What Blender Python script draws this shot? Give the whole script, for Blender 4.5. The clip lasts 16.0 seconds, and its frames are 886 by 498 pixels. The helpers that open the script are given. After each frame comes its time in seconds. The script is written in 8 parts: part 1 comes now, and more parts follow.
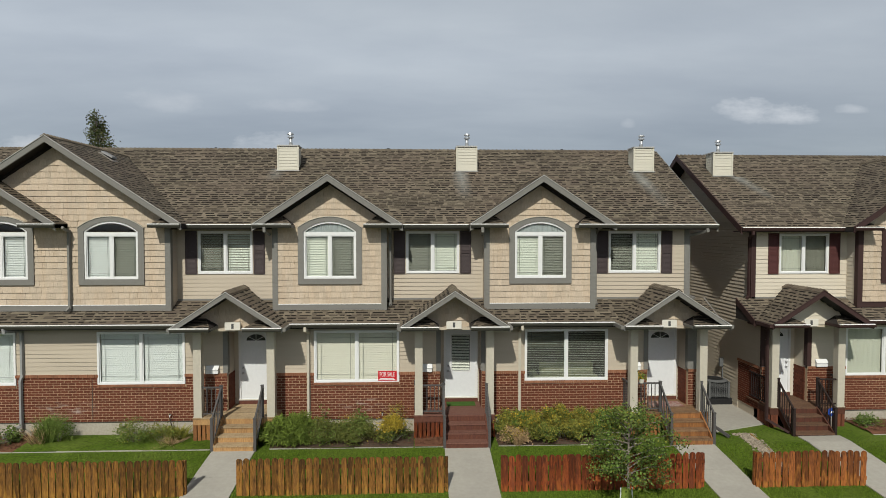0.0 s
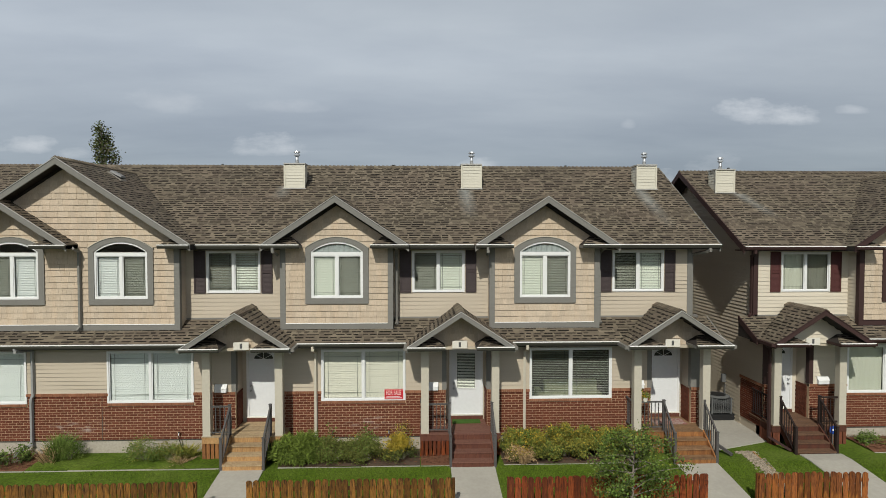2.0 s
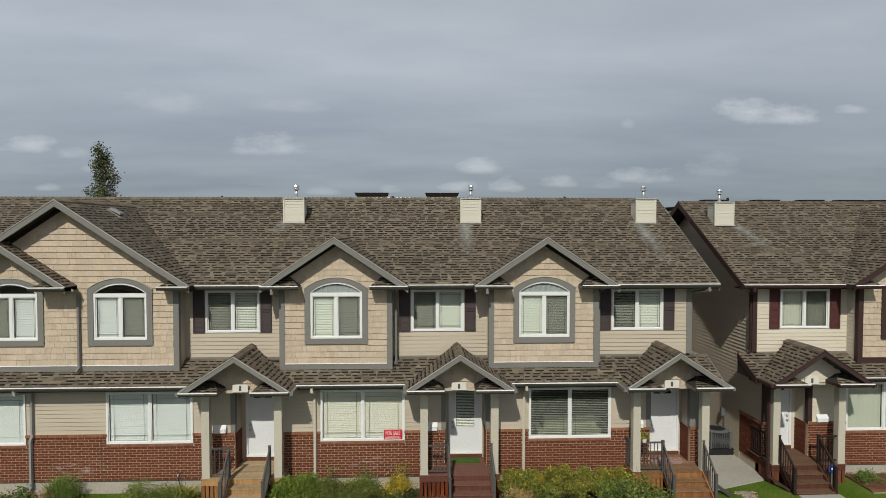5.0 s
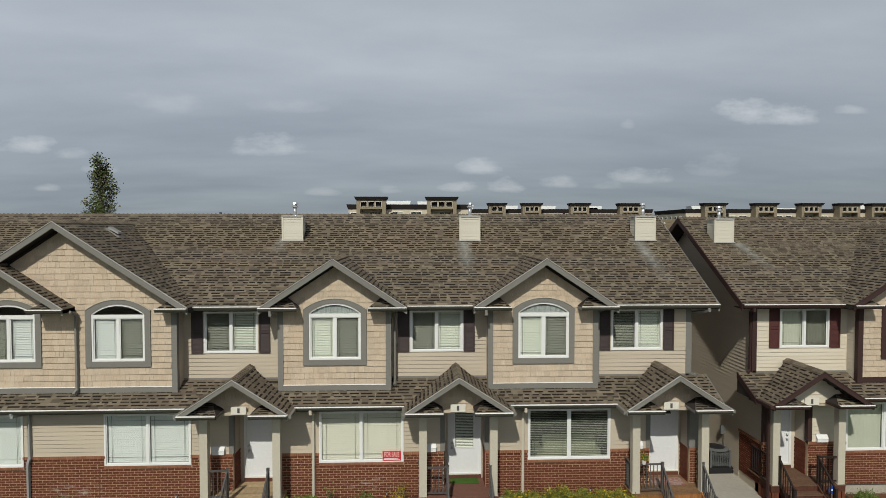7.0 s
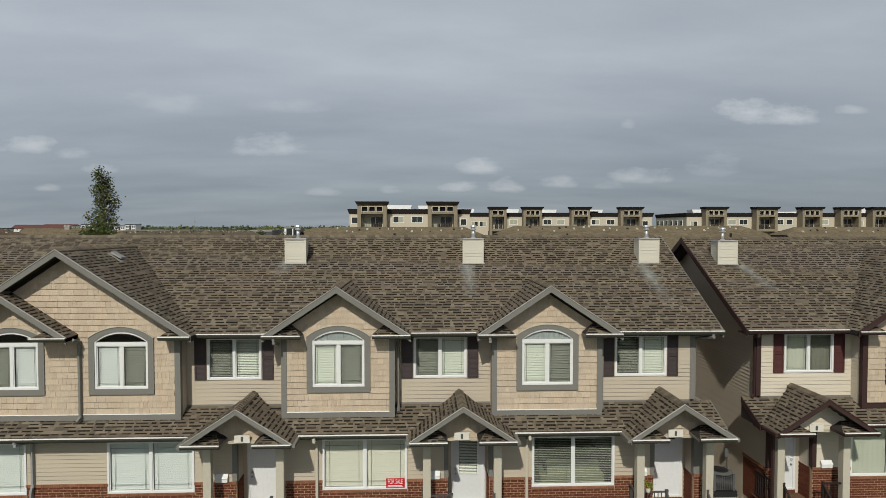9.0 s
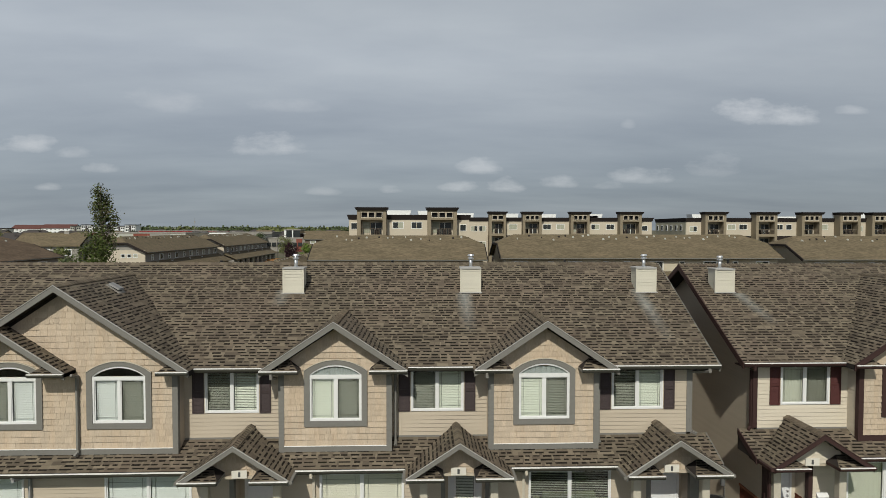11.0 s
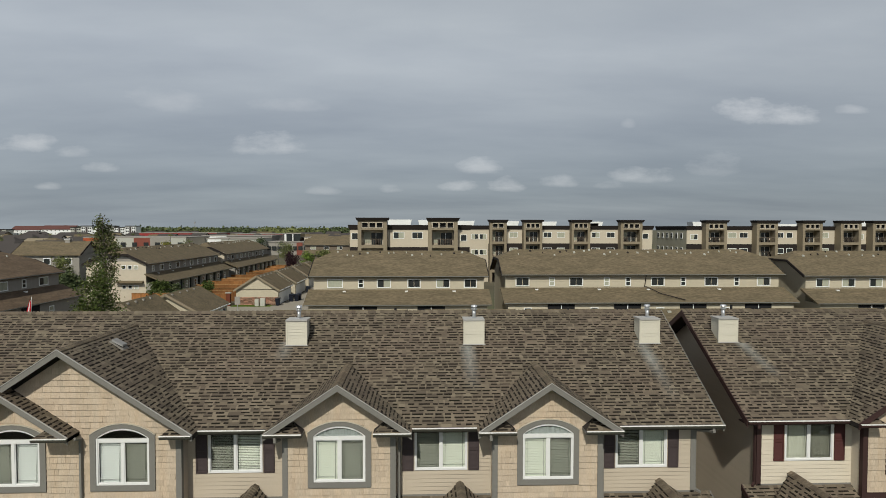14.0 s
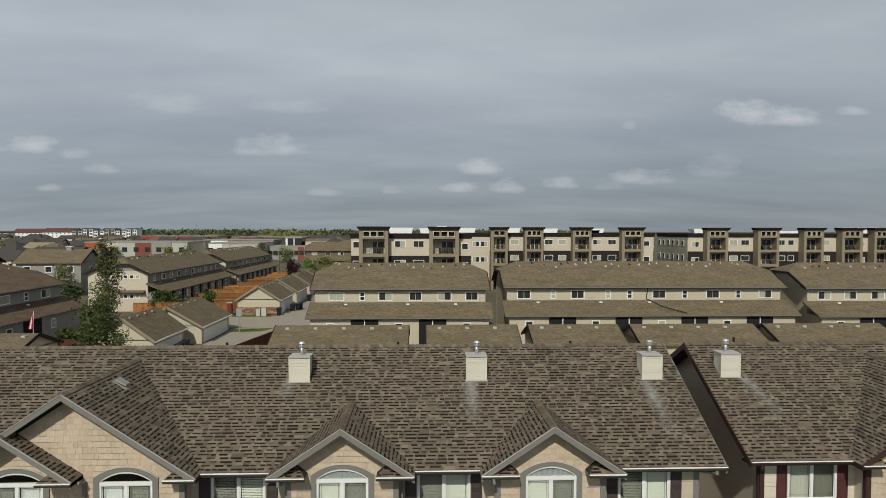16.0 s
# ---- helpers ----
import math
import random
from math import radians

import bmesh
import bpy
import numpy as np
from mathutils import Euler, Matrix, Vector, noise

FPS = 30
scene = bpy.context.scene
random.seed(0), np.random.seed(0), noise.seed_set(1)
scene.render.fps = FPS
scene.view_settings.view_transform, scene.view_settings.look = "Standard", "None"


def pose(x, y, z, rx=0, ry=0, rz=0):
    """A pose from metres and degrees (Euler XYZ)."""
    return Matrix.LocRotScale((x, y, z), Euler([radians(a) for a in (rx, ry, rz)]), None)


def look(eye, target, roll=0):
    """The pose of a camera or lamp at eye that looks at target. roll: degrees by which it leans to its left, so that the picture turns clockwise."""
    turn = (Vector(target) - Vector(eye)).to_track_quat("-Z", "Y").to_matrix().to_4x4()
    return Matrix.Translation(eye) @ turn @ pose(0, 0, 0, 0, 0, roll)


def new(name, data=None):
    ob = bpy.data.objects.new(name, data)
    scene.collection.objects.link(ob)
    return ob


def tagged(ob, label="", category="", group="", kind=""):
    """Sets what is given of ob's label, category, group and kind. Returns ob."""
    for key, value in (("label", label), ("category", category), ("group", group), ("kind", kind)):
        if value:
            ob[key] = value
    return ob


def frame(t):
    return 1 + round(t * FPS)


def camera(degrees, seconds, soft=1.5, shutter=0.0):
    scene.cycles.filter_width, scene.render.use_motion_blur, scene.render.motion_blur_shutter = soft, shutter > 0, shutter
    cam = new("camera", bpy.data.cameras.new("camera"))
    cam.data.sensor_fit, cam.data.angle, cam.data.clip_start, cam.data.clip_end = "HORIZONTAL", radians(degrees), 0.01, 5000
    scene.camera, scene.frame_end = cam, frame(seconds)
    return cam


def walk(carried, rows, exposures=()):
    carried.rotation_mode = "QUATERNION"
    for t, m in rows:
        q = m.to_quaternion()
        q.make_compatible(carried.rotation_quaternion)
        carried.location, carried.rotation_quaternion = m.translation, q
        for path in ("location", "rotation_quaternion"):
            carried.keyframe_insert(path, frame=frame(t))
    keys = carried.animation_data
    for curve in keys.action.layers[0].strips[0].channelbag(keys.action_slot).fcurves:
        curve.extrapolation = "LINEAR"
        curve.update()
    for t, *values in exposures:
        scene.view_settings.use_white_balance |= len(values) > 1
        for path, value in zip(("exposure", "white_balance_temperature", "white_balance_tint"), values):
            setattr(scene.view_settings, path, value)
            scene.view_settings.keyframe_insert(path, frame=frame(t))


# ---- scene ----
cam = camera(73.0, 16.0, soft=0.8)
PATH = [
    (0, (-3.259, -18.384, 6.286), (-3.182, -16.387, 6.218), -0.0),
    (0.5, (-3.337, -18.425, 6.378), (-3.258, -16.427, 6.312), -0.0),
    (1, (-3.408, -18.481, 6.556), (-3.329, -16.484, 6.488), -0.0),
    (1.5, (-3.421, -18.528, 6.727), (-3.343, -16.531, 6.659), -0.0),
    (2, (-3.436, -18.565, 6.891), (-3.36, -16.568, 6.825), -0.0),
    (2.5, (-3.427, -18.571, 7.085), (-3.349, -16.574, 7.021), -0.0),
    (3, (-3.377, -18.566, 7.337), (-3.298, -16.568, 7.267), -0.0),
    (3.5, (-3.39, -18.561, 7.479), (-3.31, -16.564, 7.414), -0.0),
    (4, (-3.44, -18.568, 7.717), (-3.363, -16.571, 7.649), -0.0),
    (6.5, (-3.391, -18.452, 8.635), (-3.313, -16.454, 8.569), 0.0),
    (7, (-3.394, -18.458, 8.789), (-3.316, -16.461, 8.723), 0.0),
    (7.5, (-3.401, -18.445, 8.969), (-3.325, -16.447, 8.903), 0.0),
    (8, (-3.432, -18.434, 9.181), (-3.355, -16.437, 9.115), 0.1),
    (8.5, (-3.478, -18.418, 9.374), (-3.401, -16.421, 9.309), 0.0),
    (9, (-3.498, -18.388, 9.617), (-3.421, -16.391, 9.551), 0.0),
    (11.5, (-3.401, -18.402, 10.984), (-3.324, -16.405, 10.917), 0.1),
    (12, (-3.412, -18.388, 11.281), (-3.335, -16.39, 11.217), 0.0),
    (12.5, (-3.439, -18.362, 11.608), (-3.362, -16.364, 11.543), 0.1),
    (13, (-3.469, -18.346, 11.931), (-3.393, -16.349, 11.865), 0.1),
    (13.5, (-3.5, -18.333, 12.267), (-3.423, -16.336, 12.201), 0.1),
    (14, (-3.532, -18.307, 12.607), (-3.455, -16.31, 12.538), 0.1),
    (14.5, (-3.528, -18.299, 12.912), (-3.453, -16.301, 12.846), 0.1),
    (15, (-3.55, -18.295, 13.255), (-3.474, -16.297, 13.189), 0.1),
    (15.5, (-3.589, -18.277, 13.578), (-3.512, -16.28, 13.512), 0.1),
    (16, (-3.597, -18.293, 13.889), (-3.523, -16.295, 13.825), 0.1),
]
walk(cam, [(t, look(eye, target, roll)) for t, eye, target, roll in PATH], [(0.0, 0.08, 6380, 10), (3.0, 0.05, 6380, 10), (6.5, -0.05, 6420, 10), (9.0, -0.05, 6450, 10), (16.0, -0.07, 6500, 10)])

# ---- world, sun, exposure ----
SUN = Vector((0.24, 1.0, -0.93)).normalized()  # the way the sunlight travels
world = bpy.data.worlds.new("sky")
scene.world = world
world.use_nodes = True
wn, wl = world.node_tree.nodes, world.node_tree.links
wn.clear()


def wmath(op, a, b=None, c=None, clamp=False):
    n = wn.new("ShaderNodeMath")
    n.operation, n.use_clamp = op, clamp
    for i, s in enumerate((a, b, c)):
        if s is None:
            continue
        if isinstance(s, (int, float)):
            n.inputs[i].default_value = s
        else:
            wl.new(s, n.inputs[i])
    return n.outputs[0]


def wmix(fac, a, b):
    n = wn.new("ShaderNodeMix")
    n.data_type = "RGBA"
    for i, s in ((0, fac), (6, a), (7, b)):
        if isinstance(s, (int, float)):
            n.inputs[i].default_value = s
        elif isinstance(s, tuple):
            n.inputs[i].default_value = (*s, 1)
        else:
            wl.new(s, n.inputs[i])
    return n.outputs[2]


def wnoise(vec, scale, detail=5.0, rough=0.55):
    n = wn.new("ShaderNodeTexNoise")
    n.inputs["Scale"].default_value, n.inputs["Detail"].default_value, n.inputs["Roughness"].default_value = scale, detail, rough
    wl.new(vec, n.inputs["Vector"])
    return n.outputs["Fac"]


def wramp(fac, stops):
    n = wn.new("ShaderNodeValToRGB")
    r = n.color_ramp
    while len(r.elements) < len(stops):
        r.elements.new(0.5)
    for e, (p, c) in zip(r.elements, stops):
        e.position, e.color = p, (*c, 1)
    wl.new(fac, n.inputs[0])
    return n.outputs[0]


tc = wn.new("ShaderNodeTexCoord")
sep = wn.new("ShaderNodeSeparateXYZ")
wl.new(tc.outputs["Generated"], sep.inputs[0])
dx, dy, dz = sep.outputs
# a high cloud layer: directions carried to a flat layer overhead
lift = wmath("ADD", wmath("MAXIMUM", dz, 0.0), 0.12)
comb = wn.new("ShaderNodeCombineXYZ")
wl.new(wmath("MULTIPLY", wmath("DIVIDE", dx, lift), 0.55), comb.inputs[0])
wl.new(wmath("DIVIDE", dy, lift), comb.inputs[1])
streak = wnoise(comb.outputs[0], 0.9, 6.0, 0.55)
broad = wnoise(comb.outputs[0], 0.35, 3.0, 0.5)
layer = wmath("ADD", wmath("MULTIPLY", streak, 0.55), wmath("MULTIPLY", broad, 0.45))
grey = wramp(wmath("MAXIMUM", dz, 0.0), [(0.0, (0.263, 0.305, 0.345)), (0.06, (0.271, 0.311, 0.352)), (0.16, (0.337, 0.376, 0.420)), (0.27, (0.488, 0.530, 0.569)), (0.40, (0.394, 0.435, 0.475)), (0.62, (0.215, 0.232, 0.250)), (1.0, (0.130, 0.137, 0.147))])
layered = wramp(layer, [(0.36, (0.79, 0.805, 0.84)), (0.50, (1.0, 1.0, 1.0)), (0.64, (1.22, 1.20, 1.165))])
mul = wn.new("ShaderNodeMix")
mul.data_type, mul.blend_type = "RGBA", "MULTIPLY"
mul.inputs[0].default_value = 1.0
wl.new(grey, mul.inputs[6]), wl.new(layered, mul.inputs[7])
overcast = mul.outputs[2]
# brighter towards the sun's side, where the thin cloud is lit through
tilt = wn.new("ShaderNodeVectorMath")
tilt.operation = "SCALE"
wl.new(overcast, tilt.inputs[0]), wl.new(wmath("MULTIPLY", wmath("SUBTRACT", 1.0, wmath("MULTIPLY", dx, 0.13)), wmath("MULTIPLY_ADD", wmath("MAXIMUM", wmath("MULTIPLY", dy, -1.0), 0.0), 0.45, 1.0)), tilt.inputs["Scale"])
overcast = tilt.outputs[0]
# small fair-weather clouds low in the sky: across, up, half width, half height, strength
PUFFS = [(-0.649, 0.139, 0.052, 0.016, 0.80), (-0.556, 0.124, 0.034, 0.010, 0.60), (-0.518, 0.099, 0.032, 0.009, 0.60), (-0.603, 0.068, 0.021, 0.006, 0.45), (-0.414, 0.209, 0.062, 0.019, 0.38), (-0.218, 0.203, 0.066, 0.012, 0.33), (-0.246, 0.140, 0.068, 0.019, 0.85), (-0.157, 0.063, 0.032, 0.007, 0.40), (0.096, 0.106, 0.045, 0.014, 0.70), (0.059, 0.072, 0.036, 0.010, 0.75),
         (0.147, 0.075, 0.034, 0.013, 0.80), (-0.048, 0.067, 0.021, 0.008, 0.50), (0.238, 0.081, 0.038, 0.011, 0.55), (0.316, 0.075, 0.028, 0.008, 0.40), (0.376, 0.093, 0.058, 0.015, 0.60), (0.503, 0.112, 0.058, 0.021, 0.35), (0.595, 0.201, 0.094, 0.023, 1.00), (0.732, 0.204, 0.034, 0.008, 0.50), (0.350, 0.177, 0.012, 0.008, 0.30)]
ahead = wmath("MAXIMUM", dy, 0.05)
across, up = wmath("DIVIDE", dx, ahead), wmath("DIVIDE", dz, ahead)
frontal = wn.new("ShaderNodeCombineXYZ")
wl.new(across, frontal.inputs[0]), wl.new(wmath("MULTIPLY", up, 2.2), frontal.inputs[1])
ragged = wmath("MULTIPLY", wmath("SUBTRACT", wnoise(frontal.outputs[0], 14.0, 8.0, 0.6), 0.5), 4.0)
puffs = None
for a, b, w, h, s in PUFFS:
    ex = wmath("DIVIDE", wmath("SUBTRACT", across, a), w)
    ey = wmath("DIVIDE", wmath("SUBTRACT", up, b - h * 0.5), h * 1.5)
    ey = wmath("MULTIPLY", ey, wmath("ADD", wmath("MULTIPLY", wmath("LESS_THAN", ey, 0.0), 1.6), 1.0))
    r = wmath("ADD", wmath("MULTIPLY", ex, ex), wmath("MULTIPLY", ey, ey))
    d = wmath("MULTIPLY", wmath("MULTIPLY_ADD", wmath("SUBTRACT", wmath("ADD", 1.0, ragged), r), 0.7, 0.0, clamp=True), s)
    d = wmath("MULTIPLY", d, wmath("MULTIPLY_ADD", ey, 0.22, 0.8, clamp=True))
    puffs = d if puffs is None else wmath("MAXIMUM", puffs, d)
puffs = wmath("MULTIPLY", puffs, wmath("GREATER_THAN", dy, 0.1))
clouded = wmix(puffs, overcast, (0.62, 0.64, 0.66))
nishita = wn.new("ShaderNodeTexSky")
nishita.sky_type, nishita.sun_disc = "NISHITA", False
nishita.sun_elevation, nishita.sun_rotation = math.asin(-SUN.z), math.atan2(-SUN.x, -SUN.y)
thin = wn.new("ShaderNodeMix")
thin.data_type, thin.blend_type = "RGBA", "MULTIPLY"
thin.inputs[0].default_value = 1.0
thin.inputs[7].default_value = (0.1, 0.1, 0.1, 1)
wl.new(nishita.outputs[0], thin.inputs[6])
both = wmix(0.92, thin.outputs[2], clouded)
bg = wn.new("ShaderNodeBackground")
wl.new(both, bg.inputs[0])
bg.inputs[1].default_value = 1.0
wo = wn.new("ShaderNodeOutputWorld")
wl.new(bg.outputs[0], wo.inputs[0])

sun = new("sun", bpy.data.lights.new("sun", "SUN"))
sun.data.energy, sun.data.angle, sun.data.color = 3.34, radians(0.9), (1.0, 0.968, 0.855)
sun.matrix_world = look((0, -30, 40), Vector((0, -30, 40)) + SUN)

# ---- materials ----


def surface(name, base, rough=0.7, var=0.08, scale=20.0, coarse=1.2, bump=0.15, island=0.0, rand=0.0, metal=0.0, tint=None, tint_amount=0.35, stretch=(1, 1, 1), ramp=None, spec=0.17):
    """A painted or mineral surface: grain and stains at two scales, and a shade of its own for each piece."""
    m = bpy.data.materials.new(name)
    m.use_nodes = True
    n, l = m.node_tree.nodes, m.node_tree.links
    b = n["Principled BSDF"]
    b.inputs["Roughness"].default_value, b.inputs["Metallic"].default_value = rough, metal
    b.inputs["Specular IOR Level"].default_value = spec
    geo = n.new("ShaderNodeNewGeometry")
    mp = n.new("ShaderNodeMapping")
    mp.inputs["Scale"].default_value = stretch
    l.new(geo.outputs["Position"], mp.inputs["Vector"])

    def noise_at(s, detail):
        t = n.new("ShaderNodeTexNoise")
        t.inputs["Scale"].default_value, t.inputs["Detail"].default_value = s, detail
        l.new(mp.outputs[0], t.inputs["Vector"])
        return t.outputs["Fac"]

    def mapped(sock, lo, hi, a=0.25, z=0.75):
        r = n.new("ShaderNodeMapRange")
        for i, v in ((1, a), (2, z), (3, lo), (4, hi)):
            r.inputs[i].default_value = v
        l.new(sock, r.inputs[0])
        return r.outputs[0]

    def times(a, s):
        v = n.new("ShaderNodeVectorMath")
        v.operation = "SCALE"
        l.new(a, v.inputs[0]), l.new(s, v.inputs["Scale"])
        return v.outputs[0]

    fine, wide = noise_at(scale, 4.0), noise_at(coarse, 3.0)
    info = n.new("ShaderNodeObjectInfo")
    if ramp:
        cr = n.new("ShaderNodeValToRGB")
        while len(cr.color_ramp.elements) < len(ramp):
            cr.color_ramp.elements.new(0.5)
        for e, (p, c) in zip(cr.color_ramp.elements, ramp):
            e.position, e.color = p, (*c, 1)
        l.new(geo.outputs["Random Per Island"] if island else info.outputs["Random"], cr.inputs[0])
        col = cr.outputs[0]
    else:
        rgb = n.new("ShaderNodeRGB")
        rgb.outputs[0].default_value = (*base, 1)
        col = rgb.outputs[0]
    if tint:
        mx = n.new("ShaderNodeMix")
        mx.data_type = "RGBA"
        l.new(mapped(wide, 0.0, tint_amount, 0.42, 0.62), mx.inputs[0])
        l.new(col, mx.inputs[6])
        mx.inputs[7].default_value = (*tint, 1)
        col = mx.outputs[2]
    col = times(col, mapped(fine, 1 - var, 1 + var))
    col = times(col, mapped(wide, 1 - var * 0.7, 1 + var * 0.7))
    if island:
        col = times(col, mapped(geo.outputs["Random Per Island"], 1 - island, 1 + island, 0, 1))
    if rand:
        col = times(col, mapped(info.outputs["Random"], 1 - rand, 1 + rand, 0, 1))
    l.new(col, b.inputs["Base Color"])
    l.new(mapped(fine, max(0.02, rough - 0.08), min(1.0, rough + 0.08)), b.inputs["Roughness"])
    if bump:
        bp = n.new("ShaderNodeBump")
        bp.inputs["Strength"].default_value, bp.inputs["Distance"].default_value = bump, 0.01
        l.new(fine, bp.inputs["Height"])
        l.new(bp.outputs[0], b.inputs["Normal"])
    return m


def glass_pane(name, tint=(0.96, 0.97, 0.96)):
    m = bpy.data.materials.new(name)
    m.use_nodes = True
    n, l = m.node_tree.nodes, m.node_tree.links
    n.remove(n["Principled BSDF"])
    tr, gl, mx = n.new("ShaderNodeBsdfTransparent"), n.new("ShaderNodeBsdfGlossy"), n.new("ShaderNodeMixShader")
    lw, pw, fr = n.new("ShaderNodeLayerWeight"), n.new("ShaderNodeMath"), n.new("ShaderNodeMath")
    lw.inputs[0].default_value = 0.5
    pw.operation, fr.operation = "POWER", "MULTIPLY_ADD"
    pw.inputs[1].default_value, fr.inputs[1].default_value, fr.inputs[2].default_value = 5.0, 0.9, 0.035
    l.new(lw.outputs["Facing"], pw.inputs[0]), l.new(pw.outputs[0], fr.inputs[0])
    tr.inputs[0].default_value = (*tint, 1)
    gl.inputs["Roughness"].default_value = 0.02
    l.new(fr.outputs[0], mx.inputs[0]), l.new(tr.outputs[0], mx.inputs[1]), l.new(gl.outputs[0], mx.inputs[2])
    l.new(mx.outputs[0], n["Material Output"].inputs[0])
    return m


def insect_mesh(name, cover=0.24):
    """A fine dark mesh, too fine to see its threads: part of the light passes."""
    m = bpy.data.materials.new(name)
    m.use_nodes = True
    n, l = m.node_tree.nodes, m.node_tree.links
    n.remove(n["Principled BSDF"])
    tr, df, mx = n.new("ShaderNodeBsdfTransparent"), n.new("ShaderNodeBsdfDiffuse"), n.new("ShaderNodeMixShader")
    df.inputs[0].default_value, mx.inputs[0].default_value = (0.052, 0.050, 0.036, 1), cover
    l.new(tr.outputs[0], mx.inputs[1]), l.new(df.outputs[0], mx.inputs[2]), l.new(mx.outputs[0], n["Material Output"].inputs[0])
    return m


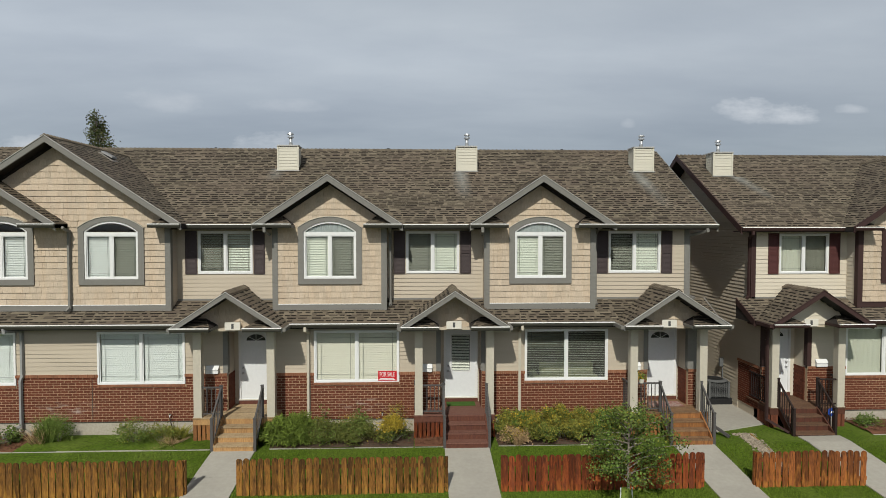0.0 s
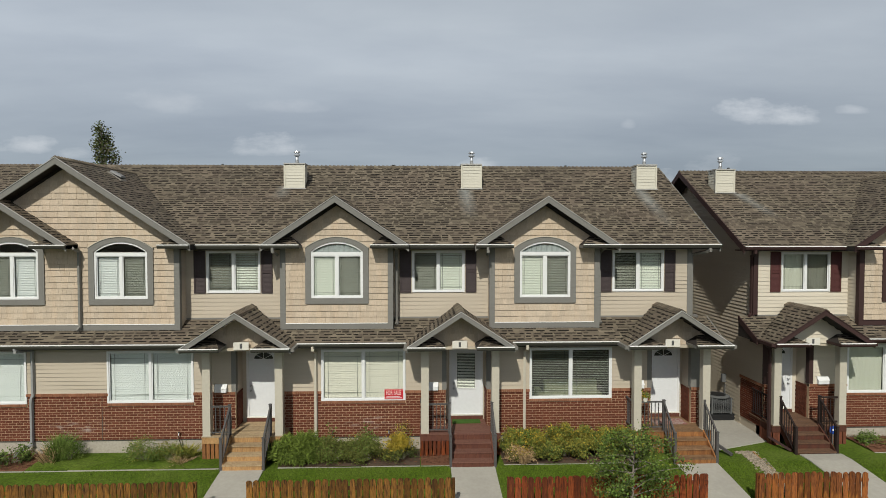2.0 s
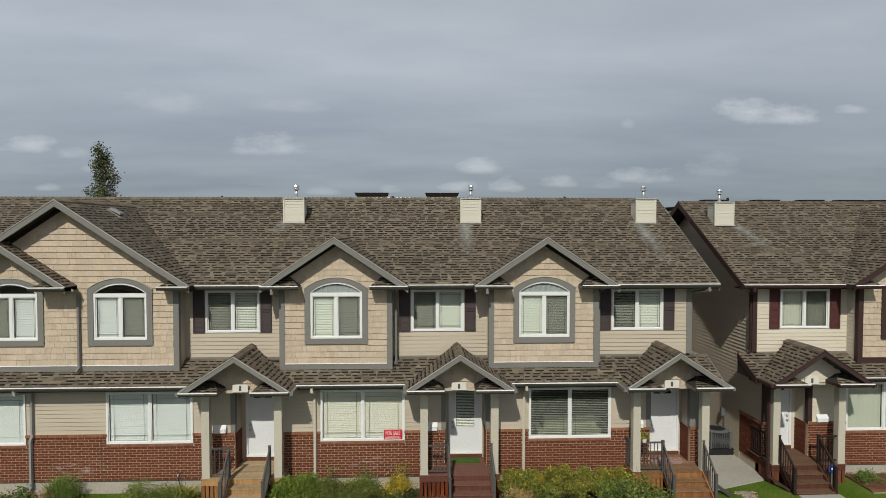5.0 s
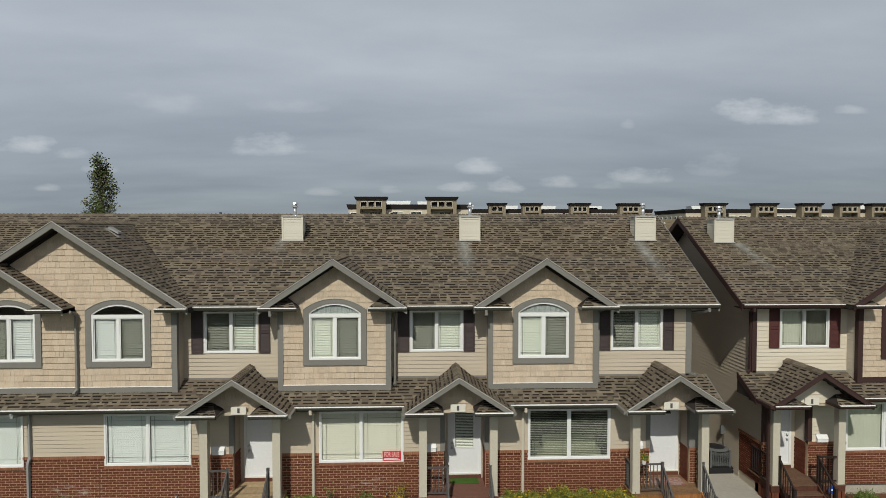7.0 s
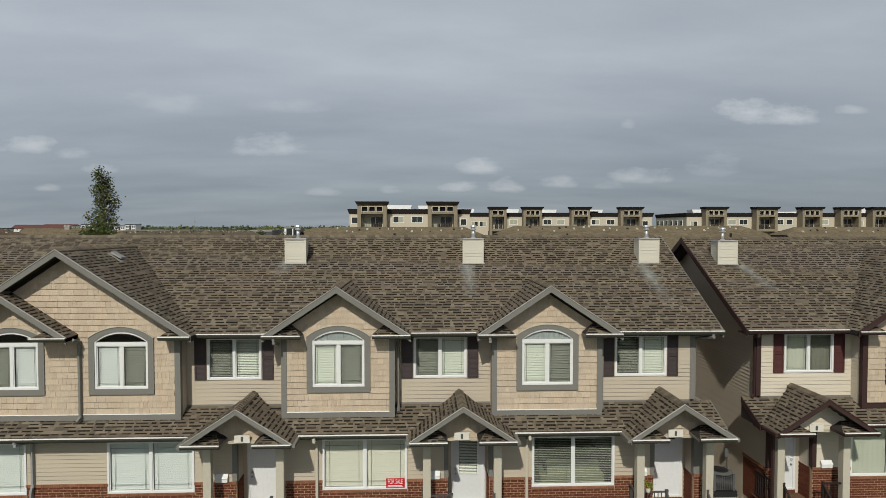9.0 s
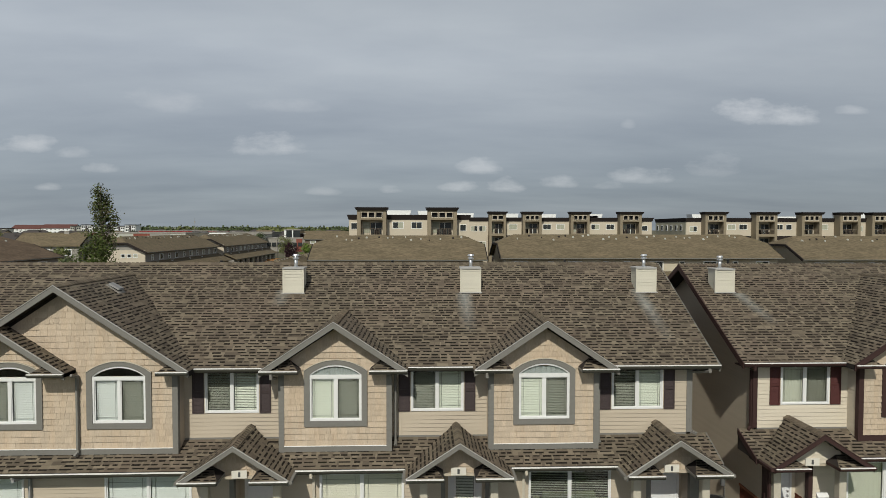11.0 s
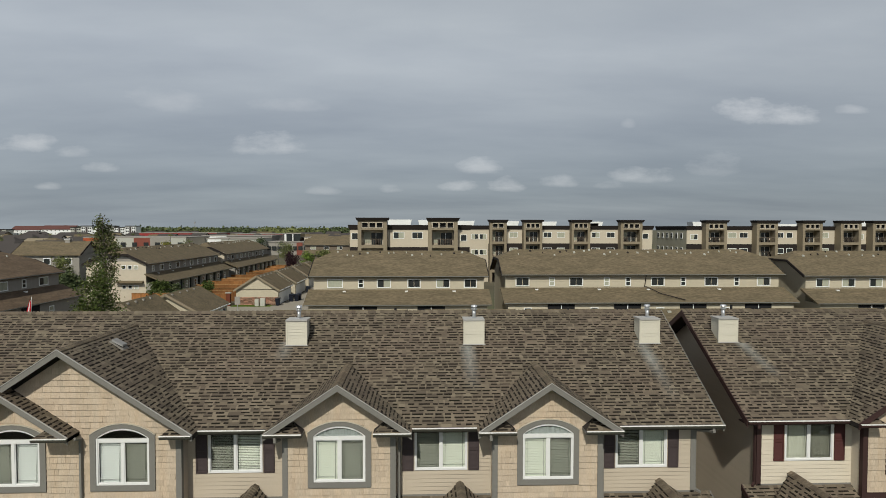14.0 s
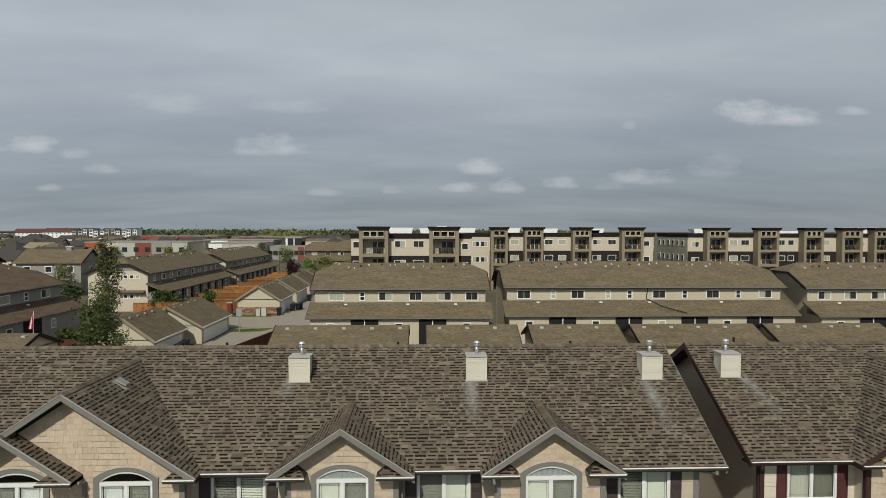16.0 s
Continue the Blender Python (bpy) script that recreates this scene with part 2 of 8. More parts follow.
SHINGLE_RAMP = [(0.0, (0.086, 0.069, 0.050)), (0.3, (0.122, 0.099, 0.071)), (0.75, (0.152, 0.125, 0.089)), (1.0, (0.204, 0.170, 0.122))]
MAT = dict(
    shingle=surface("asphalt_shingle", (0.1, 0.08, 0.07), 0.72, 0.14, 60, 0.5, 0.35, island=0.04, ramp=SHINGLE_RAMP, spec=0.36, tint=(0.128, 0.096, 0.072), tint_amount=0.42),
    shingle_piece=surface("asphalt_shingle_piece", (0.1, 0.08, 0.07), 0.72, 0.14, 60, 0.5, 0.35, ramp=SHINGLE_RAMP, spec=0.36, tint=(0.128, 0.096, 0.072), tint_amount=0.42),
    # dark band granules, with the shade below the tabs put into the colour
    shingle_dark=surface("shingle_shadow_granules", (0.014, 0.011, 0.0085), 0.95, 0.15, 50, 0.6, 0.3, island=0.25, spec=0.2),
    shingle_base=surface("shingle_underlayer", (0.035, 0.029, 0.026), 0.95, 0.15, 40, 0.6, 0.3, spec=0.2),
    far_shingle=surface("far_shingle", (0.142, 0.115, 0.073), 0.92, 0.36, 4.6, 0.9, 0.3, tint=(0.122, 0.092, 0.060), spec=0.2, stretch=(0.5, 1.0, 2.2)),
    vinyl=surface("vinyl_siding", (0.46, 0.395, 0.31), 0.5, 0.04, 30, 0.8, 0.03, island=0.025),
    vinyl_cream=surface("cream_vinyl_siding", (0.58, 0.52, 0.42), 0.5, 0.04, 30, 0.8, 0.03, island=0.025),
    chase=surface("pale_chase_siding", (0.57, 0.54, 0.45), 0.5, 0.04, 30, 0.8, 0.03, island=0.025),
    shake=surface("shake_siding", (0.495, 0.406, 0.309), 0.72, 0.15, 22, 1.0, 0.25, island=0.085, stretch=(4, 1, 0.4), tint=(0.40, 0.305, 0.212), tint_amount=0.5),
    brick=surface("red_brick", (0.129, 0.040, 0.022), 0.85, 0.16, 45, 1.5, 0.4, rand=0.16, tint=(0.108, 0.035, 0.021)),
    bricks=surface("red_brickwork", (0.129, 0.040, 0.022), 0.85, 0.16, 45, 1.5, 0.4, island=0.17, tint=(0.108, 0.035, 0.021)),
    brick_cap=surface("tan_brick", (0.26, 0.115, 0.065), 0.85, 0.16, 45, 1.5, 0.4, island=0.15),
    mortar=surface("mortar", (0.42, 0.30, 0.195), 0.95, 0.12, 30, 1.2, 0.3),
    concrete=surface("concrete", (0.385, 0.362, 0.315), 0.9, 0.07, 9, 0.7, 0.12, tint=(0.30, 0.28, 0.245), tint_amount=0.5),
    foundation=surface("foundation_concrete", (0.40, 0.36, 0.30), 0.92, 0.14, 14, 1.1, 0.25, tint=(0.30, 0.27, 0.22)),
    trim=surface("grey_trim", (0.187, 0.180, 0.163), 0.55, 0.06, 14, 0.9, 0.05),
    trim_red=surface("brown_red_trim", (0.050, 0.028, 0.026), 0.55, 0.06, 14, 0.9, 0.05),
    # dark soffit trim, blackened further to carry the shade under the eaves
    trim_dark=surface("shaded_soffit_trim", (0.024, 0.021, 0.019), 0.55, 0.07, 14, 0.9, 0.05),
    # near-white, so the sun caught by the gutter lip is in the colour
    gutter_lip=surface("sunlit_gutter_edge", (0.84, 0.83, 0.80), 0.35, 0.06, 8, 0.7, 0.02),
    gutter=surface("dark_gutter", (0.062, 0.060, 0.050), 0.5, 0.06, 10, 0.8, 0.03),
    drip=surface("pale_drip_edge", (0.40, 0.39, 0.37), 0.45, 0.06, 8, 0.7, 0.02),
    room=surface("room_plaster", (0.10, 0.095, 0.085), 0.9, 0.06, 4, 0.5, 0.0),
    white=surface("white_vinyl", (0.71, 0.71, 0.70), 0.4, 0.03, 10, 0.8, 0.0),
    door=surface("white_door", (0.68, 0.69, 0.695), 0.4, 0.03, 10, 0.8, 0.0),
    post=surface("cream_post", (0.48, 0.44, 0.36), 0.55, 0.05, 12, 0.8, 0.03),
    shutter=surface("shutter_brown", (0.058, 0.044, 0.044), 0.55, 0.08, 16, 1, 0.05),
    shutter_red=surface("shutter_red", (0.080, 0.030, 0.028), 0.55, 0.08, 16, 1, 0.05),
    blind=surface("blind_slats", (0.62, 0.65, 0.56), 0.6, 0.03, 10, 0.6, 0.0),
    blind_cream=surface("cream_blind_slats", (0.645, 0.625, 0.53), 0.6, 0.03, 10, 0.6, 0.0),
    blind_white=surface("white_blind_slats", (0.63, 0.66, 0.64), 0.6, 0.03, 10, 0.6, 0.0),
    sheer=surface("pale_green_sheer", (0.48, 0.49, 0.41), 0.8, 0.04, 20, 2, 0.05),
    cord=surface("blind_cord", (0.16, 0.17, 0.16), 0.7, 0.05, 10, 1, 0.0),
    curtain=surface("curtain_cloth", (0.33, 0.36, 0.355), 0.8, 0.05, 20, 2, 0.1),
    # near-black colour that stands for the shade inside openings
    dark=surface("opening_shade", (0.018, 0.018, 0.019), 0.9, 0.1, 4, 0.5, 0.0),
    glass=glass_pane("window_glass"),
    screen=insect_mesh("insect_mesh"),
    rail=surface("railing_metal", (0.085, 0.080, 0.078), 0.45, 0.08, 14, 1, 0.03),
    rail_brown=surface("brown_railing", (0.030, 0.020, 0.018), 0.45, 0.08, 14, 1, 0.03),
    metal=surface("galvanized_metal", (0.56, 0.57, 0.58), 0.35, 0.08, 14, 2, 0.03, metal=0.7),
    ac=surface("grey_enamel", (0.115, 0.118, 0.118), 0.5, 0.06, 14, 2, 0.03),
    ac_pale=surface("weathered_tin", (0.27, 0.27, 0.265), 0.5, 0.1, 14, 2, 0.05),
    black=surface("black_plastic", (0.02, 0.02, 0.021), 0.5, 0.1, 14, 2, 0.03),
    red=surface("red_sign", (0.52, 0.018, 0.028), 0.45, 0.04, 10, 2, 0.0),
    blue=surface("blue_sign", (0.02, 0.06, 0.30), 0.45, 0.04, 10, 2, 0.0),
    plaque=surface("sign_plaque", (0.66, 0.63, 0.56), 0.6, 0.05, 12, 2, 0.02),
    ink=surface("dark_ink", (0.09, 0.09, 0.09), 0.6, 0.05, 12, 2, 0.0),
    mat_green=surface("artificial_turf", (0.050, 0.105, 0.018), 0.95, 0.2, 90, 3, 0.5),
    mat_pattern=surface("woven_mat", (0.34, 0.25, 0.22), 0.95, 0.35, 30, 9, 0.3, tint=(0.20, 0.06, 0.05), tint_amount=0.8),
    grass=surface("lawn_grass", (0.074, 0.120, 0.010), 0.9, 0.5, 16, 0.8, 0.6, tint=(0.084, 0.110, 0.019), tint_amount=0.6),
    blade=surface("grass_blades", (0.098, 0.158, 0.012), 0.8, 0.2, 10, 0.9, 0.0, island=0.4, tint=(0.100, 0.132, 0.020), tint_amount=0.7),
    ground=surface("open_ground", (0.125, 0.112, 0.080), 0.95, 0.25, 0.25, 0.02, 0.2, tint=(0.095, 0.098, 0.055), tint_amount=0.9),
    road=surface("pale_asphalt", (0.31, 0.28, 0.23), 0.92, 0.12, 6, 0.16, 0.1, tint=(0.22, 0.205, 0.18)),
    mulch=surface("bark_mulch", (0.165, 0.078, 0.045), 0.95, 0.45, 40, 2, 0.9, tint=(0.090, 0.044, 0.028), island=0.35),
    soil=surface("garden_soil", (0.085, 0.058, 0.040), 0.95, 0.35, 30, 2, 0.9),
    gravel=surface("gravel_stones", (0.25, 0.21, 0.16), 0.9, 0.15, 30, 2, 0.2, island=0.35),
    bark=surface("tree_bark", (0.22, 0.19, 0.16), 0.95, 0.3, 30, 3, 0.6),
    far_wall=surface("far_vinyl", (0.475, 0.425, 0.322), 0.7, 0.05, 3, 0.3, 0.05),
    far_cream=surface("far_cream_stucco", (0.53, 0.47, 0.37), 0.8, 0.05, 3, 0.3, 0.05),
    far_taupe=surface("far_taupe", (0.245, 0.205, 0.143), 0.8, 0.06, 3, 0.3, 0.05),
    far_brown_shingle=surface("far_brown_shingle", (0.122, 0.088, 0.060), 0.92, 0.30, 4.6, 0.9, 0.3, spec=0.2, stretch=(1.0, 0.5, 2.2)),
    far_dark=surface("far_dark_brown", (0.026, 0.021, 0.019), 0.8, 0.06, 3, 0.3, 0.05),
    far_brown=surface("far_brown_siding", (0.150, 0.122, 0.092), 0.8, 0.06, 3, 0.3, 0.05),
    far_grey=surface("far_grey", (0.285, 0.268, 0.238), 0.8, 0.06, 3, 0.3, 0.05),
    far_olive=surface("far_olive", (0.35, 0.335, 0.26), 0.8, 0.06, 3, 0.3, 0.05),
    far_white=surface("far_white", (0.76, 0.77, 0.75), 0.7, 0.05, 3, 0.3, 0.03),
    far_orange=surface("far_orange_panel", (0.36, 0.090, 0.040), 0.7, 0.05, 3, 0.3, 0.03),
    stone_mix=surface("mixed_stone", (0.32, 0.19, 0.13), 0.9, 0.2, 6, 1, 0.2, island=0.5, tint=(0.20, 0.08, 0.055), tint_amount=0.7),
    far_brick_red=surface("far_brick_red_panel", (0.21, 0.068, 0.048), 0.7, 0.05, 3, 0.3, 0.03),
    far_maroon=surface("far_maroon_roof", (0.12, 0.055, 0.048), 0.9, 0.1, 3, 0.1, 0.1),
    far_red=surface("far_red_roof", (0.30, 0.045, 0.045), 0.7, 0.05, 3, 0.3, 0.03),
    far_slate=surface("far_slate_roof", (0.066, 0.059, 0.056), 0.9, 0.1, 3, 0.1, 0.1),
    far_gutter=surface("far_gutter", (0.42, 0.42, 0.37), 0.5, 0.05, 3, 0.3, 0.0),
    far_eave=surface("far_eave_metal", (0.17, 0.17, 0.15), 0.5, 0.05, 3, 0.3, 0.0),
    far_pale=surface("far_pale_curtain", (0.36, 0.37, 0.29), 0.5, 0.1, 3, 0.3, 0.0),
    far_glass=surface("far_window", (0.030, 0.034, 0.034), 0.15, 0.25, 0.6, 0.2, 0.0, spec=0.4),
    fence_far=surface("far_cedar_fence", (0.26, 0.115, 0.042), 0.85, 0.2, 8, 0.4, 0.1, island=0.2, rand=0.38),
)


def stain_roof(m):
    """Pale bluish run-off streaks on the shingles below the metal flues."""
    n, l = m.node_tree.nodes, m.node_tree.links
    b = n["Principled BSDF"]
    old = b.inputs["Base Color"].links[0].from_socket
    geo, sp, tx = n.new("ShaderNodeNewGeometry"), n.new("ShaderNodeSeparateXYZ"), n.new("ShaderNodeTexNoise")
    l.new(geo.outputs["Position"], sp.inputs[0])
    tx.inputs["Scale"].default_value, tx.inputs["Detail"].default_value = 5.0, 5.0

    def mt(op, a, c, clamp=False):
        k = n.new("ShaderNodeMath")
        k.operation, k.use_clamp = op, clamp
        for i, s in enumerate((a, c)):
            if isinstance(s, (int, float)):
                k.inputs[i].default_value = s
            else:
                l.new(s, k.inputs[i])
        return k.outputs[0]

    total = None
    for x, y0, slant, reach in ((4.66, 3.6, -0.09, 2.7), (-1.80, 3.4, -0.03, 2.0), (8.75, 4.0, -0.32, 1.7), (-8.35, 3.6, 0.05, 0.9)):
        down = mt("SUBTRACT", y0, sp.outputs[1])
        off = mt("ABSOLUTE", mt("ADD", mt("SUBTRACT", sp.outputs[0], x), mt("MULTIPLY", down, slant)), 0.0)
        side = mt("SUBTRACT", 1.0, mt("DIVIDE", off, 0.34), True)
        fall = mt("SUBTRACT", 1.0, mt("DIVIDE", down, reach), True)
        s = mt("MULTIPLY", mt("MULTIPLY", side, fall), mt("GREATER_THAN", down, 0.0))
        total = s if total is None else mt("MAXIMUM", total, s)
    mask = mt("MULTIPLY", total, mt("MULTIPLY", tx.outputs["Fac"], 1.2), True)
    mx = n.new("ShaderNodeMix")
    mx.data_type = "RGBA"
    l.new(mask, mx.inputs[0]), l.new(old, mx.inputs[6])
    mx.inputs[7].default_value = (0.31, 0.325, 0.31, 1)
    l.new(mx.outputs[2], b.inputs["Base Color"])


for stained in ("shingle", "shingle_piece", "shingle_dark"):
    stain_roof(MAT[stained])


def bloom(m, x, z, w, h):
    """A patch of white salt bloom on the brick, streaked along the courses."""
    n, l = m.node_tree.nodes, m.node_tree.links
    b = n["Principled BSDF"]
    old = b.inputs["Base Color"].links[0].from_socket
    geo, sub, div, ln, tx, mp = (n.new("ShaderNode" + k) for k in ("NewGeometry", "VectorMath", "VectorMath", "VectorMath", "TexNoise", "Mapping"))
    sub.operation, div.operation, ln.operation = "SUBTRACT", "MULTIPLY", "LENGTH"
    sub.inputs[1].default_value, div.inputs[1].default_value = (x, 0, z), (1 / w, 0, 1 / h)
    l.new(geo.outputs["Position"], sub.inputs[0]), l.new(sub.outputs[0], div.inputs[0]), l.new(div.outputs[0], ln.inputs[0])
    mp.inputs["Scale"].default_value = (0.35, 1, 2.2)
    l.new(geo.outputs["Position"], mp.inputs["Vector"]), l.new(mp.outputs[0], tx.inputs["Vector"])
    tx.inputs["Scale"].default_value, tx.inputs["Detail"].default_value = 7.0, 5.0
    near, cut, both_, mx = n.new("ShaderNodeMapRange"), n.new("ShaderNodeMapRange"), n.new("ShaderNodeMath"), n.new("ShaderNodeMix")
    for r, v in ((near, (0.2, 1.0, 1.0, 0.0)), (cut, (0.52, 0.68, 0.0, 0.75))):
        for i in range(4):
            r.inputs[i + 1].default_value = v[i]
    l.new(ln.outputs["Value"], near.inputs[0]), l.new(tx.outputs["Fac"], cut.inputs[0])
    both_.operation = "MULTIPLY"
    l.new(near.outputs[0], both_.inputs[0]), l.new(cut.outputs[0], both_.inputs[1])
    mx.data_type = "RGBA"
    l.new(both_.outputs[0], mx.inputs[0]), l.new(old, mx.inputs[6])
    mx.inputs[7].default_value = (0.50, 0.44, 0.40, 1)
    l.new(mx.outputs[2], b.inputs["Base Color"])


for salty in ("brick", "bricks", "mortar"):
    bloom(MAT[salty], -4.95, 0.85, 1.0, 0.26)
    bloom(MAT[salty], -13.9, 0.80, 1.1, 0.30)


def wood(name, base, dark, rand=0.18, streak=0.30):
    return surface(name, base, 0.75, streak, 14, 1.6, 0.3, rand=rand, stretch=(5, 5, 0.7), tint=dark, tint_amount=0.8)


def weathered(m, pale, dirt, z0=-0.3, z1=0.66):
    """Sun-bleached worn patches low on a stained board and dark drips from its top, along the grain."""
    n, l = m.node_tree.nodes, m.node_tree.links
    b = n["Principled BSDF"]
    col = b.inputs["Base Color"].links[0].from_socket
    geo, mp, sp = n.new("ShaderNodeNewGeometry"), n.new("ShaderNodeMapping"), n.new("ShaderNodeSeparateXYZ")
    l.new(geo.outputs["Position"], mp.inputs["Vector"]), l.new(geo.outputs["Position"], sp.inputs[0])
    mp.inputs["Scale"].default_value = (1.0, 1.0, 0.16)
    for scale, side, tone, sharp in ((17.0, -1, pale, 2.0), (29.0, 1, dirt, 1.7)):
        t, r, a, mx = n.new("ShaderNodeTexNoise"), n.new("ShaderNodeMapRange"), n.new("ShaderNodeMath"), n.new("ShaderNodeMix")
        t.inputs["Scale"].default_value, t.inputs["Detail"].default_value = scale, 5.0
        l.new(mp.outputs[0], t.inputs["Vector"])
        for i, v in ((1, z0), (2, z1), (3, -0.62 if side > 0 else -0.42), (4, -0.42 if side > 0 else -0.70)):
            r.inputs[i].default_value = v
        l.new(sp.outputs[2], r.inputs[0])
        a.operation = "ADD"
        l.new(t.outputs["Fac"], a.inputs[0]), l.new(r.outputs[0], a.inputs[1])
        k = n.new("ShaderNodeMath")
        k.operation, k.use_clamp = "MULTIPLY", True
        l.new(a.outputs[0], k.inputs[0])
        k.inputs[1].default_value = sharp * 2.5
        mx.data_type = "RGBA"
        l.new(k.outputs[0], mx.inputs[0]), l.new(col, mx.inputs[6])
        mx.inputs[7].default_value = (*tone, 1)
        col = mx.outputs[2]
    l.new(col, b.inputs["Base Color"])
    return m


WOOD = dict(
    tan=wood("pale_riser_wood", (0.40, 0.235, 0.100), (0.25, 0.14, 0.062)),
    tan_worn=wood("worn_grey_deck_wood", (0.40, 0.30, 0.18), (0.25, 0.175, 0.10)),
    red_worn=wood("worn_red_brown_stain", (0.175, 0.085, 0.062), (0.12, 0.055, 0.042), 0.08),
    orange_worn=wood("worn_brown_stain", (0.235, 0.140, 0.075), (0.13, 0.075, 0.042)),
    dark_worn=wood("worn_dark_stain", (0.15, 0.085, 0.052), (0.085, 0.05, 0.034), 0.1),
    red=wood("red_brown_stain", (0.130, 0.052, 0.034), (0.085, 0.034, 0.025), 0.08),
    orange=wood("orange_brown_stain", (0.30, 0.135, 0.048), (0.16, 0.068, 0.028)),
    dark_board=wood("red_stained_board", (0.175, 0.060, 0.032), (0.10, 0.036, 0.022), 0.15),
    dark=wood("dark_red_stain", (0.105, 0.040, 0.026), (0.06, 0.028, 0.02), 0.1),
    fence_gold=weathered(wood("weathered_gold_picket", (0.205, 0.092, 0.020), (0.085, 0.040, 0.014), 0.55, 0.42), (0.34, 0.170, 0.034), (0.036, 0.018, 0.008)),
    fence_red=weathered(wood("red_cedar_picket", (0.22, 0.052, 0.016), (0.085, 0.026, 0.013), 0.45, 0.42), (0.32, 0.092, 0.022), (0.05, 0.015, 0.008)),
    fence_amber=weathered(wood("amber_cedar_picket", (0.25, 0.083, 0.021), (0.110, 0.038, 0.016), 0.5, 0.42), (0.38, 0.15, 0.034), (0.06, 0.021, 0.010)),
)


def foliage(name, base, second, var=0.45):
    m = surface(name, base, 0.65, 0.15, 8, 0.9, 0.0, island=var, tint=second, tint_amount=0.7)
    b = m.node_tree.nodes["Principled BSDF"]
    b.inputs["Subsurface Weight"].default_value = 0.0
    return m


LEAF = dict(
    green=foliage("green_leaves", (0.102, 0.160, 0.030), (0.135, 0.172, 0.038)),
    olive=foliage("olive_leaves", (0.094, 0.108, 0.025), (0.126, 0.130, 0.030)),
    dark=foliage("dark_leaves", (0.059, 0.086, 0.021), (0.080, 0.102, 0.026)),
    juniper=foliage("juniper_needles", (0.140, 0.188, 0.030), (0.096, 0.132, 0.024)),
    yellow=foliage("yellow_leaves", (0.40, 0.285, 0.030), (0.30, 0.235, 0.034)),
    lime=foliage("lime_leaves", (0.148, 0.158, 0.028), (0.210, 0.190, 0.034)),
    dry=foliage("dry_leaves", (0.42, 0.29, 0.155), (0.34, 0.225, 0.12)),
    poplar=foliage("poplar_leaves", (0.078, 0.090, 0.034), (0.118, 0.106, 0.044)),
    purple=foliage("purple_leaves", (0.028, 0.012, 0.016), (0.04, 0.018, 0.02)),
    far=foliage("far_leaves", (0.125, 0.150, 0.052), (0.165, 0.165, 0.062), 0.35),
    far_dark=foliage("far_dark_leaves", (0.062, 0.085, 0.040), (0.095, 0.112, 0.048), 0.3),
)

# ---- mesh tools ----


class M:
    """Collects points and faces; tr carries local places into the world."""

    def __init__(self, tr=None):
        self.v, self.f, self.tr, self.flip = [], [], tr, False
        if tr:
            o, a, b, c = (Vector(tr(*p)) for p in ((0, 0, 0), (1, 0, 0), (0, 1, 0), (0, 0, 1)))
            self.flip = (a - o).cross(b - o).dot(c - o) < 0

    def add(self, pts, faces):
        k = len(self.v)
        self.v += [self.tr(*p) for p in pts] if self.tr else [tuple(p) for p in pts]
        self.f += [tuple(i + k for i in (reversed(f) if self.flip else f)) for f in faces]
        return self

    def hexa(self, p):
        return self.add(p, [(0, 3, 2, 1), (4, 5, 6, 7), (0, 1, 5, 4), (1, 2, 6, 5), (2, 3, 7, 6), (3, 0, 4, 7)])

    def box(self, x0, x1, y0, y1, z0, z1):
        return self.hexa([(x0, y0, z0), (x1, y0, z0), (x1, y1, z0), (x0, y1, z0), (x0, y0, z1), (x1, y0, z1), (x1, y1, z1), (x0, y1, z1)])

    def prism(self, pts, way):
        n = len(pts)
        q = [tuple(a + b for a, b in zip(p, way)) for p in pts]
        return self.add(list(pts) + q, [tuple(range(n)), tuple(range(2 * n - 1, n - 1, -1))] + [(i, (i + 1) % n, n + (i + 1) % n, n + i) for i in range(n)])

    def beam(self, p, q, w, h, up=(0, 0, 1)):
        p, q = Vector(p), Vector(q)
        d = (q - p).normalized()
        s = d.cross(Vector(up)).normalized() * (w / 2)
        u = s.cross(d).normalized() * (h / 2)
        return self.hexa([tuple(a) for a in (p - s - u, p + s - u, q + s - u, q - s - u, p - s + u, p + s + u, q + s + u, q - s + u)])

    def tube(self, pts, radii, n=8):
        pts = [Vector(p) for p in pts]
        if isinstance(radii, (int, float)):
            radii = [radii] * len(pts)
        vs, fs = [], []
        for i, (p, r) in enumerate(zip(pts, radii)):
            d = (pts[min(i + 1, len(pts) - 1)] - pts[max(i - 1, 0)]).normalized()
            a = d.orthogonal().normalized() if i == 0 else (a - d * a.dot(d)).normalized()
            b = d.cross(a)
            vs += [tuple(p + (a * math.cos(2 * math.pi * k / n) + b * math.sin(2 * math.pi * k / n)) * r) for k in range(n)]
        for i in range(len(pts) - 1):
            fs += [(i * n + k, i * n + (k + 1) % n, (i + 1) * n + (k + 1) % n, (i + 1) * n + k) for k in range(n)]
        fs += [tuple(range(n - 1, -1, -1)), tuple(range((len(pts) - 1) * n, len(pts) * n))]
        return self.add(vs, fs)

    def ring(self, outer, inner, y0, y1):
        """A frame between two outlines of (x, z), from y0 (front) to y1."""
        n = len(outer)
        vs = [(x, y, z) for y in (y0, y1) for o in (outer, inner) for x, z in o]
        fs = []
        for i in range(n):
            j = (i + 1) % n
            fs += [(i, j, n + j, n + i), (2 * n + i, 3 * n + i, 3 * n + j, 2 * n + j), (i, 2 * n + i, 2 * n + j, j), (n + i, n + j, 3 * n + j, 3 * n + i)]
        return self.add(vs, fs)


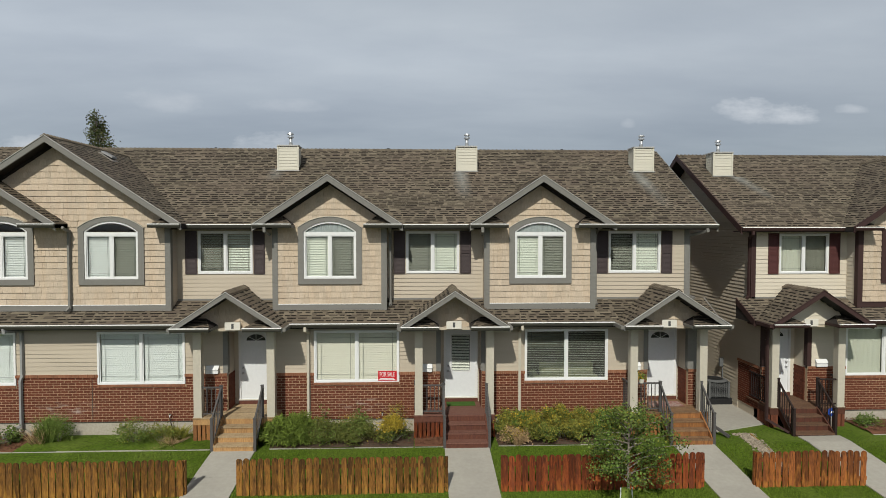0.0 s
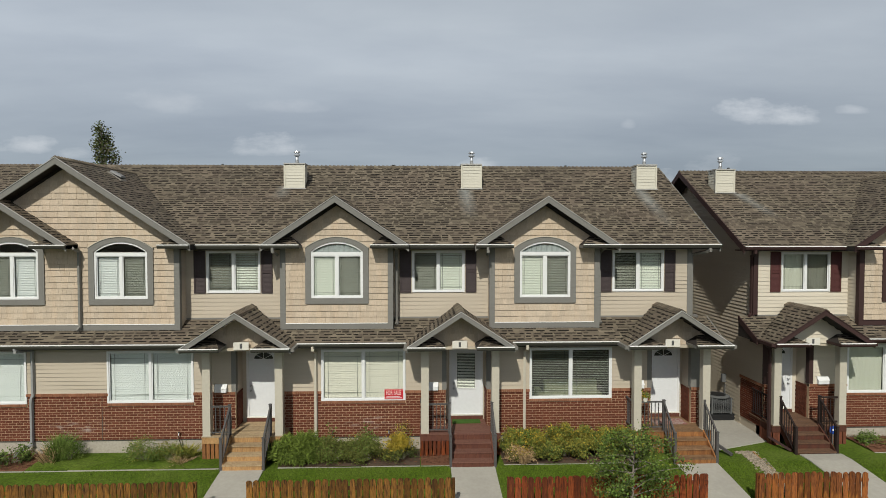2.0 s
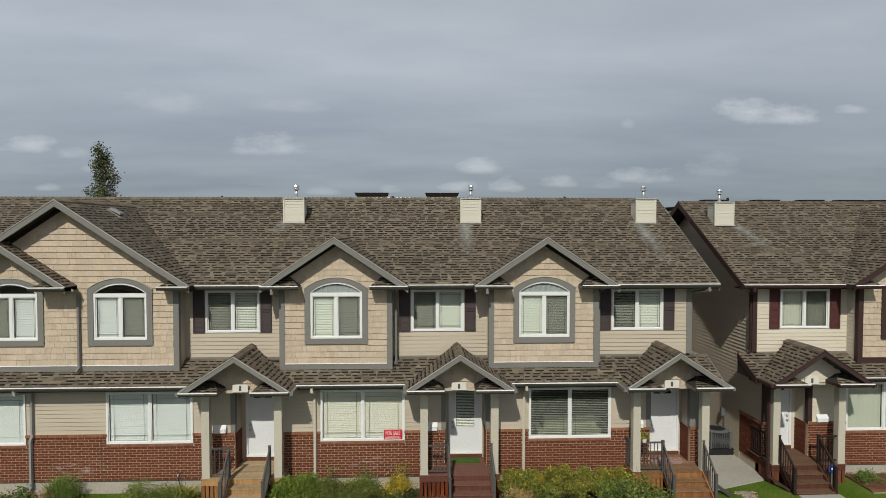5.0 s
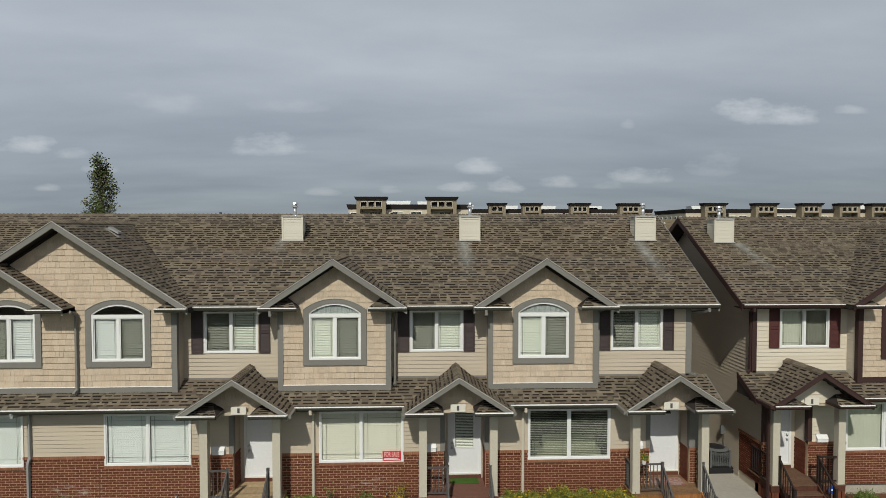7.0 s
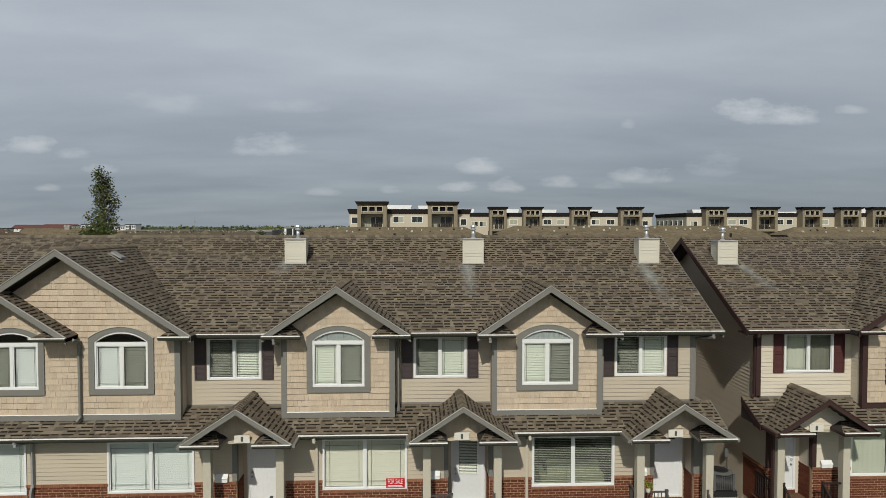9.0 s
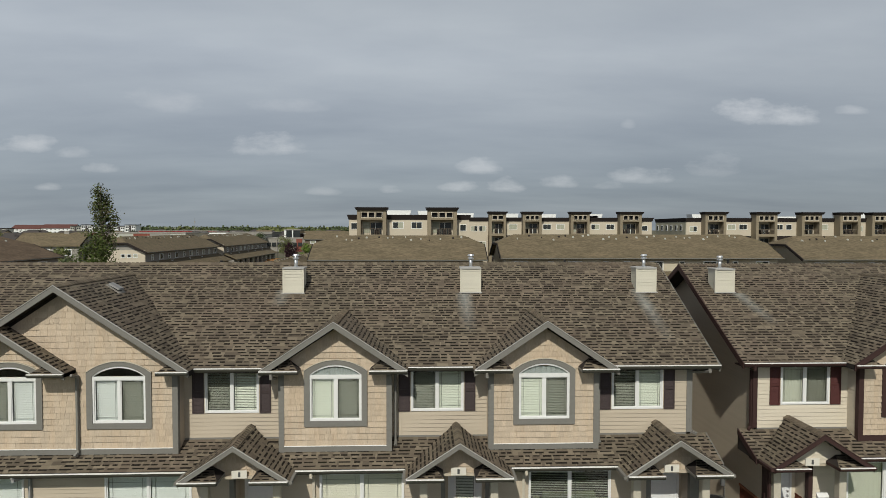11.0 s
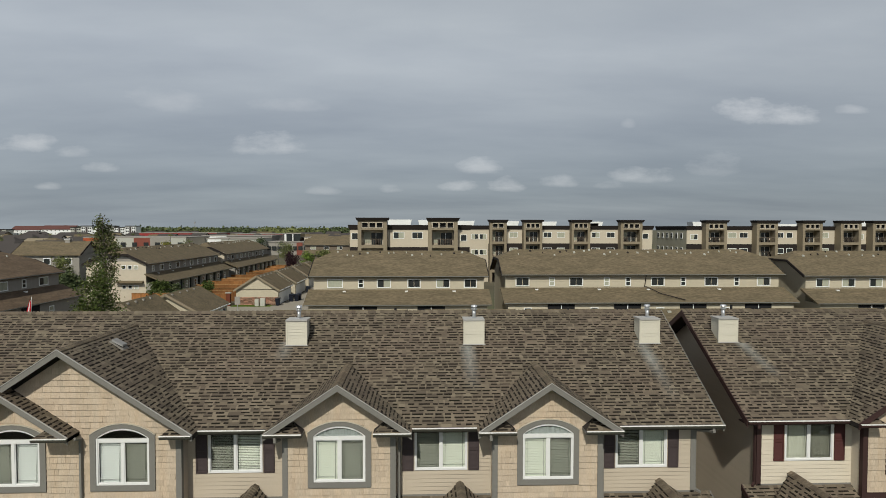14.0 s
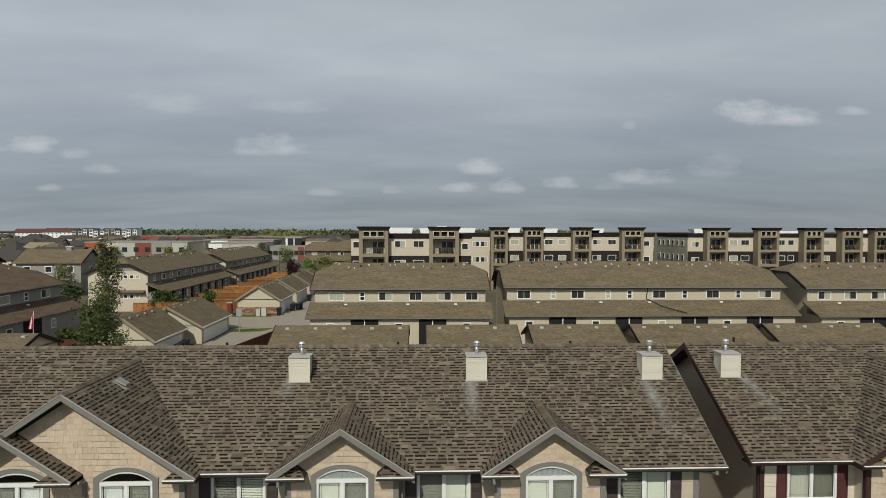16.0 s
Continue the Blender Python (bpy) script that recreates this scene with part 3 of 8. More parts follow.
ORIGIN = {}


def thing(name, at, label, category, group="", kind=""):
    ob = new(name)
    ob.location = at
    ORIGIN[ob.name] = Vector(at)
    return tagged(ob, label, category, group, kind)


def mesh_of(name, m, mat, org=Vector((0, 0, 0)), smooth=False):
    me = bpy.data.meshes.new(name)
    me.from_pydata([tuple(Vector(p) - org) for p in m.v], [], m.f)
    me.materials.append(mat)
    if smooth:
        me.polygons.foreach_set("use_smooth", [True] * len(me.polygons))
    me.update()
    return me


def part(name, m, mat, parent, label="", kind="", smooth=False):
    if not m.v:
        return None
    org = ORIGIN[parent.name]
    ob = new(name, mesh_of(name, m, mat, org, smooth))
    ob.parent = parent
    ORIGIN[ob.name] = org
    return tagged(ob, label, "", "", kind)


def solid(name, m, mat, at, label, category, group="", kind="", smooth=False):
    ob = new(name, mesh_of(name, m, mat, Vector(at), smooth))
    ob.location = at
    ORIGIN[ob.name] = Vector(at)
    return tagged(ob, label, category, group, kind)


def pieces(name, boxes, mat, parent):
    """Many alike pieces as objects on shared meshes: boxes of centre and size in the world."""
    cache, org = {}, ORIGIN[parent.name]
    for c, s in boxes:
        key = tuple(round(a, 3) for a in s)
        if key not in cache:
            a, b, d = (k / 2 for k in key)
            cache[key] = mesh_of(name, M().box(-a, a, -b, b, -d, d), mat)
        ob = new(name, cache[key])
        ob.parent, ob.location = parent, Vector(c) - org


def spans(x0, x1, holes, z0, z1, share=0.45):
    """What is left of x0..x1 between heights z0 and z1 once the holes (x0, x1, z0, z1) are cut."""
    out = [(x0, x1)]
    for a, b, c, d in holes:
        if min(z1, d) - max(z0, c) > share * (z1 - z0):
            out = [s for p, q in out for s in ((p, min(q, a)), (max(p, b), q)) if s[1] - s[0] > 0.01]
    return out


def wall_slab(m, x0, x1, z0, z1, y0, y1, holes=()):
    zs = sorted({z0, z1, *[min(max(z, z0), z1) for h in holes for z in h[2:]]})
    for a, b in zip(zs, zs[1:]):
        for p, q in spans(x0, x1, holes, a, b, 0.5):
            m.box(p, q, y0, y1, a, b)


def lap_siding(m, x0, x1, z0, z1, y, holes=(), step=0.127, out=0.022, limit=None, lap_gap=0.009):
    """Lapped boards on a wall that faces -y; limit(z) gives the span at a height (gables)."""
    z = z0
    while z < z1 - 0.02:
        t = min(z + step, z1)
        a, b = limit((z + t) / 2) if limit else (x0, x1)
        for p, q in spans(a, b, holes, z, t):
            m.hexa([(p, y - out, z), (q, y - out, z), (q, y, z), (p, y, z), (p, y - 0.005, t - lap_gap), (q, y - 0.005, t - lap_gap), (q, y, t - lap_gap), (p, y, t - lap_gap)])
        z = t


def shakes(m, x0, x1, z0, z1, y, holes=(), step=0.184, roof=None):
    """Uneven shakes in courses; roof(x) gives the height at which a sloping soffit cuts them."""
    z = z0
    while z < z1 - 0.03:
        t = min(z + step, z1)
        a, b = x0, x1
        for p, q in spans(a, b, holes, z, t):
            x = p
            while x < q - 0.02:
                w = min(random.choice((0.12, 0.16, 0.20, 0.26)), q - x)
                o, dzz = random.uniform(0.024, 0.030), random.uniform(-0.004, 0.004)
                tl, tt = (min(t, roof(x)), min(t, roof(x + w))) if roof else (t, t)
                if max(tl, tt) > z + 0.01:
                    tl, tt = max(tl, z + 0.003), max(tt, z + 0.003)
                    ol, ot = (0.004 + (o - 0.004) * (t - k) / (t - z) for k in (tl, tt))
                    m.hexa([(x + 0.0018, y - o, z + dzz), (x + w - 0.0018, y - o, z + dzz), (x + w - 0.0018, y, z), (x + 0.0018, y, z), (x + 0.0018, y - ol, tl), (x + w - 0.0018, y - ot, tt), (x + w - 0.0018, y, tt), (x + 0.0018, y, tl)])
                x += w
        z = t


def shingles(m, o, u, v, poly, step=0.143, dark=None, single=None):
    """Laminated shingle tabs on a roof plane: o origin, u along the eave, v up the slope, poly a convex outline in (u, v)."""
    o, u, v = Vector(o), Vector(u).normalized(), Vector(v).normalized()
    n = u.cross(v).normalized()
    n = n if n.z > 0 else -n

    def reach(h):
        xs = []
        for (a, b), (c, d) in zip(poly, poly[1:] + poly[:1]):
            if b != d and min(b, d) - 1e-6 <= h <= max(b, d) + 1e-6:
                xs.append(a + (c - a) * (h - b) / (d - b))
        return (min(xs), max(xs)) if len(xs) > 1 else None

    lo, hi = min(b for _, b in poly), max(b for _, b in poly)
    h = lo
    while h < hi - 0.03:
        t = min(h + step, hi - 0.001)
        r0, r1 = reach(h + 0.001), reach(t)
        if r0 and r1:
            a, tooth = r0[0] - random.uniform(0, 0.3), random.random() < 0.5
            while a < r0[1]:
                tooth = not tooth
                w = random.choice((0.15, 0.20, 0.27, 0.36)) if tooth else random.choice((0.04, 0.06, 0.10, 0.15))
                p, q = max(a, r0[0]), min(a + w, r0[1])
                p1, q1 = min(max(p, r1[0]), r1[1]), max(min(q, r1[1]), r1[0])
                a += w
                if q - p < 0.015:
                    continue
                e = random.uniform(0.009, 0.012) if tooth else 0.004
                drop = random.uniform(0, 0.010) if tooth else 0.0
                if single and tooth and single[1] < (o + u * p).x < single[2] and len(single[0]) < 300:
                    single[0].append((o + u * p + v * h, u, v, n, round(q - p, 2)))
                else:
                    m.add([tuple(o + u * x + v * y + n * z) for x, y, z in ((p, h - drop, -0.004), (q, h - drop, -0.004), (q, h - drop, e), (p, h - drop, e), (p1, t, 0.003), (q1, t, 0.003))],
                          [(0, 1, 2, 3), (3, 2, 5, 4), (1, 5, 2), (0, 3, 4)])
                # coloured strip below the tab: its printed shadow line and the butt's shade
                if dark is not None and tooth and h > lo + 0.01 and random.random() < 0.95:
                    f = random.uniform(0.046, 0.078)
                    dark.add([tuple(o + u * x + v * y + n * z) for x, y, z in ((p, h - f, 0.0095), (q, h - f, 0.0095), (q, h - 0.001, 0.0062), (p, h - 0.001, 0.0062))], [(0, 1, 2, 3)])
        h = t


def single_shingles(items, parent, mat, step=0.143):
    """The shingle tabs nearest the street as pieces of their own, on a few shared meshes."""
    cache, org = {}, ORIGIN[parent.name]
    for p, u, v, n, w in items:
        if w not in cache:
            cache[w] = mesh_of("shingle", M().add([(0, -0.005, -0.004), (w, -0.005, -0.004), (w, -0.005, 0.011), (0, -0.005, 0.011), (0, step, 0.003), (w, step, 0.003)], [(0, 1, 2, 3), (3, 2, 5, 4), (1, 5, 2), (0, 3, 4)]), mat)
        ob = new("shingle", cache[w])
        ob.parent = parent
        ob.matrix_basis = Matrix.Translation(p - org) @ Matrix((u, v, n)).transposed().to_4x4()


def ridge_caps(name, p, q, side, parent, mat, step=0.16, droop=0.58):
    """Folded cap shingles along a ridge from p to q, each a piece of its own."""
    p, q = Vector(p), Vector(q)
    d, n = (q - p).normalized(), int((q - p).length / step)
    s = Vector(side).normalized()
    mm = M()
    for k in (0, 1):
        e = 0.046 if k == 0 else 0.006
        x = d * (0 if k == 0 else step * 1.15)
        mm.v += [tuple(x + s * w + Vector((0, 0, e - abs(w) * droop))) for w in (-0.13, 0, 0.13)]
        mm.v += [tuple(x + s * w + Vector((0, 0, e - 0.03 - abs(w) * droop))) for w in (-0.13, 0, 0.13)]
    mm.f = [(0, 1, 7, 6), (1, 2, 8, 7), (0, 3, 4, 1), (1, 4, 5, 2), (0, 6, 9, 3), (2, 5, 11, 8)]
    me, org = mesh_of(name, mm, mat), ORIGIN[parent.name]
    for i in range(n):
        ob = new(name, me)
        ob.parent, ob.location = parent, p + d * (i * step) - org


def arch(cx, half, z0, z1, rise, n=14):
    """An outline of (x, z): square below, a flat arch on top."""
    out = [(cx - half, z0), (cx + half, z0)]
    if rise < 1e-4:
        return out + [(cx + half - 2 * half * i / n, z1) for i in range(n + 1)]
    r = (half * half + rise * rise) / (2 * rise)
    a = math.asin(half / r)
    return out + [(cx + r * math.sin(a - 2 * a * i / n), z1 + rise - r + r * math.cos(a - 2 * a * i / n)) for i in range(n + 1)]

# ---- the town-house rows ----


def here(x, y, z):
    return (x, y, z)


def there(x, y, z):
    return (0.27 - x, y + 0.60, z - 0.09)


PITCH, GABLE, PENT = 0.58, 0.665, 0.5  # rise over run: main roof, cross gables, skirt roof
EAVE_Y, EAVE_Z, RIDGE_Y = 0.10, 6.42, 5.15
RIDGE_Z = EAVE_Z + PITCH * (RIDGE_Y - EAVE_Y)
LOW_Y, LOW_Z = -0.50, 3.47
BAY, REC, LOW = 0.10, 0.64, 0.0  # planes of the upper bays, the recessed wall and the ground-floor wall


def blinds(m, x0, x1, z0, z1, y, pitch=0.05, open_to=0.0, tilt=0.5, deep=0.02):
    z = z1 - 0.03
    while z > z0 + open_to:
        a = pitch * tilt
        m.hexa([(x0, y, z - a), (x1, y, z - a), (x1, y + deep, z + a * 0.9), (x0, y + deep, z + a * 0.9), (x0, y + 0.002, z - a + 0.003), (x1, y + 0.002, z - a + 0.003), (x1, y + deep + 0.002, z + a * 0.9 + 0.003), (x0, y + deep + 0.002, z + a * 0.9 + 0.003)])
        z -= pitch
    return m


def pleats(m, x0, x1, z0, z1, y, n=26):
    """A hanging cloth in shallow folds."""
    for k in range(n):
        a, b = x0 + (x1 - x0) * k / n, x0 + (x1 - x0) * (k + 1) / n
        d, e = (0.004 * math.sin(q * 1.7) + 0.004 * math.sin(q * 0.6) for q in (k, k + 1))
        m.hexa([(a, y + d, z0), (b, y + e, z0), (b, y + e + 0.006, z0), (a, y + d + 0.006, z0), (a, y + d, z1), (b, y + e, z1), (b, y + e + 0.006, z1), (a, y + d + 0.006, z1)])
    return m


def grille(m, a, b, z0, z1, y):
    """Slim dark bars near the edges of a pane."""
    for q in (0.13, 0.87):
        x = a + (b - a) * q
        m.box(x - 0.0045, x + 0.0045, y, y + 0.004, z0, z1)
    for z in (z0 + (b - a) * 0.15, z1 - (b - a) * 0.15):
        m.box(a, b, y + 0.005, y + 0.008, z - 0.0045, z + 0.0045)
    return m


def slider(tr, house, x0, x1, z0, z1, y, kind="blind", cas=0.055, blind_tilt=(0.42, 0.42), pitch=0.052, screen=None):
    """A two-pane white window with blinds, set in a wall that faces -y."""
    c = (x0 + x1) / 2
    w = part("window", M(tr).ring(arch(c, (x1 - x0) / 2, z0, z1, 0), arch(c, (x1 - x0) / 2 - cas, z0 + cas, z1 - cas, 0), y - 0.035, y + 0.06), MAT["white"], house, "white vinyl sliding window with blinds")
    part("mullion", M(tr).box(c - 0.035, c + 0.035, y - 0.025, y + 0.05, z0 + cas, z1 - cas), MAT["white"], w)
    for i, (a, b) in enumerate(((x0 + cas, c - 0.035), (c + 0.035, x1 - cas))):
        p = part("pane", M(tr).box(a, b, y + 0.012, y + 0.018, z0 + cas, z1 - cas), MAT["glass"], w)
        p.visible_shadow = False
        part("sash", M(tr).ring(arch((a + b) / 2, (b - a) / 2, z0 + cas, z1 - cas, 0), arch((a + b) / 2, (b - a) / 2 - 0.025, z0 + cas + 0.025, z1 - cas - 0.025, 0), y - 0.005, y + 0.03), MAT["white"], w)
        if kind == "sheer":
            part("curtain", pleats(M(tr), a, b, z0 + cas, z1 - cas, y + 0.09), MAT["sheer"], w, "plain pale green curtain")
        else:
            part("blind", blinds(M(tr), a + 0.02, b - 0.02, z0 + cas, z1 - cas, y + 0.06, pitch, 0.0, blind_tilt[i], 0.019 if blind_tilt[i] < 0.1 else 0.014 if pitch < 0.06 else 0.009), MAT[kind], w, "pale horizontal slat blind", "stuff")
        if i == screen:
            part("insect_screen", M(tr).box(a + 0.025, b - 0.025, y - 0.002, y + 0.001, z0 + cas + 0.025, z1 - cas - 0.025), MAT["screen"], w, "dark insect screen over the pane")
        if kind != "sheer" or screen is not None:
            part("glazing_grille", grille(M(tr), a, b, z0 + cas, z1 - cas, y + 0.022), MAT["cord"], w)
    return w


def bay_window(tr, house, cx, y, trim, top="curtain", tilts=(0.40, 0.36), screen=1):
    """An arched window in a wide painted surround."""
    sur = part("window_surround", M(tr).ring(arch(cx, 0.975, 4.58, 6.31, 0.34), arch(cx, 0.80, 4.755, 6.20, 0.31), y - 0.055, y + 0.02), trim, house, "painted arched window surround")
    cap = M(tr)
    a, b = arch(cx, 0.99, 4.58, 6.32, 0.35)[2:], arch(cx, 0.975, 4.58, 6.31, 0.34)[2:]
    n = len(a)
    cap.add([(x, d, z) for o, d in ((a, y - 0.075), (b, y - 0.075), (a, y), (b, y)) for x, z in o], [(g * n + i, g * n + i + 1, h * n + i + 1, h * n + i) for g, h in ((0, 1), (2, 0), (1, 3), (3, 2)) for i in range(n - 1)] + [(0, n, 3 * n, 2 * n), (n - 1, 3 * n - 1, 4 * n - 1, 2 * n - 1)])
    part("drip_cap", cap, MAT["post"], sur)
    w = part("window", M(tr).ring(arch(cx, 0.805, 4.75, 6.20, 0.31), arch(cx, 0.745, 4.81, 6.20, 0.25), y - 0.03, y + 0.06), MAT["white"], house, "white arched window with blinds below a fan light")
    part("transom", M(tr).box(cx - 0.75, cx + 0.75, y - 0.025, y + 0.05, 6.07, 6.18), MAT["white"], w)
    part("mullion", M(tr).box(cx - 0.04, cx + 0.04, y - 0.02, y + 0.05, 4.81, 6.07), MAT["white"], w)
    o = arch(cx, 0.745, 6.18, 6.20, 0.25)
    p = part("pane", M(tr).prism([(x, y + 0.012, z) for x, z in o], (0, 0.006, 0)), MAT["glass"], w)
    p.visible_shadow = False
    if top == "curtain":
        cur = M(tr)
        for k in range(30):
            x = cx - 0.74 + 1.48 * k / 30
            zt = 6.20 + 0.25 - ((x - cx) / 0.745) ** 2 * 0.25
            d = 0.014 * math.sin(k * 1.9) + 0.034
            cur.hexa([(x, y + d, 6.15), (x + 0.05, y + 0.068 - d, 6.15), (x + 0.05, y + 0.074 - d, 6.15), (x, y + d + 0.006, 6.15), (x, y + d, zt), (x + 0.05, y + 0.068 - d, zt), (x + 0.05, y + 0.074 - d, zt), (x, y + d + 0.006, zt)])
        part("curtain", cur, MAT["curtain"], w, "pale gathered curtain")
    for i, (a, b) in enumerate(((cx - 0.745, cx - 0.04), (cx + 0.04, cx + 0.745))):
        p = part("pane", M(tr).box(a, b, y + 0.012, y + 0.018, 4.81, 6.07), MAT["glass"], w)
        p.visible_shadow = False
        part("blind", blinds(M(tr), a + 0.02, b - 0.02, 4.81, 6.07, y + 0.06, 0.052, 0.0, tilts[i], 0.022), MAT["blind_white" if top == "dark" and i != screen else "blind"], w, "pale horizontal slat blind", "stuff")
        if i == screen:
            part("insect_screen", M(tr).box(a + 0.025, b - 0.025, y - 0.002, y + 0.001, 4.835, 6.045), MAT["screen"], w, "dark insect screen over the pane")
        part("glazing_grille", grille(M(tr), a, b, 4.81, 6.07, y + 0.022), MAT["cord"], w)
        part("sash", M(tr).ring(arch((a + b) / 2, (b - a) / 2, 4.81, 6.07, 0), arch((a + b) / 2, (b - a) / 2 - 0.025, 4.835, 6.045, 0), y - 0.005, y + 0.03), MAT["white"], w)


def gutter(tr, house, p, q, col, ends=True, size=0.11):
    """An eaves gutter along x at the front of an eave (p and q: x, y, z of its top back edge)."""
    (x0, y, z), (x1, _, _) = p, q
    col = MAT["gutter"] if col == MAT["trim"] else col
    g = part("gutter", M(tr).prism([(x0, y, z), (x0, y - size, z), (x0, y - size * 0.95, z - 0.05), (x0, y - size * 0.6, z - size), (x0, y, z - size)], (x1 - x0, 0, 0)), col, house)
    # pale strip that paints the sun's glint along the lip
    part("gutter_edge", M(tr).box(min(x0, x1), max(x0, x1), y - size - 0.012, y - size + 0.035, z, z + 0.024), MAT["gutter_lip"], g, "metal gutter edge coloured bright for caught sun")
    return g


def downspout(tr, house, pts, col, r=0.038):
    m = M(tr)
    for a, b in zip(pts, pts[1:]):
        m.beam(a, b, 2 * r, 2 * r, (0.3, 1, 0.2))
    for a in pts[1:-1]:
        m.box(a[0] - r * 1.08, a[0] + r * 1.08, a[1] - r * 1.08, a[1] + r * 1.08, a[2] - r * 1.08, a[2] + r * 1.08)
    return part("downspout", m, col, house, "square metal rainwater downspout")


def gable_roof(tr, house, c, half, yf, zt, pitch, y_low, y_high, trim, fascia=0.19, t=0.12, caps=True, wall=None, lit=True):
    """A cross gable with its ridge along y: shingled planes, rake boards, drip edges and soffit.
    y_low, y_high: how far back the eave and the ridge run."""
    ze = zt - half * pitch
    sl = math.hypot(half, half * pitch)
    roof = part("gable_roof", M(tr).add([(c, yf, zt - 0.02), (c - half, yf, ze - 0.02), (c - half, y_low, ze - 0.02), (c, y_high, zt - 0.02), (c + half, yf, ze - 0.02), (c + half, y_low, ze - 0.02),
                                         (c, yf, zt - t), (c - half, yf, ze - t), (c - half, y_low, ze - t), (c, y_high, zt - t), (c + half, yf, ze - t), (c + half, y_low, ze - t)],
                                        [(0, 1, 2, 3), (0, 3, 5, 4), (6, 9, 8, 7), (6, 10, 11, 9), (0, 6, 7, 1), (0, 4, 10, 6), (1, 7, 8, 2), (4, 5, 11, 10)]), MAT["shingle_base"], house, "cross-gable roof of brown laminated shingles")
    sh, bands = M(), M()
    for s in (-1, 1):
        o = Vector(tr(c + s * half, yf, ze))
        uu = Vector(tr(c + s * half, yf + 1, ze)) - o
        vv = Vector(tr(c, yf, zt)) - o
        shingles(sh, o, uu, vv, [(0, 0), (y_low - yf, 0), (y_high - yf, sl), (0, sl)], dark=bands)
    part("shingles", sh, MAT["shingle"], roof, kind="stuff")
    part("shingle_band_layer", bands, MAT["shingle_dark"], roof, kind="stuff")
    if caps:
        a, b = Vector(tr(c, yf, zt + 0.012)), Vector(tr(c, y_high + 0.05, zt + 0.012))
        ridge_caps("ridge_cap", a, b, (1, 0, 0), roof, MAT["shingle_piece"], droop=pitch)
    for s in (-1, 1):
        e = c + s * half
        rk = M(tr).add([(c, yf - 0.02, zt - 0.01), (e, yf - 0.02, ze - 0.01), (e, yf - 0.02, ze - 0.01 - fascia), (c, yf - 0.02, zt - 0.01 - fascia),
                        (c, yf + 0.03, zt - 0.01), (e, yf + 0.03, ze - 0.01), (e, yf + 0.03, ze - 0.01 - fascia), (c, yf + 0.03, zt - 0.01 - fascia)],
                       [(0, 1, 2, 3), (4, 7, 6, 5), (0, 4, 5, 1), (3, 2, 6, 7), (1, 5, 6, 2), (0, 3, 7, 4)])
        rb = part("rake_board", rk, trim, roof, "painted rake board")
        part("drip_edge", M(tr).add([(c, yf - 0.04, zt + 0.010), (e, yf - 0.04, ze + 0.010), (e, yf - 0.04, ze - 0.010), (c, yf - 0.04, zt - 0.010),
                                     (c, yf + 0.0, zt + 0.012), (e, yf + 0.0, ze + 0.012), (e, yf + 0.0, ze - 0.014), (c, yf + 0.0, zt - 0.014)],
                                    [(0, 1, 2, 3), (4, 7, 6, 5), (0, 4, 5, 1), (3, 2, 6, 7), (1, 5, 6, 2), (0, 3, 7, 4)]), MAT["drip"] if lit else trim, rb)
    return ze


def eave_return(tr, house, x_out, x_in, yf, z, yw, trim, rise=0.24):
    """The short boxed return at a gable's foot: soffit box, a little hipped shingle roof and its gutter."""
    s = 1 if x_in > x_out else -1
    box = part("eave_return", M(tr).box(min(x_out, x_in), max(x_out, x_in), yf + 0.004, yw, z - 0.12, z - 0.03), trim, house, "boxed eave return at the gable foot")
    k = 0.34 * s
    base = [(x_out, yf, z - 0.03), (x_in, yf, z - 0.03), (x_in, yw, z - 0.03), (x_out, yw, z - 0.03)]
    h = rise / 0.66 * s
    part("return_roof", M(tr).add(base + [(x_out + h, yw, z + rise), (x_in - k, yw, z + rise)], [(0, 1, 5, 4), (1, 2, 5), (0, 4, 3), (2, 3, 4, 5), (0, 3, 2, 1)]), MAT["shingle_base"], box)
    sh, bands = M(), M()
    o, e = Vector(tr(x_out, yf, z - 0.024)), Vector(tr(x_in, yf, z - 0.024))
    vv = Vector(tr(x_out, yw, z + rise)) - o
    w = (e - o).length
    shingles(sh, o, e - o, vv, [(0, 0), (w, 0), (w - abs(k), vv.length), (abs(h), vv.length)], 0.12, dark=bands)
    part("shingles", sh, MAT["shingle"], box, kind="stuff")
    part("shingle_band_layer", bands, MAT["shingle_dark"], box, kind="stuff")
    gutter(tr, house, (x_out, yf + 0.01, z - 0.02), (x_in, yf + 0.01, z - 0.02), trim, size=0.10)


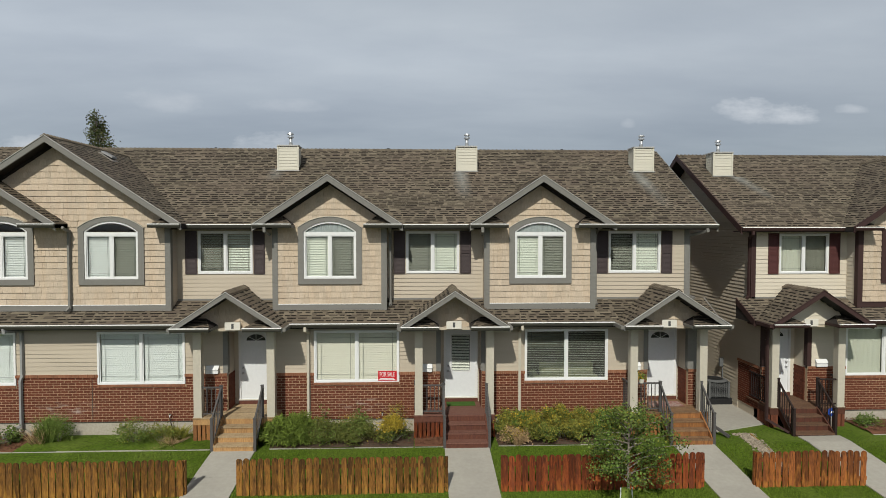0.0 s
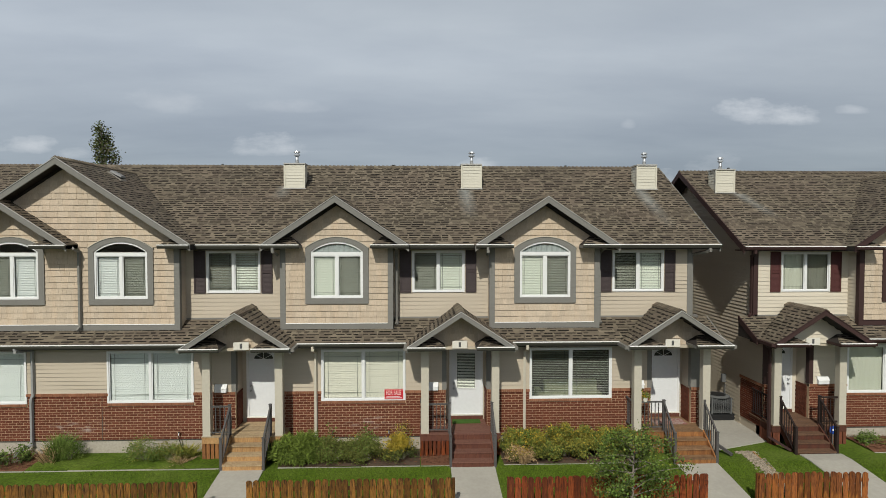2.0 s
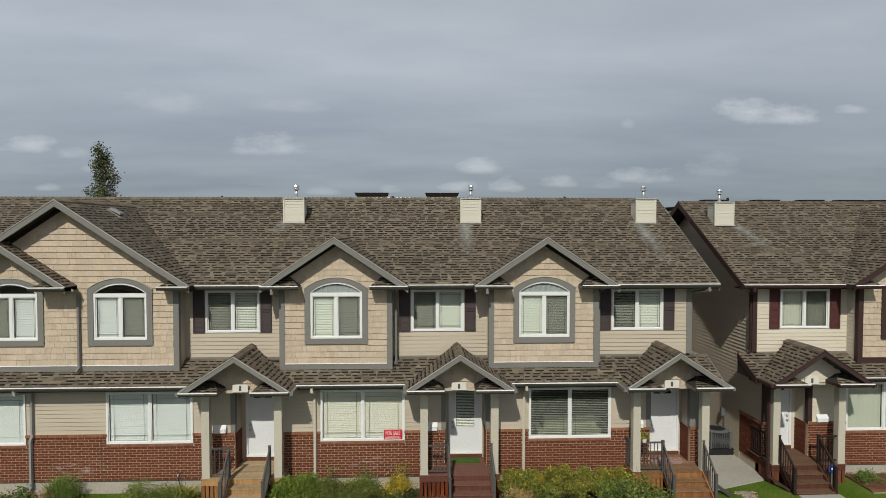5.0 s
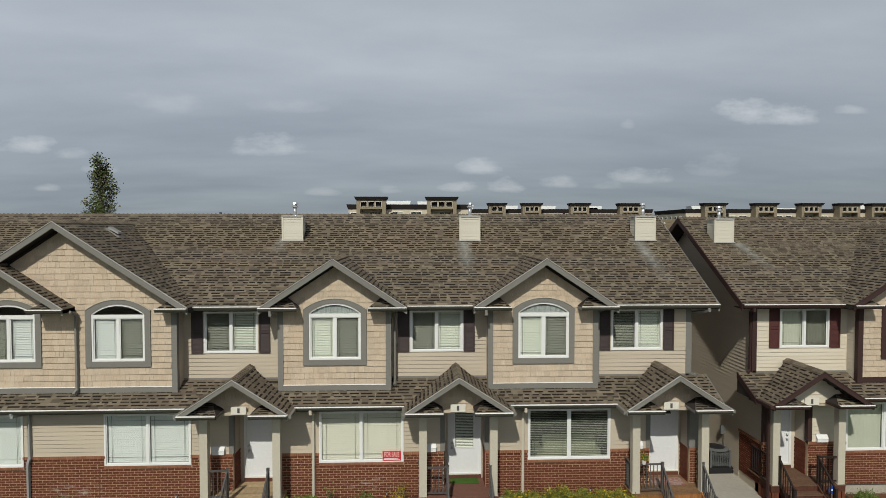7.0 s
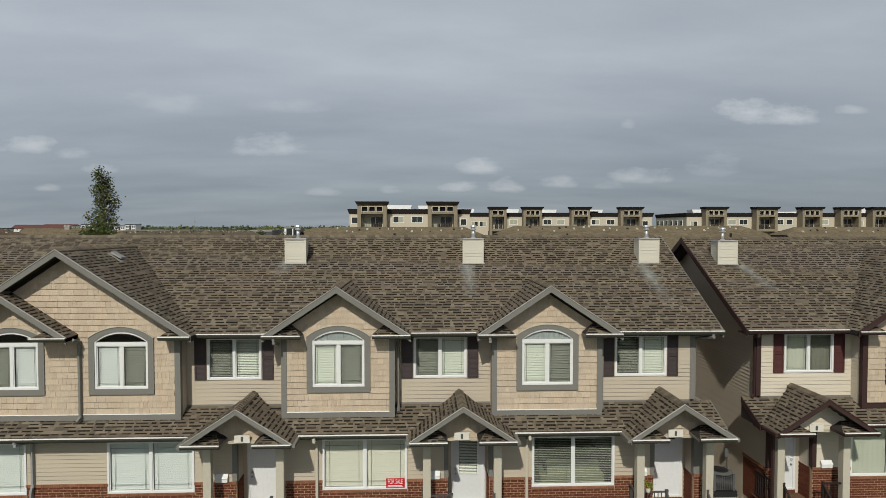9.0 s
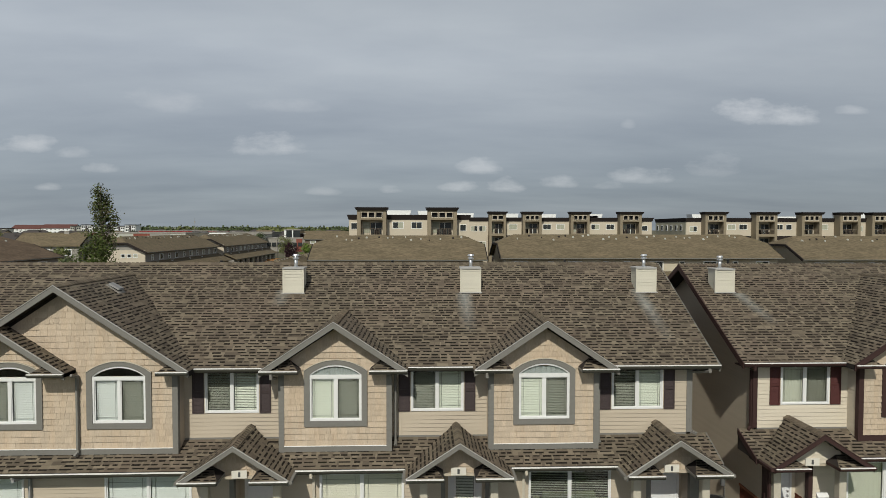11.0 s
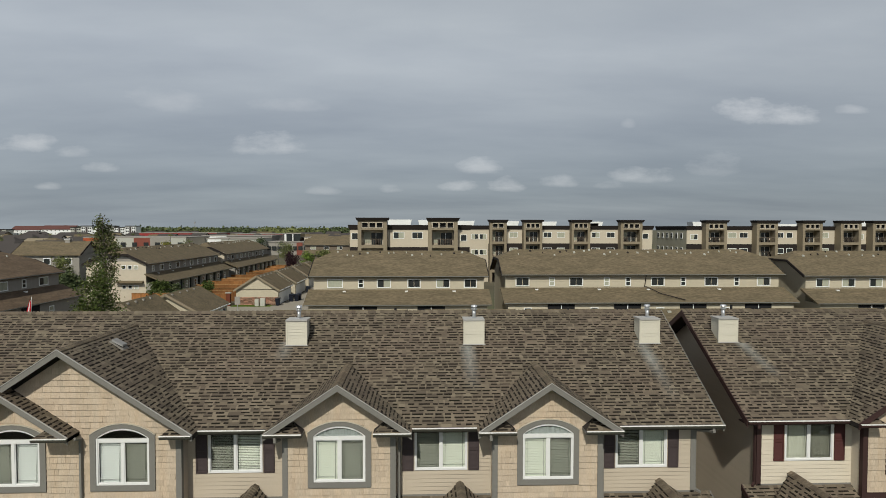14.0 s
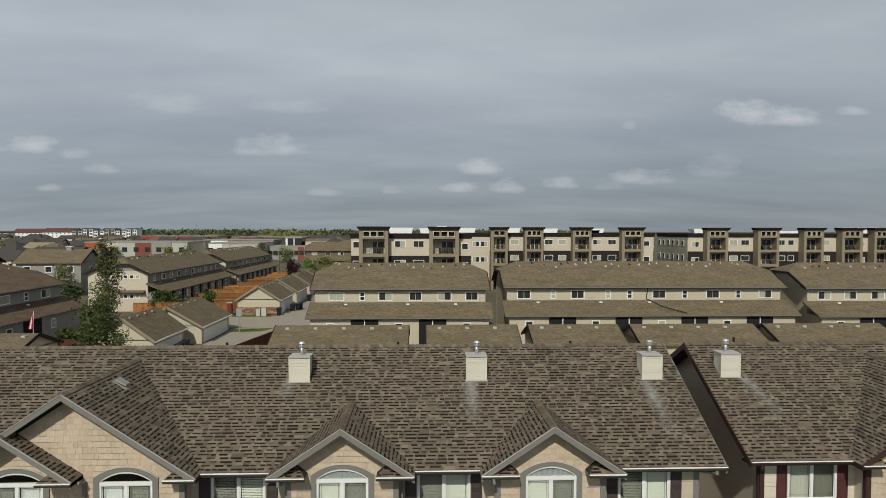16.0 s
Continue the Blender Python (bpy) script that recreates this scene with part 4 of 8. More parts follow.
def chimney(tr, house, c, y0=3.40, w=0.71, d=0.65, top=9.245):
    zb = EAVE_Z + PITCH * (y0 - EAVE_Y) - 0.12
    body = part("chimney_chase", M(tr).box(c - w / 2 + 0.02, c + w / 2 - 0.02, y0 + 0.02, y0 + d - 0.02, zb, top), MAT["chase"], house, "cream siding-clad chimney chase with a metal flue")
    lap = M(tr)
    lap_siding(lap, c - w / 2, c + w / 2, zb, top, y0 + 0.02, step=0.104, out=0.016, lap_gap=0.006)
    part("siding", lap, MAT["chase"], body)
    z = zb
    sides = {-1: M(tr), 1: M(tr)}
    while z < top - 0.02:
        t = min(z + 0.104, top)
        for s in (-1, 1):
            x = c + s * (w / 2 - 0.02)
            xo = x + s * 0.016
            sides[s].hexa([(x, y0, z), (xo, y0, z), (xo, y0 + d, z), (x, y0 + d, z), (x, y0, t), (x + s * 0.003, y0, t), (x + s * 0.003, y0 + d, t), (x, y0 + d, t)])
        z = t
    for s in (-1, 1):
        part("side_siding", sides[s], MAT["chase"], body)
        cor = M(tr).box(c + s * (w / 2 + 0.002) - 0.028, c + s * (w / 2 + 0.002) + 0.028, y0 - 0.006, y0 + 0.05, zb, top)
        part("corner_trim", cor, MAT["chase"], body)
    part("cap_flashing", M(tr).box(c - w / 2 - 0.03, c + w / 2 + 0.03, y0 - 0.03, y0 + d + 0.02, top, top + 0.045), MAT["drip"], body, "pale metal cap flashing")
    part("base_flashing", M(tr).box(c - w / 2 - 0.06, c + w / 2 + 0.06, y0 - 0.05, y0 + 0.0, zb + 0.14, zb + 0.17), MAT["drip"], body)
    fx, fy = c + 0.03, y0 + d * 0.55
    fl = part("flue", M(tr).tube([(fx, fy, top + 0.03), (fx, fy, top + 0.34)], 0.062, 12), MAT["metal"], body, "galvanized flue pipe", smooth=True)
    part("flue_cap", M(tr).tube([(fx, fy, top + 0.34), (fx, fy, top + 0.35), (fx, fy, top + 0.39), (fx, fy, top + 0.40), (fx, fy, top + 0.45), (fx, fy, top + 0.46), (fx, fy, top + 0.52)], [0.07, 0.115, 0.115, 0.075, 0.075, 0.125, 0.10], 12), MAT["metal"], fl)
    part("storm_collar", M(tr).tube([(fx, fy, top + 0.045), (fx, fy, top + 0.075)], [0.11, 0.07], 12), MAT["metal"], fl)


def brickwork(tr, house, x0, x1, z0, z1, y, holes=(), keep=None):
    """Running bond: mortar behind, bricks proud. keep: list that takes the bricks inside the near stretch as pieces."""
    m = M(tr)
    wall_slab(m, x0, x1, z0, z1, y, y + 0.12, holes)
    wall = part("brick_wall", m, MAT["mortar"], house, "red brick lower wall")
    rest, z, row, n = M(tr), z0, 0, 0
    single = []
    while z < z1 - 0.02:
        t = min(z + 0.080, z1)
        for a, b in spans(x0, x1, holes, z, t):
            x = a - (0.11 if row % 2 else 0.0)
            while x < b - 0.03:
                p, q = max(x, a) + 0.0072, min(x + 0.22, b) - 0.0072
                if q - p > 0.03:
                    o = random.uniform(0.004, 0.007)
                    if keep and keep[0] < (p + q) / 2 < keep[1] and n < 300:
                        c = tr((p + q) / 2, y - o / 2, (z + t) / 2)
                        single.append((c, (round(q - p, 2), 0.008 + 0.002 * (n % 2), 0.0655)))
                        n += 1
                    else:
                        rest.hexa([(p, y - o, z + 0.0072), (q, y - o, z + 0.0072), (q, y, z + 0.0072), (p, y, z + 0.0072), (p, y - o, t - 0.0072), (q, y - o, t - 0.0072), (q, y, t - 0.0072), (p, y, t - 0.0072)])
                x += 0.22
        z, row = t, row + 1
    part("brickwork", rest, MAT["bricks"], wall, kind="stuff")
    LATE.append(("brick", single, MAT["brick"], wall))


def soldier(tr, house, x0, x1, z0, z1, y):
    m, x = M(tr), x0
    m2 = M(tr).box(x0, x1, y - 0.02, y + 0.1, z0, z1 - 0.004)
    base = part("brick_ledge", m2, MAT["mortar"], house, "ledge of upright tan-red bricks")
    while x < x1 - 0.03:
        q = min(x + 0.067, x1)
        o = random.uniform(0.034, 0.042)
        m.box(x + 0.005, q - 0.004, y - o, y, z0 + 0.002, z1)
        x = q
    part("ledge_bricks", m, MAT["brick_cap"], base, kind="stuff")


LATE, LATE_SHINGLES, SINGLE = [], [], ([], -4.6, -1.4)


def town_row(name, tr, label, units, x_left, wall_end, roof_end, trim, shutter, siding, big=-14.21, chimneys=(), keep_bricks=None, rail_mat=None, red=False):
    """units: unit bases (x of the living-room window's side), left to right in local places."""
    house = thing(name, tr((x_left + wall_end) / 2, RIDGE_Y, 0), label, "row house")
    mirror = lambda x: 2 * big - x
    bases = list(units)
    windows, lower_holes, bay_holes, rec_holes = [], [], [], []
    for u in bases:
        lower_holes += [(u + 0.02, u + 2.58, 1.58, 3.15), (u + 3.86, u + 5.16, 0.0, 3.25)]
        rec_holes.append((u + 2.82, u + 4.47, 4.89, 6.19))
        c = u + (0.42 if u == units[0] else 0.485)
        bay_holes.append((c - 0.79, c + 0.79, 4.77, 6.42))
        rec_holes.append((c - 1.1, c + 1.1, 4.5, 6.5))
    u3 = mirror(units[0])
    lower_holes += [(u3 - 2.58, u3 - 0.02, 1.58, 3.15)]
    bay_holes += [(u3 - 0.42 - 0.79, u3 - 0.42 + 0.79, 4.77, 6.42)]
    rec_holes.append((u3 - 0.42 - 1.1, u3 - 0.42 + 1.1, 4.5, 6.5))
    # foundation, brick, siding of the ground floor
    m = M(tr)
    wall_slab(m, x_left, wall_end, -0.6, 0.42, LOW + 0.01, LOW + 0.35, [(u + 3.86, u + 5.16, 0.0, 0.5) for u in bases])
    part("foundation", m, MAT["foundation"], house, "stained concrete foundation wall")
    brickwork(tr, house, x_left, wall_end, 0.42, 1.78, LOW, lower_holes, keep_bricks)
    for p, q in spans(x_left, wall_end, [(u + 3.86, u + 5.16, 0.0, 0.5) for u in bases], 0.40, 0.42):
        part("brick_flashing", M(tr).box(p, q, LOW - 0.014, LOW + 0.008, 0.398, 0.421), MAT["gutter"], house)
    part("control_joint", M(tr).box(u3 + 2.23, u3 + 2.245, LOW - 0.009, LOW - 0.001, 0.42, 1.77), MAT["gutter"], house)
    for p, q in spans(x_left, wall_end, lower_holes, 1.78, 1.87):
        soldier(tr, house, p, q, 1.78, 1.87, LOW)
    for u in bases:
        soldier(tr, house, u - 0.02, u + 2.62, 1.48, 1.565, LOW - 0.002)
    soldier(tr, house, u3 - 2.62, u3 + 0.02, 1.48, 1.565, LOW - 0.002)
    m, lap = M(tr), M(tr)
    wall_slab(m, x_left, wall_end, 1.78, 3.42, LOW + 0.012, LOW + 0.15, lower_holes)
    part("wall", m, siding, house)
    lap_siding(lap, x_left, wall_end, 1.87, 3.36, LOW + 0.012, lower_holes)
    part("siding", lap, siding, house, "lapped vinyl siding", "stuff")
    # recessed upper wall
    m, lap = M(tr), M(tr)
    wall_slab(m, x_left, wall_end, 3.42, 6.55, REC, REC + 0.15, rec_holes)
    part("upper_wall", m, siding, house)
    lap_siding(lap, units[0], wall_end, 3.95, 6.36, REC, rec_holes)
    part("upper_siding", lap, siding, house, "lapped vinyl siding", "stuff")
    # end wall, floors and rear wall that close the building
    back = 2 * RIDGE_Y - REC
    m = M(tr)
    m.prism([(wall_end, LOW + 0.02, -0.6), (wall_end, back, -0.6), (wall_end, back, 6.5), (wall_end, RIDGE_Y, RIDGE_Z - 0.15), (wall_end, REC, 6.5), (wall_end, REC, 3.6), (wall_end, LOW + 0.02, 3.4)], (-0.15, 0, 0))
    m.box(x_left, wall_end - 0.15, back - 0.15, back, -0.6, 6.5)
    m.box(x_left, x_left + 0.15, LOW + 0.15, back - 0.15, -0.6, 6.5)
    part("end_wall", m, MAT["vinyl"], house)
    lap, z = M(tr), -0.0
    while z < RIDGE_Z - 0.25:
        t = z + 0.127
        mid = (z + t) / 2
        a = LOW + 0.01 if mid < 3.4 else REC
        b = back
        if mid > 6.5:
            a = EAVE_Y + (mid - EAVE_Z) / PITCH + 0.25
            b = 2 * RIDGE_Y - a
        if mid < 1.78:
            a = 1.35
        x, o, g = wall_end, wall_end + 0.030, t - 0.014
        lap.hexa([(x, a, z), (o, a, z), (o, b, z), (x, b, z), (x, a, g), (x + 0.006, a, g), (x + 0.006, b, g), (x, b, g)])
        z = t
    part("end_siding", lap, MAT["vinyl"], house, "lapped vinyl siding on the end wall", "stuff")
    m, mm, z, row = M(tr).box(wall_end, wall_end + 0.012, LOW, 1.35, 0.42, 1.80), M(tr), 0.42, 0
    ret = part("brick_return", m, MAT["mortar"], house, "red brick return on the end wall")
    while z < 1.85:
        y = LOW - (0.11 if row % 2 else 0)
        while y < 1.33:
            a, b = max(y, LOW) + 0.005, min(y + 0.22, 1.35) - 0.005
            mm.box(wall_end, wall_end + random.uniform(0.02, 0.026), a, b, z + 0.005, z + 0.0675)
            y += 0.22
        z, row = z + 0.0725, row + 1
    part("brickwork", mm, MAT["bricks"], ret, kind="stuff")
    part("ledge", M(tr).box(wall_end, wall_end + 0.045, LOW - 0.02, 1.37, 1.79, 1.87), MAT["brick_cap"], ret)
    m = M(tr)
    m.box(x_left + 0.15, wall_end - 0.15, REC + 0.8, back - 0.15, 3.2, 3.4).box(x_left + 0.15, wall_end - 0.15, REC + 0.8, back - 0.15, 0.55, 0.7)
    m.box(x_left + 0.15, wall_end - 0.15, REC + 0.15, back - 0.15, 6.5, 6.55)
    for u in bases:
        m.box(u + 5.2, u + 5.3, REC + 0.8, back - 0.15, 0.7, 6.5)
        m.box(u + 3.7, u + 3.8, 0.16, back - 0.15, 0.7, 3.2)
    m.box(x_left + 0.15, wall_end - 0.15, LOW + 0.15, REC + 0.8, 3.25, 3.3)
    part("inner_floor", m, MAT["room"], house)
    # main roof
    m = M(tr)
    xa, xb = x_left - 0.4, roof_end
    t = 0.16
    bays = [(2 * big - units[0] - 2.15, units[0] + 2.15)] + [(u - 1.24, u + 2.19) for u in bases[1:]]
    low_part = [s for s in zip([xa] + [q for _, q in bays], [p for p, _ in bays] + [xb]) if s[1] - s[0] > 0.05]
    rise = lambda y: EAVE_Z + PITCH * (y - EAVE_Y)
    y1 = 1.25
    for p, q in low_part:
        m.hexa([(p, EAVE_Y, EAVE_Z - t), (q, EAVE_Y, EAVE_Z - t), (q, y1, rise(y1) - t), (p, y1, rise(y1) - t), (p, EAVE_Y, EAVE_Z - 0.006), (q, EAVE_Y, EAVE_Z - 0.006), (q, y1, rise(y1) - 0.006), (p, y1, rise(y1) - 0.006)])
    for y0, z0 in ((y1, rise(y1)), (2 * RIDGE_Y - EAVE_Y, EAVE_Z)):
        m.hexa([(xa, y0, z0 - t), (xb, y0, z0 - t), (xb, RIDGE_Y, RIDGE_Z - t), (xa, RIDGE_Y, RIDGE_Z - t), (xa, y0, z0 - 0.006), (xb, y0, z0 - 0.006), (xb, RIDGE_Y, RIDGE_Z - 0.006), (xa, RIDGE_Y, RIDGE_Z - 0.006)])
    roof = part("main_roof", m, MAT["shingle_base"], house, "long gable roof of mottled brown laminated shingles")
    sh, bands = M(), M()
    sl = math.hypot(RIDGE_Y - EAVE_Y, RIDGE_Z - EAVE_Z)
    o, e = Vector(tr(xa, EAVE_Y, EAVE_Z)), Vector(tr(xb, EAVE_Y, EAVE_Z))
    shingles(sh, o, e - o, Vector(tr(xa, RIDGE_Y, RIDGE_Z)) - o, [(0, 0), (xb - xa, 0), (xb - xa, sl), (0, sl)], dark=bands, single=SINGLE if tr is here else None)
    part("shingles", sh, MAT["shingle"], roof, kind="stuff")
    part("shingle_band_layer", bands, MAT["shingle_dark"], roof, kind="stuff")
    a, b = tr(xa, RIDGE_Y, RIDGE_Z + 0.012), tr(xb, RIDGE_Y, RIDGE_Z + 0.012)
    if a[0] > b[0]:
        a, b = b, a
    ridge_caps("ridge_cap", a, b, (0, 1, 0), roof, MAT["shingle_piece"])
    for s in (1, -1):
        y0 = RIDGE_Y - s * (RIDGE_Y - EAVE_Y)
        part("rake_board", M(tr).hexa([(xb - 0.03, y0, EAVE_Z - 0.22), (xb + 0.02, y0, EAVE_Z - 0.22), (xb + 0.02, RIDGE_Y, RIDGE_Z - 0.22), (xb - 0.03, RIDGE_Y, RIDGE_Z - 0.22),
                                       (xb - 0.03, y0, EAVE_Z + 0.008), (xb + 0.02, y0, EAVE_Z + 0.008), (xb + 0.02, RIDGE_Y, RIDGE_Z + 0.008), (xb - 0.03, RIDGE_Y, RIDGE_Z + 0.008)]), trim, roof)
    for p, q in low_part:
        if p > units[0]:
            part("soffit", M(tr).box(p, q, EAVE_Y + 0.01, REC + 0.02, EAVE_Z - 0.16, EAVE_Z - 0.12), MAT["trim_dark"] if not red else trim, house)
    if tr is here:
        LATE_SHINGLES.append((SINGLE[0], roof, MAT["shingle_piece"]))
    # skirt roof over the ground floor
    top_y = REC + 0.02
    top_z = LOW_Z + PENT * (top_y - LOW_Y)
    xr = roof_end - 0.15
    m = M(tr).prism([(xa, LOW_Y, LOW_Z - 0.10), (xa, LOW_Y, LOW_Z - 0.006), (xa, top_y, top_z - 0.006), (xa, top_y, LOW_Z - 0.10)], (xr - xa, 0, 0))
    pent = part("skirt_roof", m, MAT["shingle_base"], house, "shingled skirt roof over the ground floor")
    sh, bands = M(), M()
    o, e = Vector(tr(xa, LOW_Y, LOW_Z)), Vector(tr(xr, LOW_Y, LOW_Z))
    shingles(sh, o, e - o, Vector(tr(xa, top_y, top_z)) - o, [(0, 0), (xr - xa, 0), (xr - xa, math.hypot(top_y - LOW_Y, top_z - LOW_Z)), (0, math.hypot(top_y - LOW_Y, top_z - LOW_Z))], dark=bands)
    part("shingles", sh, MAT["shingle"], pent, kind="stuff")
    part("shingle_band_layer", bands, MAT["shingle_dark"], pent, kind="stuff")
    part("rake_board", M(tr).hexa([(xr - 0.02, LOW_Y, LOW_Z - 0.2), (xr + 0.02, LOW_Y, LOW_Z - 0.2), (xr + 0.02, top_y, top_z - 0.2), (xr - 0.02, top_y, top_z - 0.2),
                                   (xr - 0.02, LOW_Y, LOW_Z + 0.01), (xr + 0.02, LOW_Y, LOW_Z + 0.01), (xr + 0.02, top_y, top_z + 0.01), (xr - 0.02, top_y, top_z + 0.01)]), trim, pent)
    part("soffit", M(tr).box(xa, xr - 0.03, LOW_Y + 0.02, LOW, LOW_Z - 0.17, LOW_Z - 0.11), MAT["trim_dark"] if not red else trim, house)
    part("counter_flashing", M(tr).box(units[0], wall_end, REC - 0.03, REC - 0.018, top_z - 0.03, top_z + 0.035), MAT["trim"], house)
    # skirt-roof gutters, between the porches
    stops = [xa] + [s for u in bases for s in (u + 4.25 - 1.62, u + 4.25 + 1.62)] + [xr]
    for a, b in zip(stops[0::2], stops[1::2]):
        if b - a > 0.3:
            gutter(tr, house, (a, LOW_Y, LOW_Z - 0.02), (b, LOW_Y, LOW_Z - 0.02), trim)
    # bays with their gables
    for i, u in enumerate(bases):
        c = u + 0.485
        wide = i == 0
        b0, b1 = (big - (u + 2.15 - big), u + 2.15) if wide else (u - 1.24, u + 2.19)
        holes = bay_holes
        gc, half, zt = (big, 3.89, 9.02) if wide else (c, 2.24, 7.90)
        zb = LOW_Z + PENT * (BAY - LOW_Y)
        m = M(tr)
        wall_slab(m, b0, b1, zb - 0.12, 6.42, BAY, BAY + 0.14, holes)
        crown = [((h[0] + h[1]) / 2 - 0.5, (h[0] + h[1]) / 2 + 0.5, 6.42, 6.52) for h in holes]
        wall_slab(m, b0, b1, 6.42, 6.52, BAY, BAY + 0.14, crown)
        side = zt - 0.17 - (b1 - gc) * GABLE
        m.prism([(b0, BAY, 6.52), (b1, BAY, 6.52), (b1, BAY, side), (gc, BAY, zt - 0.17), (b0, BAY, side)], (0, 0.14, 0))
        for s in (b0, b1):
            m.box(s - 0.07 if s == b1 else s, s if s == b1 else s + 0.07, BAY + 0.14, REC, zb, 6.42)
        bw = part("bay_wall", m, MAT["shake"] if not red else siding, house)
        sk = M(tr)
        shakes(sk, b0 + 0.14, b1 - 0.14, zb + 0.21, 6.34, BAY, [(h[0] - 0.16, h[1] + 0.16, h[2] - 0.16, 6.5) for h in holes])
        under = lambda x, gc=gc, zt=zt: zt - 0.175 - abs(x - gc) * GABLE
        cut = [(h[0] + 0.79 - w, h[0] + 0.79 + w, 6.25, 6.31 + 0.34 * (1 - (w / 1.0) ** 2)) for h in holes for w in (0.5, 0.75, 0.93)]
        shakes(sk, b0, b1, 6.34, zt - 0.18, BAY, cut, roof=under)
        part("shake_siding", sk, MAT["shake"], bw, "tan cedar-look shake siding", "stuff")
        for s in (-1, 1):
            e = b0 if s < 0 else b1
            part("corner_board", M(tr).box(min(e, e - s * 0.14), max(e, e - s * 0.14), BAY - 0.035, BAY, zb + 0.01, 6.34), trim, bw)
            lap = M(tr)
            z = zb
            while z < 6.3:
                lap.hexa([(e, BAY, z), (e + s * 0.016, BAY, z), (e + s * 0.016, REC, z), (e, REC, z), (e, BAY, z + 0.113), (e + s * 0.004, BAY, z + 0.113), (e + s * 0.004, REC, z + 0.113), (e, REC, z + 0.113)])
                z += 0.127
            part("cheek_siding", lap, siding, bw)
            part("corner_board", M(tr).box(min(e, e + s * 0.03), max(e, e + s * 0.03), BAY - 0.035, BAY + 0.13, zb + 0.01, 6.34), trim, bw)
        part("base_board", M(tr).box(b0 + 0.14, b1 - 0.14, BAY - 0.03, BAY, zb + 0.02, zb + 0.19), trim, bw)
        part("base_cap", M(tr).box(b0 + 0.14, b1 - 0.14, BAY - 0.045, BAY, zb + 0.19, zb + 0.21), MAT["gutter_lip"] if not red else trim, bw)
        y_hi = EAVE_Y + (zt - EAVE_Z) / PITCH
        gable_roof(tr, house, gc, half, -0.38, zt, GABLE, EAVE_Y + 0.15, y_hi, trim, lit=not red)
        soff = M(tr)
        for s in (-1, 1):
            e = gc + s * half
            soff.hexa([(gc, -0.35, zt - 0.17), (e, -0.35, zt - half * GABLE - 0.17), (e, BAY, zt - half * GABLE - 0.17), (gc, BAY, zt - 0.17), (gc, -0.35, zt - 0.13), (e, -0.35, zt - half * GABLE - 0.13), (e, BAY, zt - half * GABLE - 0.13), (gc, BAY, zt - 0.13)])
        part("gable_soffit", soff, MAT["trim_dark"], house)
        # added dark strips that imitate the shade on the wall below the soffit
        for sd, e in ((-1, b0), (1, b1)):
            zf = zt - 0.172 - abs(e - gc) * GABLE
            part("frieze_board", M(tr).hexa([(gc, BAY - 0.05, zt - 0.275), (e, BAY - 0.05, zf - 0.10), (e, BAY, zf - 0.10), (gc, BAY, zt - 0.275), (gc, BAY - 0.05, zt - 0.172), (e, BAY - 0.05, zf), (e, BAY, zf), (gc, BAY, zt - 0.172)]), MAT["trim_dark"], bw, "narrow dark strip standing for shade below the soffit")
        inset = 1.17 if not wide else 0.95
        eave_return(tr, house, gc + half - 0.02, gc + half - inset, -0.38, 6.43, BAY, trim)
        eave_return(tr, house, gc - half + 0.02, gc - half + inset, -0.38, 6.43, BAY, trim)
        bay_window(tr, house, c if not wide else u + 0.42, BAY, trim, "dark" if wide else "curtain", ((0.47, 0.40) if wide else (0.46, 0.42) if i == 1 else (0.46, 0.36)))
        if wide:
            cm = mirror(u + 0.42)
            bay_window(tr, house, cm, BAY, trim, "dark", (0.42, 0.47), screen=0)
            gable_roof(tr, house, mirror(c) - 0.02, 2.06, -0.52, 7.80, GABLE, BAY, BAY, trim, lit=not red)
            eave_return(tr, house, mirror(c) + 2.04, mirror(c) + 1.0, -0.52, 6.43, BAY, trim)
            eave_return(tr, house, mirror(c) - 2.08, mirror(c) - 1.0, -0.52, 6.43, BAY, trim)
            downspout(tr, house, [(-13.80, -0.30, 6.32), (-13.80, 0.02, 6.20), (-13.80, 0.02, 3.92), (-13.84, -0.10, 3.80)], MAT["trim"] if not red else trim)
        if not wide:
            downspout(tr, house, [(b1 + 0.13, -0.2, 6.34), (b1 + 0.13, 0.40, 6.16), (b1 + 0.13, 0.40, 4.0), (b1 + 0.13, 0.25, 3.9)], MAT["trim"])
            downspout(tr, house, [(b0 - 0.13, -0.42, 6.34), (b0 - 0.13, -0.42, 6.22), (b0 - 0.10, 0.06, 6.1)], MAT["trim"])
        # recessed part: window, shutters, eaves gutter
        slider(tr, house, u + 2.80, u + 4.49, 4.87, 6.21, REC, "sheer" if red else "blind", blind_tilt=((0.30, 0.30) if i == 0 else (0.38, 0.42) if i == 1 else (0.30, 0.42)), screen=0)
        for a, b in ((u + 2.41, u + 2.77), (u + 4.52, u + 4.87)):
            s = part("shutter", M(tr).ring(arch((a + b) / 2, (b - a) / 2, 4.86, 6.22, 0), arch((a + b) / 2, (b - a) / 2 - 0.05, 4.92, 6.16, 0), REC - 0.045, REC - 0.01), shutter, house, "dark louvred window shutter")
            part("middle_rail", M(tr).box(a + 0.05, b - 0.05, REC - 0.043, REC - 0.012, 5.50, 5.57), shutter, s)
            lou, z = M(tr).box(a + 0.05, b - 0.05, REC - 0.022, REC - 0.012, 4.92, 6.16), 4.92
